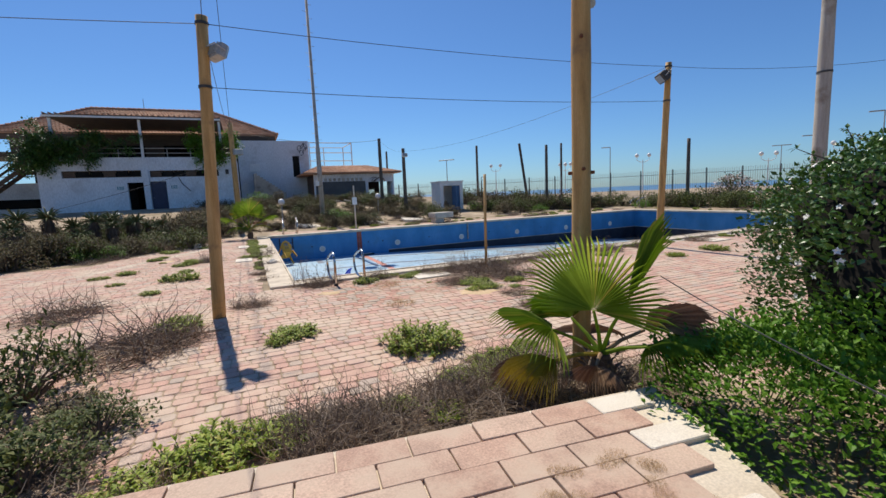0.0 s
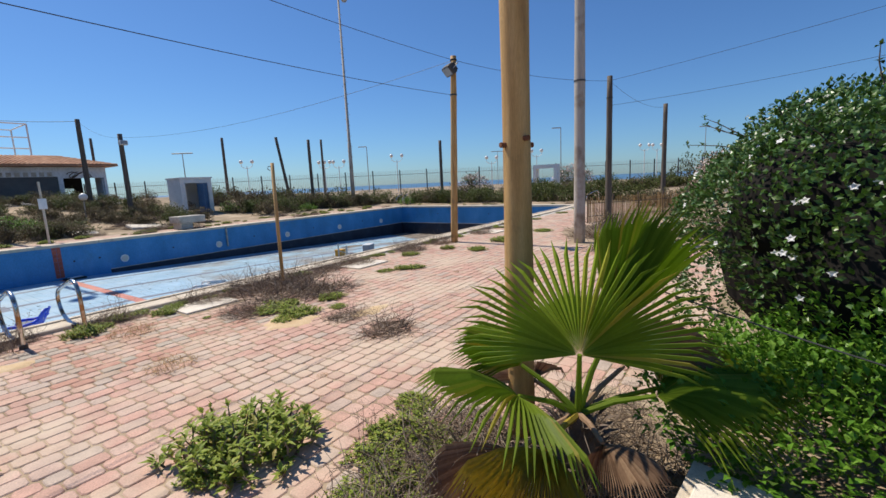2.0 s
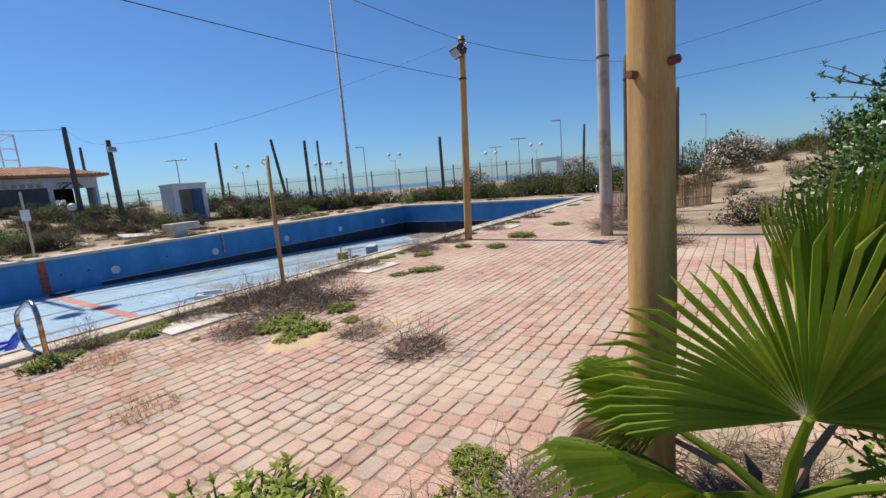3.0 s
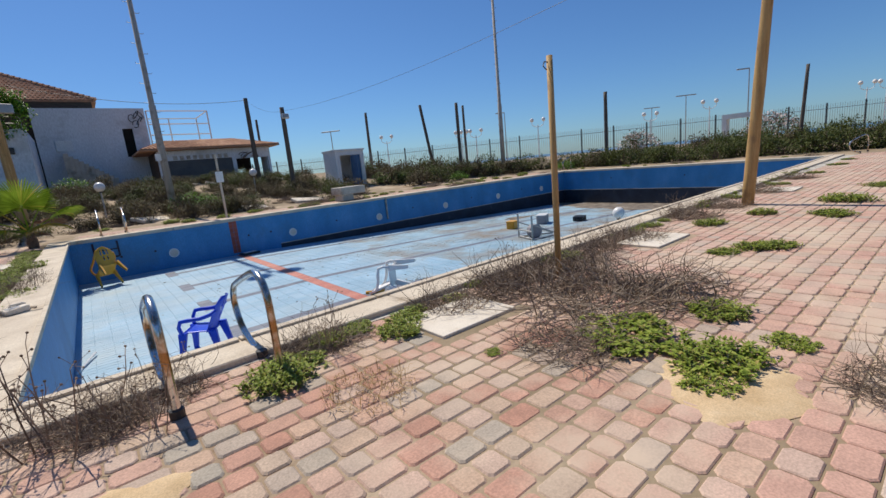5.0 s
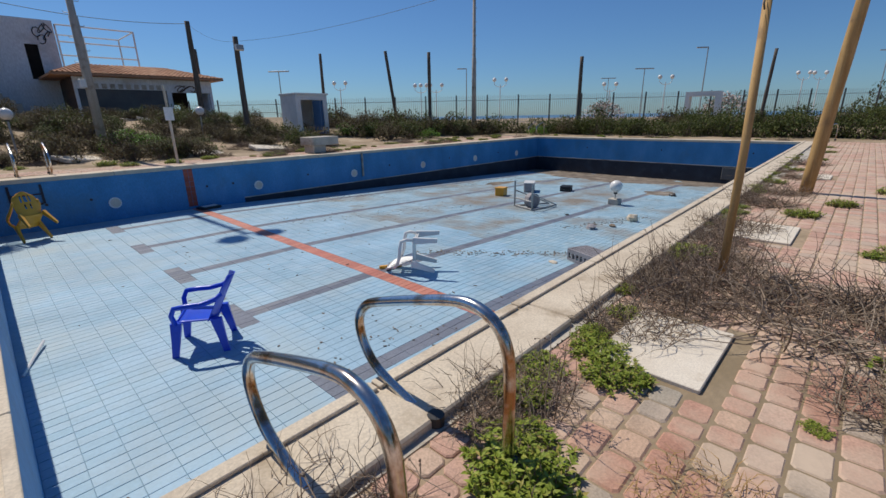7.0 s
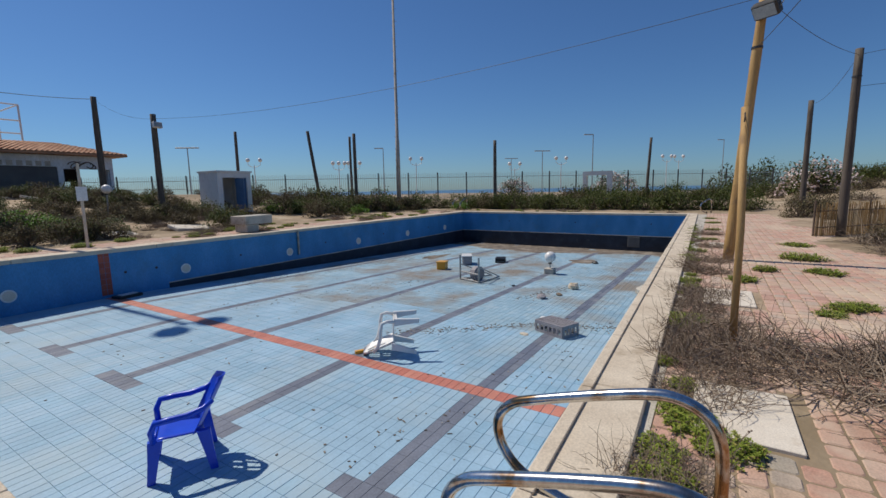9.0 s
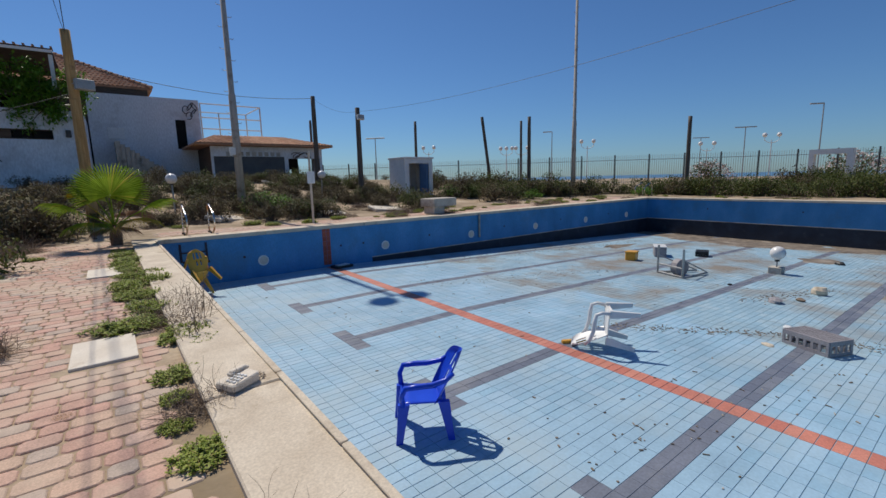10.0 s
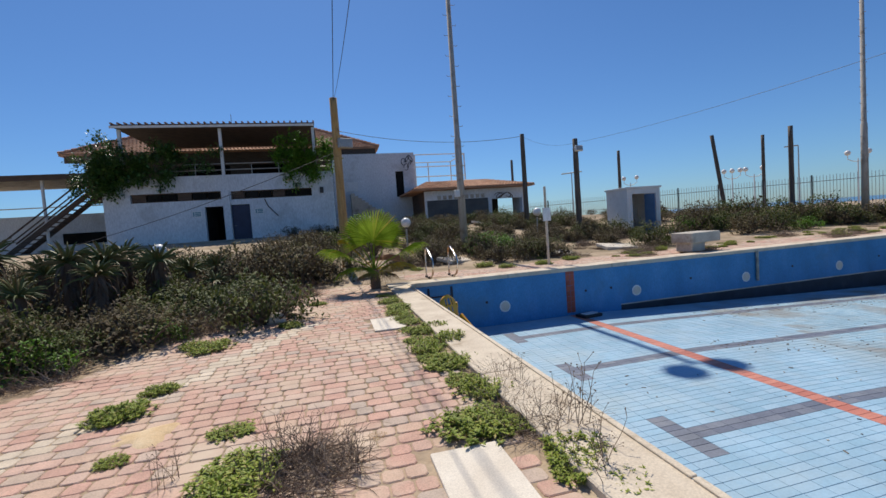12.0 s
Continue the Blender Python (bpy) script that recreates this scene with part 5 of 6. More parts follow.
# aloes on dead trunks in the left bed
def aloe(seed):
    r = random.Random(seed)
    tr, lv = MB(), MB()
    h = r.uniform(0.7, 1.1)
    tr.tube([(0, 0, -0.1), (r.uniform(-0.05, 0.05), 0, h * 0.5), (r.uniform(-0.1, 0.1), 0, h)], [0.12, 0.14, 0.12], 9)
    for k in range(170):
        a, z = r.uniform(0, 6.28), r.uniform(0.05, h)
        tr.leaf((0.11 * math.cos(a), 0.11 * math.sin(a), z), (math.cos(a), math.sin(a), -1.6 + r.uniform(-0.6, 0.9)), r.uniform(0.14, 0.34), 0.05)
    for k in range(42):
        a, e = k * 2.4, r.uniform(-0.2, 1.2)
        d = Vector((math.cos(a) * math.cos(e), math.sin(a) * math.cos(e), math.sin(e)))
        p0 = Vector((0, 0, h))
        pts = [p0, p0 + d * 0.2, p0 + d * 0.36 + Vector((0, 0, -0.03)), p0 + d * 0.5 + Vector((0, 0, -0.1))]
        lv.tube(pts, [0.03, 0.028, 0.016, 0.003], 4, False)
    return tr, lv
AL = []
for s in (5, 6, 7):
    tr, lv = aloe(s)
    AL.append(proto("aloe", "old aloe with a dead-leaf trunk", "aloe", "aloes in the bed", [("trunk", tr, M_deadaloe), ("foliage", lv, M_aloe)]))
pl = [(-4.0, 23.0, 1.0), (-4.6, 22.6, 1.05), (-5.2, 22.8, 1.2), (-5.8, 22.2, 1.2), (-6.5, 22.6, 1.2), (-7.1, 22.0, 1.15), (-7.8, 21.4, 1.1), (-8.4, 22.2, 1.1), (-5.5, 21.4, 1.0), (-6.6, 20.8, 1.0), (-7.6, 20.2, 1.0), (-3.6, 23.6, 0.9), (-9.2, 21.0, 1.1), (-8.6, 19.8, 0.9), (-10, 22, 1.1)]
pl += [(-4.8, 20.8, 0.9), (-5.6, 20.2, 0.95), (-6.4, 19.6, 0.95), (-4.2, 21.8, 0.95), (-3.4, 22.6, 0.9), (-7.2, 19.2, 0.9), (-5.0, 21.6, 1.05)]
scatter(AL, pl, 105, USED, 0.92)

# large flowering hedge bush
def hedge():
    r = random.Random(77)
    h = thing("flowering_bush", scaled(4.85, 1.05, 0, 1.0, sz=0.85), "large dense dark-green bush with small white flowers", "bush")
    blobs = [((0, 0.0, 1.2), (1.9, 1.6, 1.5)), ((1.4, -1.4, 1.3), (1.9, 1.9, 1.6)), ((-0.9, -0.9, 1.0), (1.2, 1.2, 1.2)), ((0.5, 0.3, 1.9), (1.0, 0.9, 0.85)), ((-0.6, 0.5, 1.6), (0.7, 0.8, 0.75)), ((2.6, -0.2, 1.0), (1.3, 1.3, 1.4))]
    lv, fl, st, core = MB(), MB(), MB(), MB()
    for c, rad in blobs:
        # near-black balls paint in the shade deep between the leaves
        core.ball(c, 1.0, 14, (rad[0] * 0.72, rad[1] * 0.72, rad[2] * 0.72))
        area = rad[0] * rad[1]
        for _ in range(int(5600 * area)):
            d = rnd_dir(r, 0.15)
            lump = 0.9 + 0.16 * noise.noise((d.x * 3 + c[0], d.y * 3 + c[1], d.z * 3))
            q = Vector((c[0] + d.x * rad[0] * lump * r.uniform(0.80, 1.06), c[1] + d.y * rad[1] * lump * r.uniform(0.93, 1.06), c[2] + d.z * rad[2] * lump * r.uniform(0.93, 1.06)))
            if q.z < 0.03:
                continue
            lv.leaf(q, (d + rnd_dir(r, 0.5) * 0.9), r.uniform(0.038, 0.066), r.uniform(0.024, 0.04), up=d)
            if r.random() < 0.011 and d.z > -0.1:
                for k in range(5):
                    a = k * 1.257
                    t1 = d.orthogonal().normalized()
                    t2 = d.cross(t1)
                    fl.leaf(q + d * 0.06, t1 * math.cos(a) + t2 * math.sin(a) + d * 0.3, 0.028, 0.018, up=d)
        for _ in range(int(9 * area)):
            d = rnd_dir(r, 0.6)
            q = Vector((c[0] + d.x * rad[0] * 0.9, c[1] + d.y * rad[1] * 0.9, c[2] + d.z * rad[2] * 0.9))
            pts = stem_curve(r, q, d, r.uniform(0.2, 0.45), 3, 0.2)
            st.tube(pts, [0.008, 0.006, 0.005, 0.003], 3, False)
            for p_ in pts:
                for _k in range(5):
                    lv.leaf(p_, rnd_dir(r, 0.5), r.uniform(0.04, 0.06), r.uniform(0.022, 0.036))
    part("foliage", lv, M_leaf, h)
    part("flowers", fl, M_petal, h, "small white star flowers")
    part("twigs", st, M_bark, h)
    # added core whose colour stands in for the bush's inner shade
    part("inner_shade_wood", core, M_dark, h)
hedge()
def skirt():
    r = random.Random(78)
    h = thing("groundcover_bush", pose(3.08, 0.98, 0), "bright green low leafy groundcover spilling over the paving", "bush")
    lv, st = MB(), MB()
    for c, rad in (((0.0, 0.1, 0.38), (0.9, 1.5, 0.45)), ((-0.35, -1.2, 0.4), (0.9, 1.2, 0.4)), ((0.35, 0.9, 0.3), (0.6, 0.55, 0.5)), ((0.6, -0.2, 0.6), (0.8, 1.3, 0.55))):
        for _ in range(int(5200 * rad[0] * rad[1])):
            d = rnd_dir(r, 0.5)
            lump = 0.9 + 0.2 * noise.noise((d.x * 4 + c[0], d.y * 4 + c[1], d.z * 4))
            q = Vector((c[0] + d.x * rad[0] * lump * r.uniform(0.75, 1.05), c[1] + d.y * rad[1] * lump * r.uniform(0.75, 1.05), c[2] + d.z * rad[2] * lump * r.uniform(0.7, 1.1)))
            if q.z > 0.02:
                lv.leaf(q, (d + rnd_dir(r, 0.6)), r.uniform(0.036, 0.064), r.uniform(0.022, 0.038))
        for _ in range(20):
            d = rnd_dir(r, 0.8)
            st.tube(stem_curve(r, (c[0] + d.x * rad[0] * 0.5, c[1] + d.y * rad[1] * 0.5, 0.02), d, 0.5, 3, 0.2), 0.006, 3, False)
    part("foliage", lv, M_leaf2, h)
    part("stemwork", st, M_bark, h)
skirt()
wire((2.3, 0.1, 0.75), (2.95, 2.35, 1.05), 0.05, 0.004, "pale thin cord hanging over the bush")

# fan palms
def fan_leaf(parent, r, base, az, elev, petiole, radius, m, spread=112, droop=0.15, n=46):
    """A petiole and a pleated fan of narrow blades that split towards their tips."""
    a, e = radians(az), radians(elev)
    d = Vector((math.cos(a) * math.cos(e), math.sin(a) * math.cos(e), math.sin(e)))
    s = Vector((-math.sin(a), math.cos(a), 0))
    nrm = d.cross(s).normalized()
    if nrm.z < 0:
        nrm.negate()
    base = Vector(base)
    hub = base + d * petiole
    pt = MB().tube([base, base.lerp(hub, 0.5) + nrm * 0.02, hub], [0.022, 0.016, 0.012], 6)
    fan = MB()
    for k in range(n):
        t0, t1 = (-spread + 2 * spread * k / n), (-spread + 2 * spread * (k + 1) / n)
        tm = (t0 + t1) / 2
        def at(t, rr, lift=0.0):
            q = d * math.cos(radians(t)) + s * math.sin(radians(t))
            f = rr / radius
            return hub + q * rr + nrm * (lift + 0.10 * rr * math.cos(radians(t))) - Vector((0, 0, droop * radius * f ** 3))
        L = radius * (0.82 + 0.18 * math.cos(radians(tm) * 0.8)) * r.uniform(0.93, 1.05)
        split = 0.48 * L
        v = [at(tm, 0.01), at(t0, split * 0.5, -0.006), at(tm, split * 0.5, 0.012), at(t1, split * 0.5, -0.006),
             at(t0, split, -0.008), at(tm, split, 0.014), at(t1, split, -0.008),
             at(tm - (t1 - t0) * 0.22, L * 0.82, -0.01), at(tm, L * 0.82, 0.008), at(tm + (t1 - t0) * 0.22, L * 0.82, -0.01), at(tm + r.uniform(-1.5, 1.5), L, -0.02 - r.random() * 0.04)]
        fan.add([tuple(q) for q in v], [(0, 1, 2), (0, 2, 3), (1, 4, 5, 2), (2, 5, 6, 3), (4, 7, 8, 5), (5, 8, 9, 6), (7, 10, 8), (8, 10, 9)])
    lf = part("frond", fan, m, parent)
    part("petiole", pt, m, lf)


def palm(x, y, label, leaves, trunk_h=0.3, seed=3):
    r = random.Random(seed)
    p = thing("fan_palm", pose(x, y, 0), label, "palm", "fan palms")
    tr = MB().tube([(0, 0, -0.1), (0, 0, trunk_h * 0.5), (0, 0, trunk_h)], [0.12, 0.13, 0.07], 9)
    for k in range(40):
        a = k * 2.4
        tr.leaf((0.1 * math.cos(a), 0.1 * math.sin(a), trunk_h * r.random()), (math.cos(a), math.sin(a), 0.9), 0.16, 0.05)
    part("trunk", tr, M_bark, p)
    for az, el, pet, rad, m, sp, dr in leaves:
        fan_leaf(p, r, (0, 0, trunk_h), az, el, pet, rad, m, sp, dr)
palm(2.72, 2.72, "young green fan palm with yellow and dead lower fronds",
     [(200, 72, 0.42, 0.74, M_palm, 100, 0.1), (-58, 18, 0.48, 0.7, M_palm, 80, 0.3), (-40, 66, 0.5, 0.75, M_palm, 40, 0.0), (150, 28, 0.45, 0.62, M_palm, 100, 0.35), (95, 35, 0.4, 0.5, M_palm, 70, 0.3),
      (178, 4, 0.45, 0.5, M_palmyellow, 55, 0.4), (-30, 30, 0.4, 0.6, M_palmdead, 60, 0.3), (155, -8, 0.45, 0.5, M_palmdead, 60, 0.2), (-140, 2, 0.3, 0.34, M_palmdead, 50, 0.3), (60, 5, 0.4, 0.5, M_palmdead, 70, 0.4), (-75, 22, 0.42, 0.62, M_palm, 70, 0.3)], 0.36)
palm(0.1, 22.9, "young fan palm at the pool corner with one orange dead frond",
     [(-90, 70, 0.8, 0.9, M_palm, 110, 0.1), (-20, 30, 0.8, 0.85, M_palm, 80, 0.4), (200, 30, 0.8, 0.85, M_palm, 80, 0.4), (100, 60, 0.8, 0.9, M_palm, 110, 0.1), (160, 65, 0.7, 0.8, M_palm, 90, 0.2), (20, 62, 0.7, 0.8, M_palm, 90, 0.2),
      (-60, 12, 0.7, 0.7, M_palmyellow, 70, 0.5), (-120, 10, 0.7, 0.7, M_palm, 70, 0.5), (150, 45, 0.95, 0.35, M_palmyellow, 60, 0.4), (-90, 0, 0.5, 0.6, M_palmdead, 90, 0.4), (60, 20, 0.6, 0.7, M_palmdead, 90, 0.4)], 0.45, 4)

# creepers on the terrace
def creeper(x, z, w, hgt, seed):
    r = random.Random(seed)
    lv, st = MB(), MB()
    for c in range(54):
        u, v = r.gauss(0, 0.3), r.gauss(0, 0.27)
        cc = Vector((x + u * w, FY - 0.1 + r.uniform(-0.5, 0.5), z + v * hgt))
        for _ in range(110):
            q = cc + rnd_dir(r) * r.uniform(0.1, 0.6)
            lv.leaf(q, rnd_dir(r, -0.2), r.uniform(0.14, 0.28), r.uniform(0.09, 0.16))
        st.tube([Vector((x, FY - 0.05, 5.8)), (cc + Vector((x, FY, 6))) / 2, cc], [0.04, 0.03, 0.01], 4, False)
    p = thing("creeper", pose(0, 0, 0), "leafy green creeper hanging over the terrace rail", "creeper", "terrace creepers")
    part("foliage", lv, M_leaf2 if seed == 1 else M_leaf, p)
    part("stemwork", st, M_bark, p)
creeper(-2.2, 6.7, 3.0, 2.6, 1)
creeper(-11.6, 6.6, 4.6, 2.4, 2)
creeper(-14.2, 6.2, 2.2, 2.6, 3)

# flowering oleanders, far round tree
def flower_bush(x, y, s, label, petals):
    lv, st = shrub(int(x * 3), 1500, 0.1)
    r = random.Random(int(x))
    z0 = ground_z(x, y)
    p = thing("oleander", scaled(x, y, z0, s), label, "bush", "oleanders")
    part("foliage", lv, M_shrub, p)
    part("branchwork", st, M_bark, p)
    fl = MB()
    for _ in range(900 if petals else 0):
        d = rnd_dir(r, 0.4)
        q = d * r.uniform(0.85, 1.08)
        if q.z > 0:
            fl.leaf(q, rnd_dir(r), 0.09, 0.08)
    if petals:
        part("flowers", fl, M_pinkpetal, p, "dense pale pink flowers")
flower_bush(49.5, 18, 2.5, "pale pink flowering oleander behind the fence", True)
flower_bush(40.3, 25.5, 2.0, "pale pink flowering oleander in the shrubs", True)
flower_bush(38.5, 3.0, 2.2, "pale flowering oleander far off", True)
flower_bush(62, 6.5, 3.6, "broad dark green tree beyond the shrubs", False)
flower_bush(66, 3.5, 3.4, "broad dark green tree beyond the shrubs", False)

# ---- fence and street lamps beyond ----
fence = thing("metal_fence", pose(0, 0, 0), "pale metal railing fence with spear bars", "fence")
def fence_at(u):
    return 0.27 + 0.764 * 40 + 0.645 * u, 9.3 + 0.645 * 40 - 0.764 * u
for k in range(34):
    u0, u1 = -32 + 2.7 * k, -32 + 2.7 * (k + 1)
    (xa, ya), (xb, yb) = fence_at(u0), fence_at(u1)
    za = ground_z(xa, ya)
    part("post", MB().tube([(xa, ya, za - 0.2), (xa, ya, 3.05)], 0.05, 6), M_darkmetal, fence)
    bars = MB()
    for j in range(16):
        f = (j + 0.5) / 16
        x, y = xa + (xb - xa) * f, ya + (yb - ya) * f
        bars.tube([(x, y, za + 0.2), (x, y, 2.95 + 0.05 * (j % 2))], 0.013, 4, False)
    for z in (za + 0.45, 2.6):
        bars.tube([(xa, ya, z), (xb, yb, z)], 0.025, 4, False)
    tagged(part("fence_panel", bars, M_metal, fence), kind="stuff")

def globe_street_lamp(x, y, top, arms):
    z0 = ground_z(x, y)
    p = thing("street_lamp", pose(x, y, 0), "white street lamp with globes on curved arms", "street lamp", "street lamps")
    part("column", MB().tube([(0, 0, z0 - 0.2), (0, 0, top - 0.7)], [0.07, 0.05], 8), M_whitepaint, p)
    for k in range(arms):
        a = radians(-50 + 180 * k)
        c, s = math.cos(a), math.sin(a)
        rr = 0.75 if k < 2 else 0.0
        part("arm", MB().tube([(0, 0, top - 1.0), (c * rr * 0.5, s * rr * 0.5, top - 0.95), (c * rr, s * rr, top - 0.7), (c * rr, s * rr, top - 0.3)], 0.035, 6), M_whitepaint, p)
        part("globe", MB().ball((c * rr, s * rr, top - 0.1), 0.26, 10), M_globe, p, smooth=True)
for x, y, t, n in ((35.9, 59.5, 5.8, 2), (42.7, 51.3, 5.3, 3), (44.0, 49.8, 5.3, 2), (49.35, 43.5, 5.8, 2), (62.7, 27.7, 5.7, 2), (79.6, 14, 6.1, 2), (77.5, 15.5, 6.1, 2), (58.5, 33.0, 5.0, 2)):
    globe_street_lamp(x, y, t, n)
def arm_street_lamp(x, y, top, arms):
    z0 = ground_z(x, y)
    p = thing("street_lamp", pose(x, y, 0), "tall thin grey street lamp", "street lamp", "street lamps")
    part("column", MB().tube([(0, 0, z0 - 0.2), (0, 0, top)], [0.08, 0.05], 8), M_metal, p)
    for k in range(arms):
        s = -1 if k else 1
        part("lamp_head", MB().box(min(0, -s * 1.2) , max(0, -s * 1.2), -0.1, 0.1, top - 0.06, top + 0.06, 0.03, pose(0, 0, 0, 0, 0, -50)), M_metal, p)
for x, y, t, n in ((26.8, 58, 6.5, 2), (48.3, 48.3, 7.3, 1), (74.7, 40.4, 6.8, 2), (63.1, 30.6, 6.8, 2), (57.3, 22.1, 7.9, 1), (90, 8, 9, 1)):
    arm_street_lamp(x, y, t, n)

reed = thing("reed_fence", pose(0, 0, 0), "low fence of dry brown reed canes", "fence")
rr_ = random.Random(41)
fa, fb = Vector((15.9, 6.5, 0)), Vector((18.6, 3.7, 0))
canes = MB()
for k in range(130):
    q = fa.lerp(fb, k / 129)
    z0 = ground_z(q.x, q.y)
    dx = rr_.uniform(-0.02, 0.02)
    canes.tube([(q.x, q.y, z0 - 0.05), (q.x + dx, q.y + dx, z0 + rr_.uniform(0.75, 0.95))], rr_.uniform(0.008, 0.013), 5, False)
tagged(part("canes", canes, M_straw, reed), kind="stuff")
for k in range(5):
    q = fa.lerp(fb, k / 4)
    z0 = ground_z(q.x, q.y)
    part("stake", MB().tube([(q.x + 0.03, q.y + 0.03, z0 - 0.1), (q.x + 0.03, q.y + 0.03, z0 + 1.0)], 0.025, 7), M_bark, reed)
for h_ in (0.25, 0.7):
    part("rail", MB().tube([tuple(fa.lerp(fb, t / 6) + Vector((-0.02, -0.02, ground_z(*fa.lerp(fb, t / 6).xy) + h_))) for t in range(7)], 0.012, 5), M_bark, reed)

# ---- loose things in the pool ----
def chair(m, mt, label):
    """A moulded plastic garden armchair."""
    c = thing("plastic_chair", m, label, "chair", "plastic chairs")
    seat = MB()
    n = 8
    v = []
    for j in range(n + 1):
        for i in range(n + 1):
            u, w = i / n * 2 - 1, j / n
            half = 0.23 - 0.03 * w
            v.append((u * half, 0.22 - 0.44 * w, 0.42 - 0.03 * w - 0.012 * (1 - u * u) - (0.05 * max(0, 0.12 - w) / 0.12)))
    v += [(x, y, z - 0.012) for x, y, z in v]
    nn = (n + 1) ** 2
    f = []
    for j in range(n):
        for i in range(n):
            a = j * (n + 1) + i
            f += [(a, a + n + 1, a + n + 2, a + 1), (nn + a, nn + a + 1, nn + a + n + 2, nn + a + n + 1)]
    for i in range(n):
        a, b = i, i + 1
        f += [(a, b, nn + b, nn + a), (n * (n + 1) + b, n * (n + 1) + a, nn + n * (n + 1) + a, nn + n * (n + 1) + b)]
        a, b = i * (n + 1), (i + 1) * (n + 1)
        f += [(b, a, nn + a, nn + b), (a + n, b + n, nn + b + n, nn + a + n)]
    seat.add(v, f)
    seat.tube([(-0.22, 0.2, 0.395), (0.22, 0.2, 0.395)], 0.014, 6)
    part("seat", seat, mt, c, smooth=True)
    back = MB()
    nx, nz = 14, 14
    v, f = [], []
    def bp(i, k):
        u, w = i / nx * 2 - 1, k / nz
        half = 0.205 + 0.03 * math.sin(w * 3.0)
        if w > 0.7:
            half *= math.sqrt(max(0.0, 1 - ((w - 0.7) / 0.34) ** 2))
        return Vector((u * half, -0.19 - 0.26 * w + 0.07 * u * u, 0.37 + 0.50 * w))
    v = [tuple(bp(i, k)) for k in range(nz + 1) for i in range(nx + 1)]
    v += [(x, y - 0.01, z) for x, y, z in v]
    nn = (nx + 1) * (nz + 1)
    cells = set()
    for k in range(nz):
        for i in range(nx):
            slot = (8 <= k <= 11 and i in (4, 6, 7, 9)) or (4 <= k <= 6 and i in (5, 8))
            if not slot:
                cells.add((i, k))
    for i, k in cells:
        a = k * (nx + 1) + i
        b, d, e = a + 1, a + nx + 2, a + nx + 1
        f += [(a, b, d, e), (nn + a, nn + e, nn + d, nn + b)]
        for (di, dk), (p, q) in (((0, -1), (a, b)), ((1, 0), (b, d)), ((0, 1), (d, e)), ((-1, 0), (e, a))):
            if (i + di, k + dk) not in cells:
                f.append((q, p, nn + p, nn + q))
    back.add(v, f)
    part("backrest", back, mt, c)
    for sx in (-1, 1):
        for fy in (0.19, -0.22):
            top = (sx * 0.22, fy, 0.41)
            bot = (sx * 0.265, fy + (0.06 if fy > 0 else -0.07), 0.0)
            lg = MB()
            vv = []
            for p_, w in ((top, 0.06), (((top[0] + bot[0]) / 2, (top[1] + bot[1]) / 2, 0.2), 0.044), (bot, 0.034)):
                vv += [(p_[0] - w * 0.5, p_[1] - w, p_[2]), (p_[0] + w * 0.5, p_[1] - w, p_[2]), (p_[0] + w * 0.5, p_[1] + w, p_[2]), (p_[0] - w * 0.5, p_[1] + w, p_[2])]
            ff = [(0, 1, 2, 3), (11, 10, 9, 8)]
            for g in (0, 4):
                ff += [(g + j, g + 4 + j, g + 4 + (j + 1) % 4, g + (j + 1) % 4) for j in range(4)]
            lg.add(vv, ff)
            part("leg", lg, mt, c)
        arm = MB()
        path = [(sx * 0.235, 0.2, 0.40), (sx * 0.275, 0.21, 0.52), (sx * 0.285, 0.17, 0.605), (sx * 0.285, 0.05, 0.615), (sx * 0.275, -0.1, 0.615), (sx * 0.255, -0.24, 0.645), (sx * 0.225, -0.325, 0.70)]
        arm.tube(path, [0.03, 0.028, 0.03, 0.032, 0.031, 0.028, 0.026], 8)
        part("armrest", arm, mt, c, smooth=True)
    return c
chair(pose(2.46, 13.42, FLAT, 0, 0, 60), M_blueplastic, "blue plastic garden armchair standing on the pool floor")
chair(pose(1.68, 21.35, FLAT + 0.2, -45, 0, 22), M_yellowplastic, "yellow plastic armchair tipped over in the pool corner")
chair(pose(6.2, 13.1, FLAT + 0.37, 84, 0, 220), M_whiteplastic, "white plastic armchair lying tipped on its front")

def crate(m, mt, label, lx=0.6, ly=0.4, h=0.24):
    """An open slatted crate with rows of hand holes."""
    c = thing("plastic_crate", m, label, "crate", "crates")
    for s in (-1, 1):
        mb = MB()
        for z0, z1 in ((0, 0.06), (h - 0.07, h)):
            mb.box(-lx / 2, lx / 2, s * ly / 2 - 0.01, s * ly / 2 + 0.01, z0, z1)
        for k in range(7):
            x = -lx / 2 + (lx - 0.04) * k / 6
            mb.box(x, x + 0.04, s * ly / 2 - 0.009, s * ly / 2 + 0.009, 0.06, h - 0.07)
        part("long_side", mb, mt, c)
        mb = MB()
        for z0, z1 in ((0, 0.06), (h - 0.07, h)):
            mb.box(s * lx / 2 - 0.01, s * lx / 2 + 0.01, -ly / 2 + 0.011, ly / 2 - 0.011, z0, z1)
        for k in range(5):
            y = -ly / 2 + 0.011 + (ly - 0.06) * k / 4
            mb.box(s * lx / 2 - 0.009, s * lx / 2 + 0.009, y, y + 0.04, 0.06, h - 0.07)
        part("short_side", mb, mt, c)
    for k in range(8):
        y = -ly / 2 + 0.02 + (ly - 0.07) * k / 7
        part("slat", MB().box(-lx / 2 + 0.011, lx / 2 - 0.011, y, y + 0.03, h - 0.02, h - 0.004), mt, c)
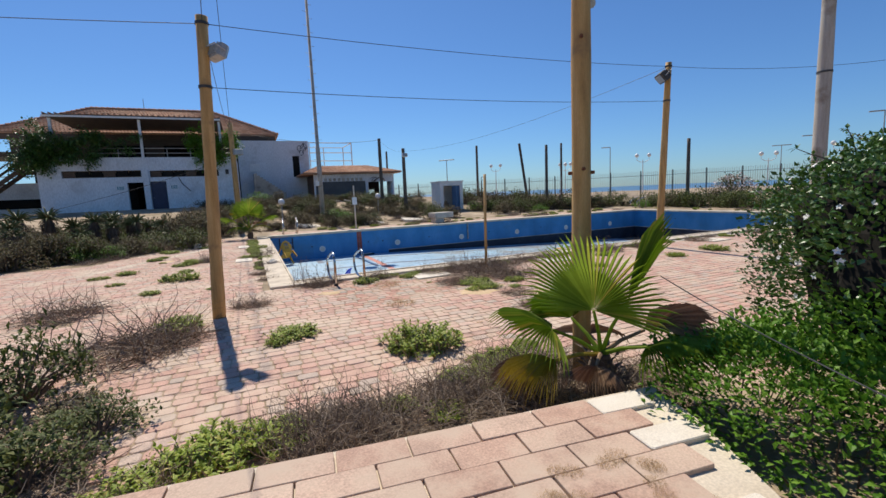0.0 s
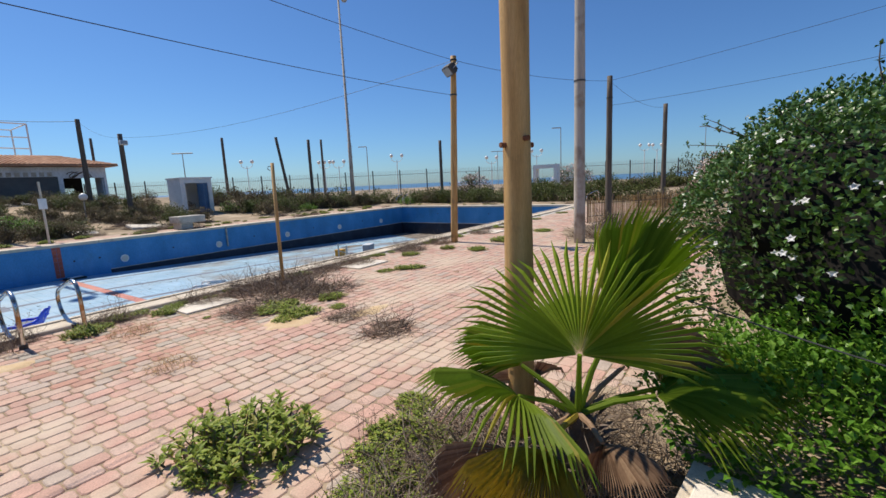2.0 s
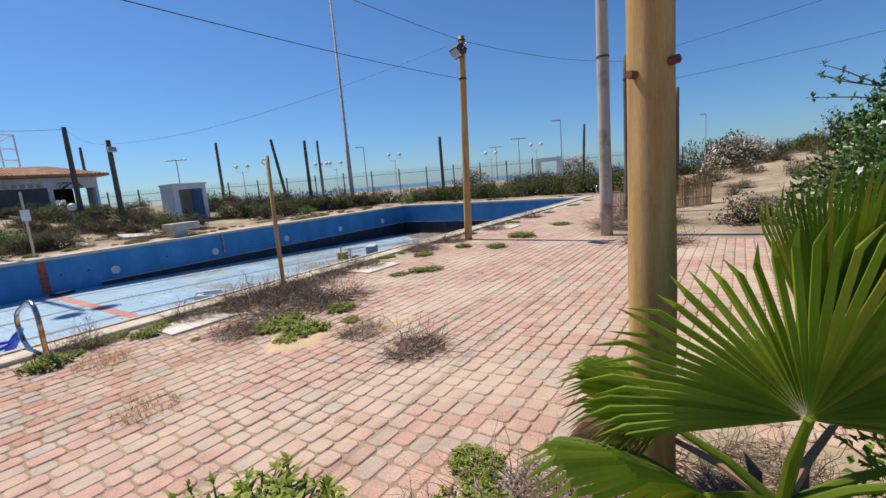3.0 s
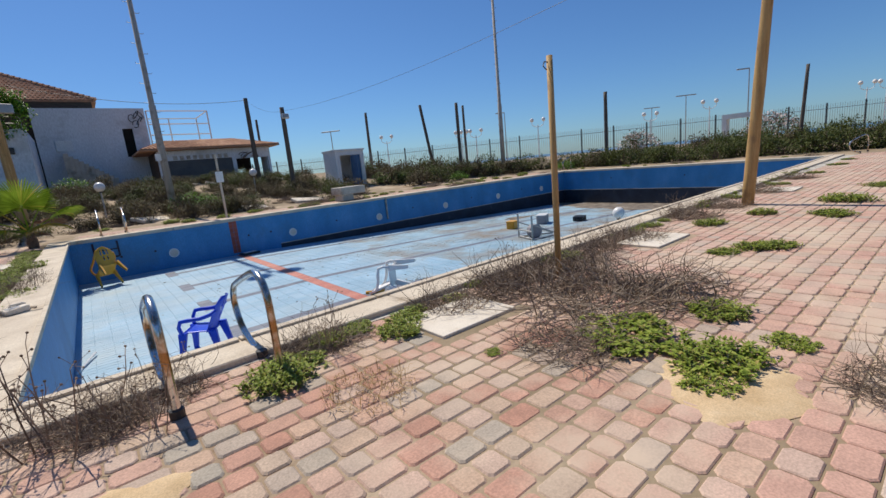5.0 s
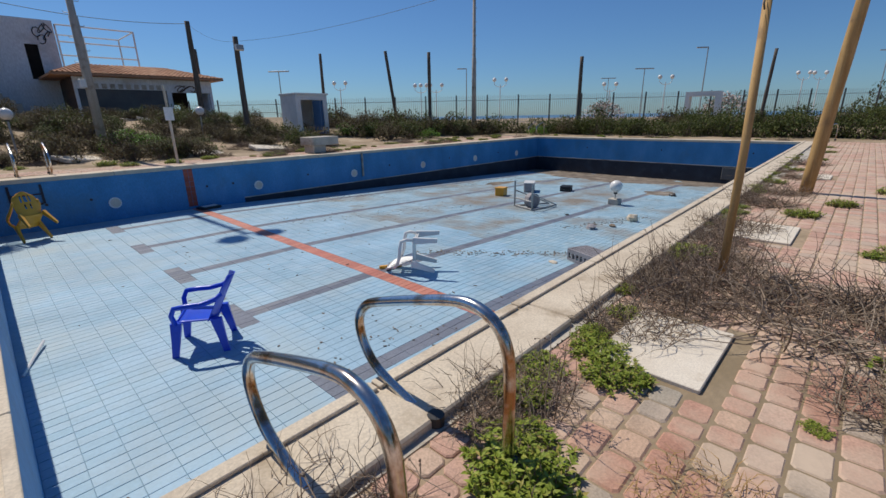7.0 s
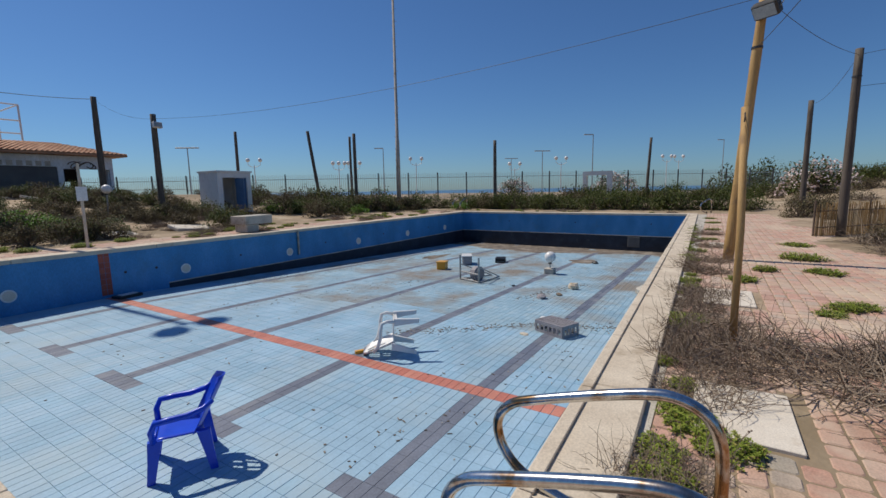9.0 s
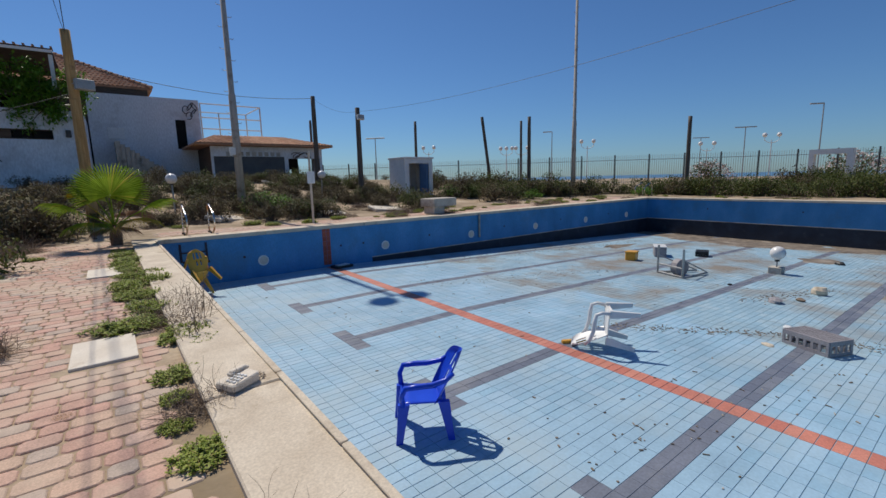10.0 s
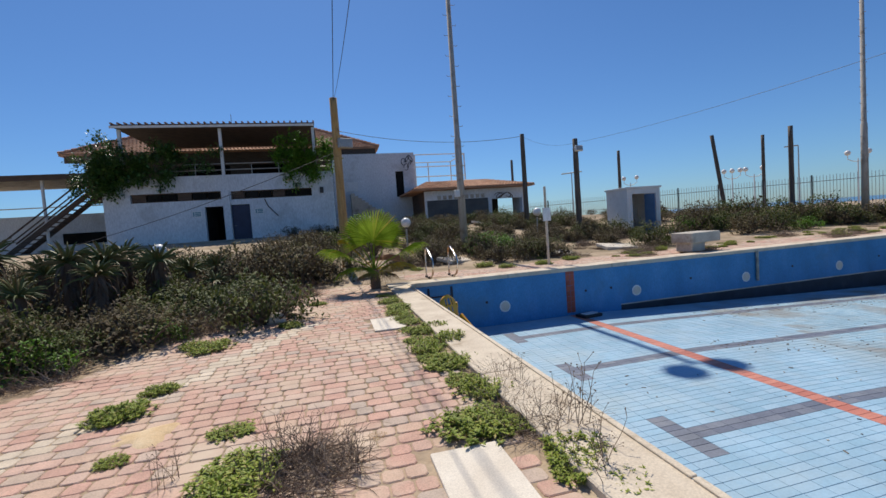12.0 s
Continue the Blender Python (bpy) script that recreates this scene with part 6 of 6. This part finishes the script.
crate(pose(8.55, 11.4, pool_z(8.55), 0, 1.9, 65), M_greyplastic, "grey plastic crate upside down on the pool floor", 0.7, 0.45, 0.24)
crate(pose(17.4, 16.6, pool_z(17.4), 0, 1.9, 20), M_black, "black plastic crate on the pool floor", 0.6, 0.4, 0.2)
o = thing("orange_box", pose(14.4, 17.7, pool_z(14.4), 0, 2, 15), "orange-yellow plastic box on the pool floor", "box")
part("body", MB().box(-0.22, 0.22, -0.17, 0.17, 0, 0.27, 0.03), M_yellowplastic, o)
part("rim", MB().box(-0.235, 0.235, -0.185, 0.185, 0.27, 0.31, 0.01), M_yellowplastic, o)
o = thing("grey_box", pose(16.2, 17.6, pool_z(16.2), 0, 2, 30), "pale grey box lying on the pool floor", "box")
part("body", MB().box(-0.45, 0.45, -0.2, 0.2, 0, 0.34, 0.04), M_greyplastic, o)
part("lid", MB().box(-0.46, 0.46, -0.21, 0.21, 0.345, 0.38, 0.015), M_whiteplastic, o)
tz = pool_z(13.3)
tr = thing("pool_trolley", pose(13.05, 15.4, tz, 0, 0, -20), "grey metal trolley frame with one wheel", "trolley")
for y in (-0.45, 0.45):
    part("upright", MB().tube([(-0.45, y, 0), (-0.45, y, 0.85)], 0.03, 8), M_metal, tr)
    part("base_rail", MB().tube([(-0.45, y, 0.04), (0.75, y * 0.4, 0.04)], 0.03, 8), M_metal, tr)
    part("brace", MB().tube([(-0.45, y, 0.55), (0.72, y * 0.4, 0.06)], 0.02, 8), M_metal, tr)
for z in (0.06, 0.3):
    part("cross_bar", MB().tube([(-0.45, -0.45, z), (-0.45, 0.45, z)], 0.025, 8), M_metal, tr)
part("wheel", MB().tube([(-0.1, -0.12, 0.24), (-0.1, -0.1, 0.24), (-0.1, 0.1, 0.24), (-0.1, 0.12, 0.24)], [0.19, 0.24, 0.24, 0.19], 18), M_greyplastic, tr, "grey wheel")
def rubble(x, y, z, s, m, label, name="rubble_lump", cat="debris", flat=0.5):
    r = random.Random(int(x * 31 + y * 17))
    mb = MB().ball((0, 0, 0), 1, 9)
    mb.v = [tuple(Vector(v) * (1 + 0.35 * noise.noise((v[0] * 1.5 + x, v[1] * 1.5 + y, v[2] * 1.5)))) for v in mb.v]
    ob = part(name, mb, m)
    ob.matrix_basis = pose(x, y, z + s * flat * 0.5, 0, 0, r.uniform(0, 360)) @ Matrix.Diagonal((s, s * 0.7, s * flat, 1))
    tagged(ob, label, cat, "debris in the pool")
rubble(13.4, 10.4, pool_z(13.4), 0.34, M_concrete, "grey lump of rubble on the pool floor")
rubble(13.1, 12.3, pool_z(13.1), 0.17, M_coping, "pale lump of foam rubble", flat=0.8)
rubble(11.4, 12.7, pool_z(11.4), 0.17, M_greyplastic, "crumpled grey plastic scrap")
rubble(12.0, 12.4, pool_z(12), 0.1, M_twig, "small brown twig debris lump")
rubble(9.5, 12.0, pool_z(9.5), 0.09, M_whiteplastic, "small flat white plastic scrap", flat=0.2)
rubble(8.1, 11.9, pool_z(8.1), 0.09, M_coping, "small flat pale foam scrap", flat=0.3)
rubble(12.6, 14.0, pool_z(12.6), 0.06, M_black, "small black rubber scrap lump")
rubble(19.0, 13.0, pool_z(19), 0.14, M_black, "small dark lump on the silt")
rubble(-1.9, 19.9, 0, 0.2, M_slab, "torn pale sack in the bed edge", flat=0.6)
mt_ = thing("black_tray", pose(5.65, 22.4, FLAT, 0, 0, 10), "black broken tray with a white scrap", "tray")
part("tray", MB().box(-0.3, 0.3, -0.2, 0.2, 0, 0.07, 0.02), M_black, mt_)
part("scrap", MB().box(-0.2, 0.22, -0.12, 0.1, 0.071, 0.09, 0.008), M_whiteplastic, mt_)
w_ = thing("wooden_batten", pose(5.75, 13.85, FLAT + 0.02, 0, 0, -30), "short yellow wooden batten on the pool floor", "batten")
part("batten", MB().box(-0.2, 0.2, -0.03, 0.03, -0.02, 0.03, 0.004), M_yellowplastic, w_)
s_ = thing("white_stick", pose(0.99, 14.5, FLAT + 0.02, 0, -2, 72), "thin white plastic stick on the pool floor", "stick")
part("stick", MB().tube([(-0.4, 0, 0), (0.4, 0, 0.02)], 0.016, 6), M_whiteplastic, s_)
ph = thing("telephone", pose(0.61, 12.85, 0.048, 0, 0, 28), "old cream push-button telephone lying on the coping", "telephone")
body = MB().box(-0.12, 0.1, -0.09, 0.09, 0, 0.05, 0.016)
body.v = [(x, y, z + (0.018 * (x + 0.12) / 0.22 if z > 0.02 else 0)) for x, y, z in body.v]
part("body", body, M_slab, ph)
for j in range(4):
    for i in range(3):
        part("key", MB().box(-0.09 + 0.03 * j, -0.07 + 0.03 * j, -0.06 + 0.03 * i, -0.04 + 0.03 * i, 0.048, 0.062 + 0.0025 * j, 0.004), M_whiteplastic, ph)
hs = MB().box(-0.02, 0.11, 0.035, 0.08, 0.064, 0.09, 0.014)
hs.box(-0.03, 0.015, 0.03, 0.085, 0.056, 0.078, 0.01)
hs.box(0.075, 0.12, 0.03, 0.085, 0.06, 0.082, 0.01)
part("handset", hs, M_slab, ph, "pale cream handset")
coil = [(0.12 + 0.05 * math.sin(t * 0.16) + 0.01 * math.cos(t * 1.6), -0.02 + 0.06 * math.cos(t * 0.16) + 0.01 * math.sin(t * 1.6), 0.012 + 0.004 * math.sin(t * 1.6)) for t in range(36)]
part("cord", MB().tube(coil, 0.006, 5), M_coping, ph, "coiled cream cord")
for x, y, a in ((7.6, 40.5, 20), (8.6, 39.5, 60), (13.0, 38.0, 10), (10.0, 27.0, 5), (3.5, 27.5, 40), (7.2, 26.8, 15)):
    sl = thing("broken_slab", pose(x, y, ground_z(x, y) + 0.05, 12, 5, a), "broken pale concrete slab in the weeds", "slab", "broken slabs")
    part("slab", MB().box(-0.8, 0.8, -0.35, 0.35, -0.05, 0.08, 0.03), M_slab, sl)

def sand_patch(x, y, rx, ry, seed):
    """A thin uneven spill of sand over the pavers."""
    n, rings = 28, 5
    v = [(0, 0, 0.014)]
    for q in range(1, rings + 1):
        for k in range(n):
            a = 2 * math.pi * k / n
            f = q / rings * (0.8 + 0.5 * noise.noise((math.cos(a) * 1.6 + seed, math.sin(a) * 1.6, seed)))
            v.append((rx * f * math.cos(a), ry * f * math.sin(a), 0.014 * (1 - (q / rings) ** 2) - (0.008 if q == rings else 0) + 0.003 * noise.noise((k * 0.7, q, seed))))
    f = [(0, 1 + k, 1 + (k + 1) % n) for k in range(n)]
    for q in range(rings - 1):
        f += [(1 + q * n + k, 1 + (q + 1) * n + k, 1 + (q + 1) * n + (k + 1) % n, 1 + q * n + (k + 1) % n) for k in range(n)]
    ob = part("sand_patch", MB().add(v, f), M_sand, smooth=True)
    ob.matrix_basis = pose(x, y, 0.002)
    tagged(ob, "thin spill of yellow sand over the pavers", "sand", "sand spills")
for k, (x, y, rx, ry) in enumerate(((3.75, 6.75, 0.42, 0.36), (-2.3, 15.85, 0.3, 0.22), (1.35, 8.15, 0.3, 0.16), (4.6, 6.1, 0.4, 0.2))):
    sand_patch(x, y, rx, ry, 2.7 * k + 1)

# ---- platform at the start, slabs ----
plat = thing("raised_terrace", pose(0, 0, 0), "low raised terrace paved with worn pink slabs", "terrace", kind="structure")
top, zt = [(-6, 3.15), (-0.34, 2.52), (0.34, 2.43), (1.12, 2.33), (1.95, 2.24), (2.64, 2.15), (2.5, 1.69), (2.21, 1.1), (1.92, 0.4), (1.7, -6), (-6, -6)], 0.325
n = len(top)
mb = MB().add([(x, y, -0.1) for x, y in top] + [(x, y, zt) for x, y in top], [tuple(range(2 * n - 1, n - 1, -1))] + [(i, i + n, (i + 1) % n + n, (i + 1) % n) for i in range(n)])
mb.f = [tuple(reversed(f)) for f in mb.f]
part("terrace_body", mb, M_coping, plat)
def inside(x, y, poly):
    c = False
    for i in range(len(poly)):
        (x1, y1), (x2, y2) = poly[i], poly[i - 1]
        if (y1 > y) != (y2 > y) and x < (x2 - x1) * (y - y1) / (y2 - y1) + x1:
            c = not c
    return c
big = MB().box(-0.195, 0.195, -0.098, 0.098, -0.02, 0.025, 0.006).mesh("terrace_slab", M_terrace)
bigc = MB().box(-0.195, 0.195, -0.095, 0.095, -0.02, 0.025, 0.012).mesh("terrace_slab_cream", M_slab)
r = random.Random(12)
count = 0
ca, sa = math.cos(radians(-7)), math.sin(radians(-7))
for j in range(-24, 16):
    for i in range(-9, 10):
        u, v = 0.402 * i + (0.2 if j % 2 else 0), 0.202 * j
        x, y = 0.9 + u * ca - v * sa, 1.0 + u * sa + v * ca
        if y > -1.6 and all(inside(x + dx, y + dy, top) for dx, dy in ((-0.12, -0.07), (0.12, -0.07), (0.12, 0.07), (-0.12, 0.07))) and count < 300:
            cream = x > 1.78 + 0.24 * (y - 0.6)
            ob = part("terrace_slab", bigc if cream else big, None, plat)
            ob.matrix_basis = pose(x, y, zt + 0.002 + r.uniform(-0.004, 0.004), r.uniform(-0.5, 0.5), r.uniform(-0.5, 0.5), -7 + r.uniform(-0.6, 0.6))
            count += 1

SLABS = [(-0.35, 0.1, 14.05, 14.75), (-0.36, 0.1, 18.3, 19.15), (3.24, 4.02, 8.4, 8.95), (6.6, 7.5, 8.4, 8.95), (12.5, 13.3, 8.4, 8.95)]
for a, b, c, d in SLABS:
    sl = thing("pale_slab", pose((a + b) / 2, (c + d) / 2, 0), "flat pale square slab set in the paving", "slab", "pale slabs")
    part("slab", MB().box(-(b - a) / 2, (b - a) / 2, -(d - c) / 2, (d - c) / 2, -0.03, 0.014, 0.008), M_slab, sl)

# ---- pool floor tiles ----
def box_run(items, name, mats, parent, label, z_of=None):
    """Many small chamfered blocks joined into one mesh: items are (cx, cy, z, lx, ly, material index, turn)."""
    mb = MB()
    for cx, cy, z, lx, ly, mi, ch in items:
        hx, hy = lx / 2, ly / 2
        ring = [(-hx + ch, -hy), (hx - ch, -hy), (hx, -hy + ch), (hx, hy - ch), (hx - ch, hy), (-hx + ch, hy), (-hx, hy - ch), (-hx, -hy + ch)]
        e = 0.006
        vv = [(cx + x, cy + y, z - 0.035) for x, y in ring] + [(cx + x, cy + y, z - 0.006) for x, y in ring] + [(cx + x * (1 - e / hx), cy + y * (1 - e / hy), z) for x, y in ring]
        ff = [tuple(range(16, 24))]
        for g in (0, 8):
            ff += [(g + k, g + (k + 1) % 8, g + 8 + (k + 1) % 8, g + 8 + k) for k in range(8)]
        mb.add(vv, ff, mi)
    return tagged(part(name, mb, mats, parent, label), kind="stuff")

def tile_kind(cx, cy):
    if RED_X[0] - 0.02 < cx < RED_X[1] + 0.02:
        return 2
    for ly in LANES:
        if abs(cy - ly) < 0.13 and cx > 3.1:
            return 1
        if abs(cy - ly) < 0.45 and 2.96 < cx < 3.22:
            return 1
    if cx > 8.5 + 1.2 * noise.noise((cx * 0.4, cy * 0.4, 3)) and cx < 23 + 2.0 * noise.noise((cx * 0.5, cy * 0.5, 8)):
        return 3
    if cx >= 21:
        return 4 if noise.noise((cx * 0.6, cy * 0.5, 1)) > -0.35 else 3
    return 0
PITCH_X, PITCH_Y = 0.26, 0.126
tiles, near_tiles = MB(), []
r = random.Random(5)
nx_, ny_ = int((PX1 - PX0) / PITCH_X), int((PY1 - PY0) / PITCH_Y)
for i in range(nx_ + 1):
    for j in range(ny_ + 1):
        x0, y0 = PX0 + i * PITCH_X, PY0 + j * PITCH_Y
        x1, y1 = min(x0 + PITCH_X - 0.002, PX1), min(y0 + PITCH_Y - 0.005, PY1)
        if x1 - x0 < 0.03 or y1 - y0 < 0.03:
            continue
        k = tile_kind((x0 + x1) / 2, (y0 + y1) / 2)
        if 2.9 < x0 < 4.7 and 11.0 < y0 < 12.6 or 2.7 < x0 < 3.2 and 12.6 < y0 < 13.9:
            if len(near_tiles) < 300:
                near_tiles.append((x0, x1, y0, y1, k))
                continue
        za, zb = pool_z(x0), pool_z(x1)
        dz = r.uniform(-0.0008, 0.0008)
        tiles.add([(x0, y0, za - 0.008), (x1, y0, zb - 0.008), (x1, y1, zb - 0.008), (x0, y1, za - 0.008), (x0 + 0.002, y0 + 0.002, za + dz), (x1 - 0.002, y0 + 0.002, zb + dz), (x1 - 0.002, y1 - 0.002, zb + dz), (x0 + 0.002, y1 - 0.002, za + dz)],
                  [(4, 5, 6, 7), (0, 1, 5, 4), (1, 2, 6, 5), (2, 3, 7, 6), (3, 0, 4, 7)], k)
TM = [M_tile, M_lane, M_red, M_tile_old, M_silt]
tagged(part("floor_tiles", tiles, TM, pool, "pale blue floor tiles with dark lane lines and a red line"), kind="stuff")
shared = {}
for x0, x1, y0, y1, k in near_tiles:
    if k not in shared:
        shared[k] = MB().box(-(PITCH_X - 0.002) / 2, (PITCH_X - 0.002) / 2, -(PITCH_Y - 0.005) / 2, (PITCH_Y - 0.005) / 2, -0.008, 0.0, 0.002).mesh("floor_tile", TM[k])
    ob = part("floor_tile", shared[k], None, pool)
    ob.location = ((x0 + x1) / 2, (y0 + y1) / 2, pool_z(x0) + r.uniform(-0.0008, 0.0008))
# silt drifts and stains on the floor
def drift(cx, cy, rx, ry, seed):
    mb = MB()
    n, rings = 26, 4
    v = [(cx, cy, pool_z(cx) + 0.012)]
    for q in range(1, rings + 1):
        for k in range(n):
            a = 2 * math.pi * k / n
            f = q / rings * (0.75 + 0.45 * noise.noise((math.cos(a) * 1.7 + seed, math.sin(a) * 1.7, seed)))
            x, y = cx + rx * f * math.cos(a), cy + ry * f * math.sin(a)
            x, y = min(max(x, PX0 + 0.01), PX1 - 0.01), min(max(y, PY0 + 0.01), PY1 - 0.01)
            v.append((x, y, pool_z(x) + (0.012 * (1 - q / rings)) + (0.003 if q < rings else -0.001)))
    f = [(0, 1 + k, 1 + (k + 1) % n) for k in range(n)]
    for q in range(rings - 1):
        f += [(1 + q * n + k, 1 + (q + 1) * n + k, 1 + (q + 1) * n + (k + 1) % n, 1 + q * n + (k + 1) % n) for k in range(n)]
    mb.add(v, f)
    tagged(part("silt_drift", mb, M_silt, smooth=True), "thin drift of dry dark silt on the pool floor", "silt", "silt drifts")
for k, (x, y, a, b) in enumerate(((23.5, 17.5, 2.3, 5.0), (24.5, 12.5, 1.3, 2.4), (19.5, 13.6, 1.2, 0.7), (17.5, 20.0, 1.8, 0.5))):
    drift(x, y, a, b, k * 3.1 + 1)

litter = MB()
lr = random.Random(23)
for (xa, ya), (xb, yb), spread, n in (((6.8, 14.2), (9.2, 11.6), 0.2, 260), ((9.0, 11.8), (9.6, 9.9), 0.3, 240), ((11.0, 13.2), (14.0, 12.2), 0.3, 160), ((6.0, 19.0), (12.0, 17.0), 0.5, 120), ((4.0, 17.0), (22.0, 13.0), 4.0, 260), ((8.0, 21.3), (20.0, 20.5), 0.5, 260), ((3.2, 12.4), (9.0, 10.0), 0.8, 90)):
    for _ in range(n):
        t = lr.random()
        x, y = xa + (xb - xa) * t + lr.gauss(0, spread * 0.5), ya + (yb - ya) * t + lr.gauss(0, spread * 0.5)
        if not (PX0 + 0.2 < x < PX1 - 0.2 and PY0 + 0.45 < y < PY1 - 0.2):
            continue
        a, l, w = lr.uniform(0, 3.14), lr.choice((0.02, 0.02, 0.03, 0.04, 0.06)), lr.uniform(0.008, 0.02)
        m = pose(x, y, pool_z(x) + 0.004, lr.uniform(-8, 8), lr.uniform(-8, 8), math.degrees(a))
        litter.box(-l / 2, l / 2, -w / 2, w / 2, -0.002, 0.006, 0, m)
tagged(part("pool_litter", litter, M_litter), "scattered twigs and flakes on the pool floor", "litter", kind="stuff")

# ---- paving ----
paving = thing("paving", pose(0, 0, 0), "worn pink and grey tumbled pavers with sandy joints", "paving", kind="structure")
def band_x(y):
    return -3.15 + 0.514 * (y - 15.8)
def paved(x, y):
    if any(a - 0.03 < x < b + 0.03 and c - 0.03 < y < d + 0.03 for a, b, c, d in SLABS):
        return False
    if inside(x, y, [(px, py + 0.05) for px, py in top]):
        return False
    if y < PY0 - 0.45:
        return -7.5 < x < 26.5 and y > 2.2 and (x < 11 or y > 6.2 + 0.5 * math.sin(x)) and not (1.0 < x < 3.8 and y < 3.1)
    if y < PY1 + 1.0 and x < PX0 - 0.6:
        left = -7.5 if y < 16.4 else -4.4 + (y - 16.4) * 0.42
        return x > left
    return PY1 + 0.52 < y < 26.3 and 1.0 < x < 26.3 and noise.noise((x * 0.35, y * 0.8, 4)) > -0.25
r = random.Random(8)
items, near = [], []
ROW = 0.142
y = 2.2
row = 0
while y < 26.3:
    x = -7.5 + r.uniform(0, 0.15)
    xmax = 26.5 if (y < PY0 - 0.5 or y > PY1) else 0.3
    while x < xmax:
        L = r.choice((0.14, 0.14, 0.21, 0.2, 0.17))
        cx, cy = x + L / 2, y + ROW / 2
        x += L
        gap = noise.noise((cx * 0.55, cy * 0.55, 9))
        if not paved(cx, cy) or (gap < -0.75):
            continue
        cream = abs(cx - band_x(cy)) < 0.16 and 14.0 < cy < 19.4
        sink = -0.005 * max(0, noise.noise((cx * 0.8, cy * 0.8, 2))) + r.uniform(-0.003, 0.003)
        it = (cx, cy, sink, L - 0.009, ROW - 0.009, 1 if cream else 0, 0.022)
        if len(near) < 300 and not cream and 1.4 < cx < 4.0 and 6.85 < cy < 8.7:
            near.append(it)
        else:
            items.append(it)
    y += ROW
    row += 1
box_run(items, "pavers", [M_paver, M_cream], paving, "tumbled pink, tan and grey pavers")
shapes = {}
for cx, cy, z, lx, ly, mi, ch in near:
    key = round(lx, 3)
    if key not in shapes:
        shapes[key] = MB().box(-lx / 2, lx / 2, -ly / 2, ly / 2, -0.035, 0.0, 0.02).mesh("paver", M_paver_one)
    ob = part("paver", shapes[key], None, paving)
    ob.location, ob.rotation_euler = (cx, cy, z), (0, 0, r.uniform(-0.02, 0.02))
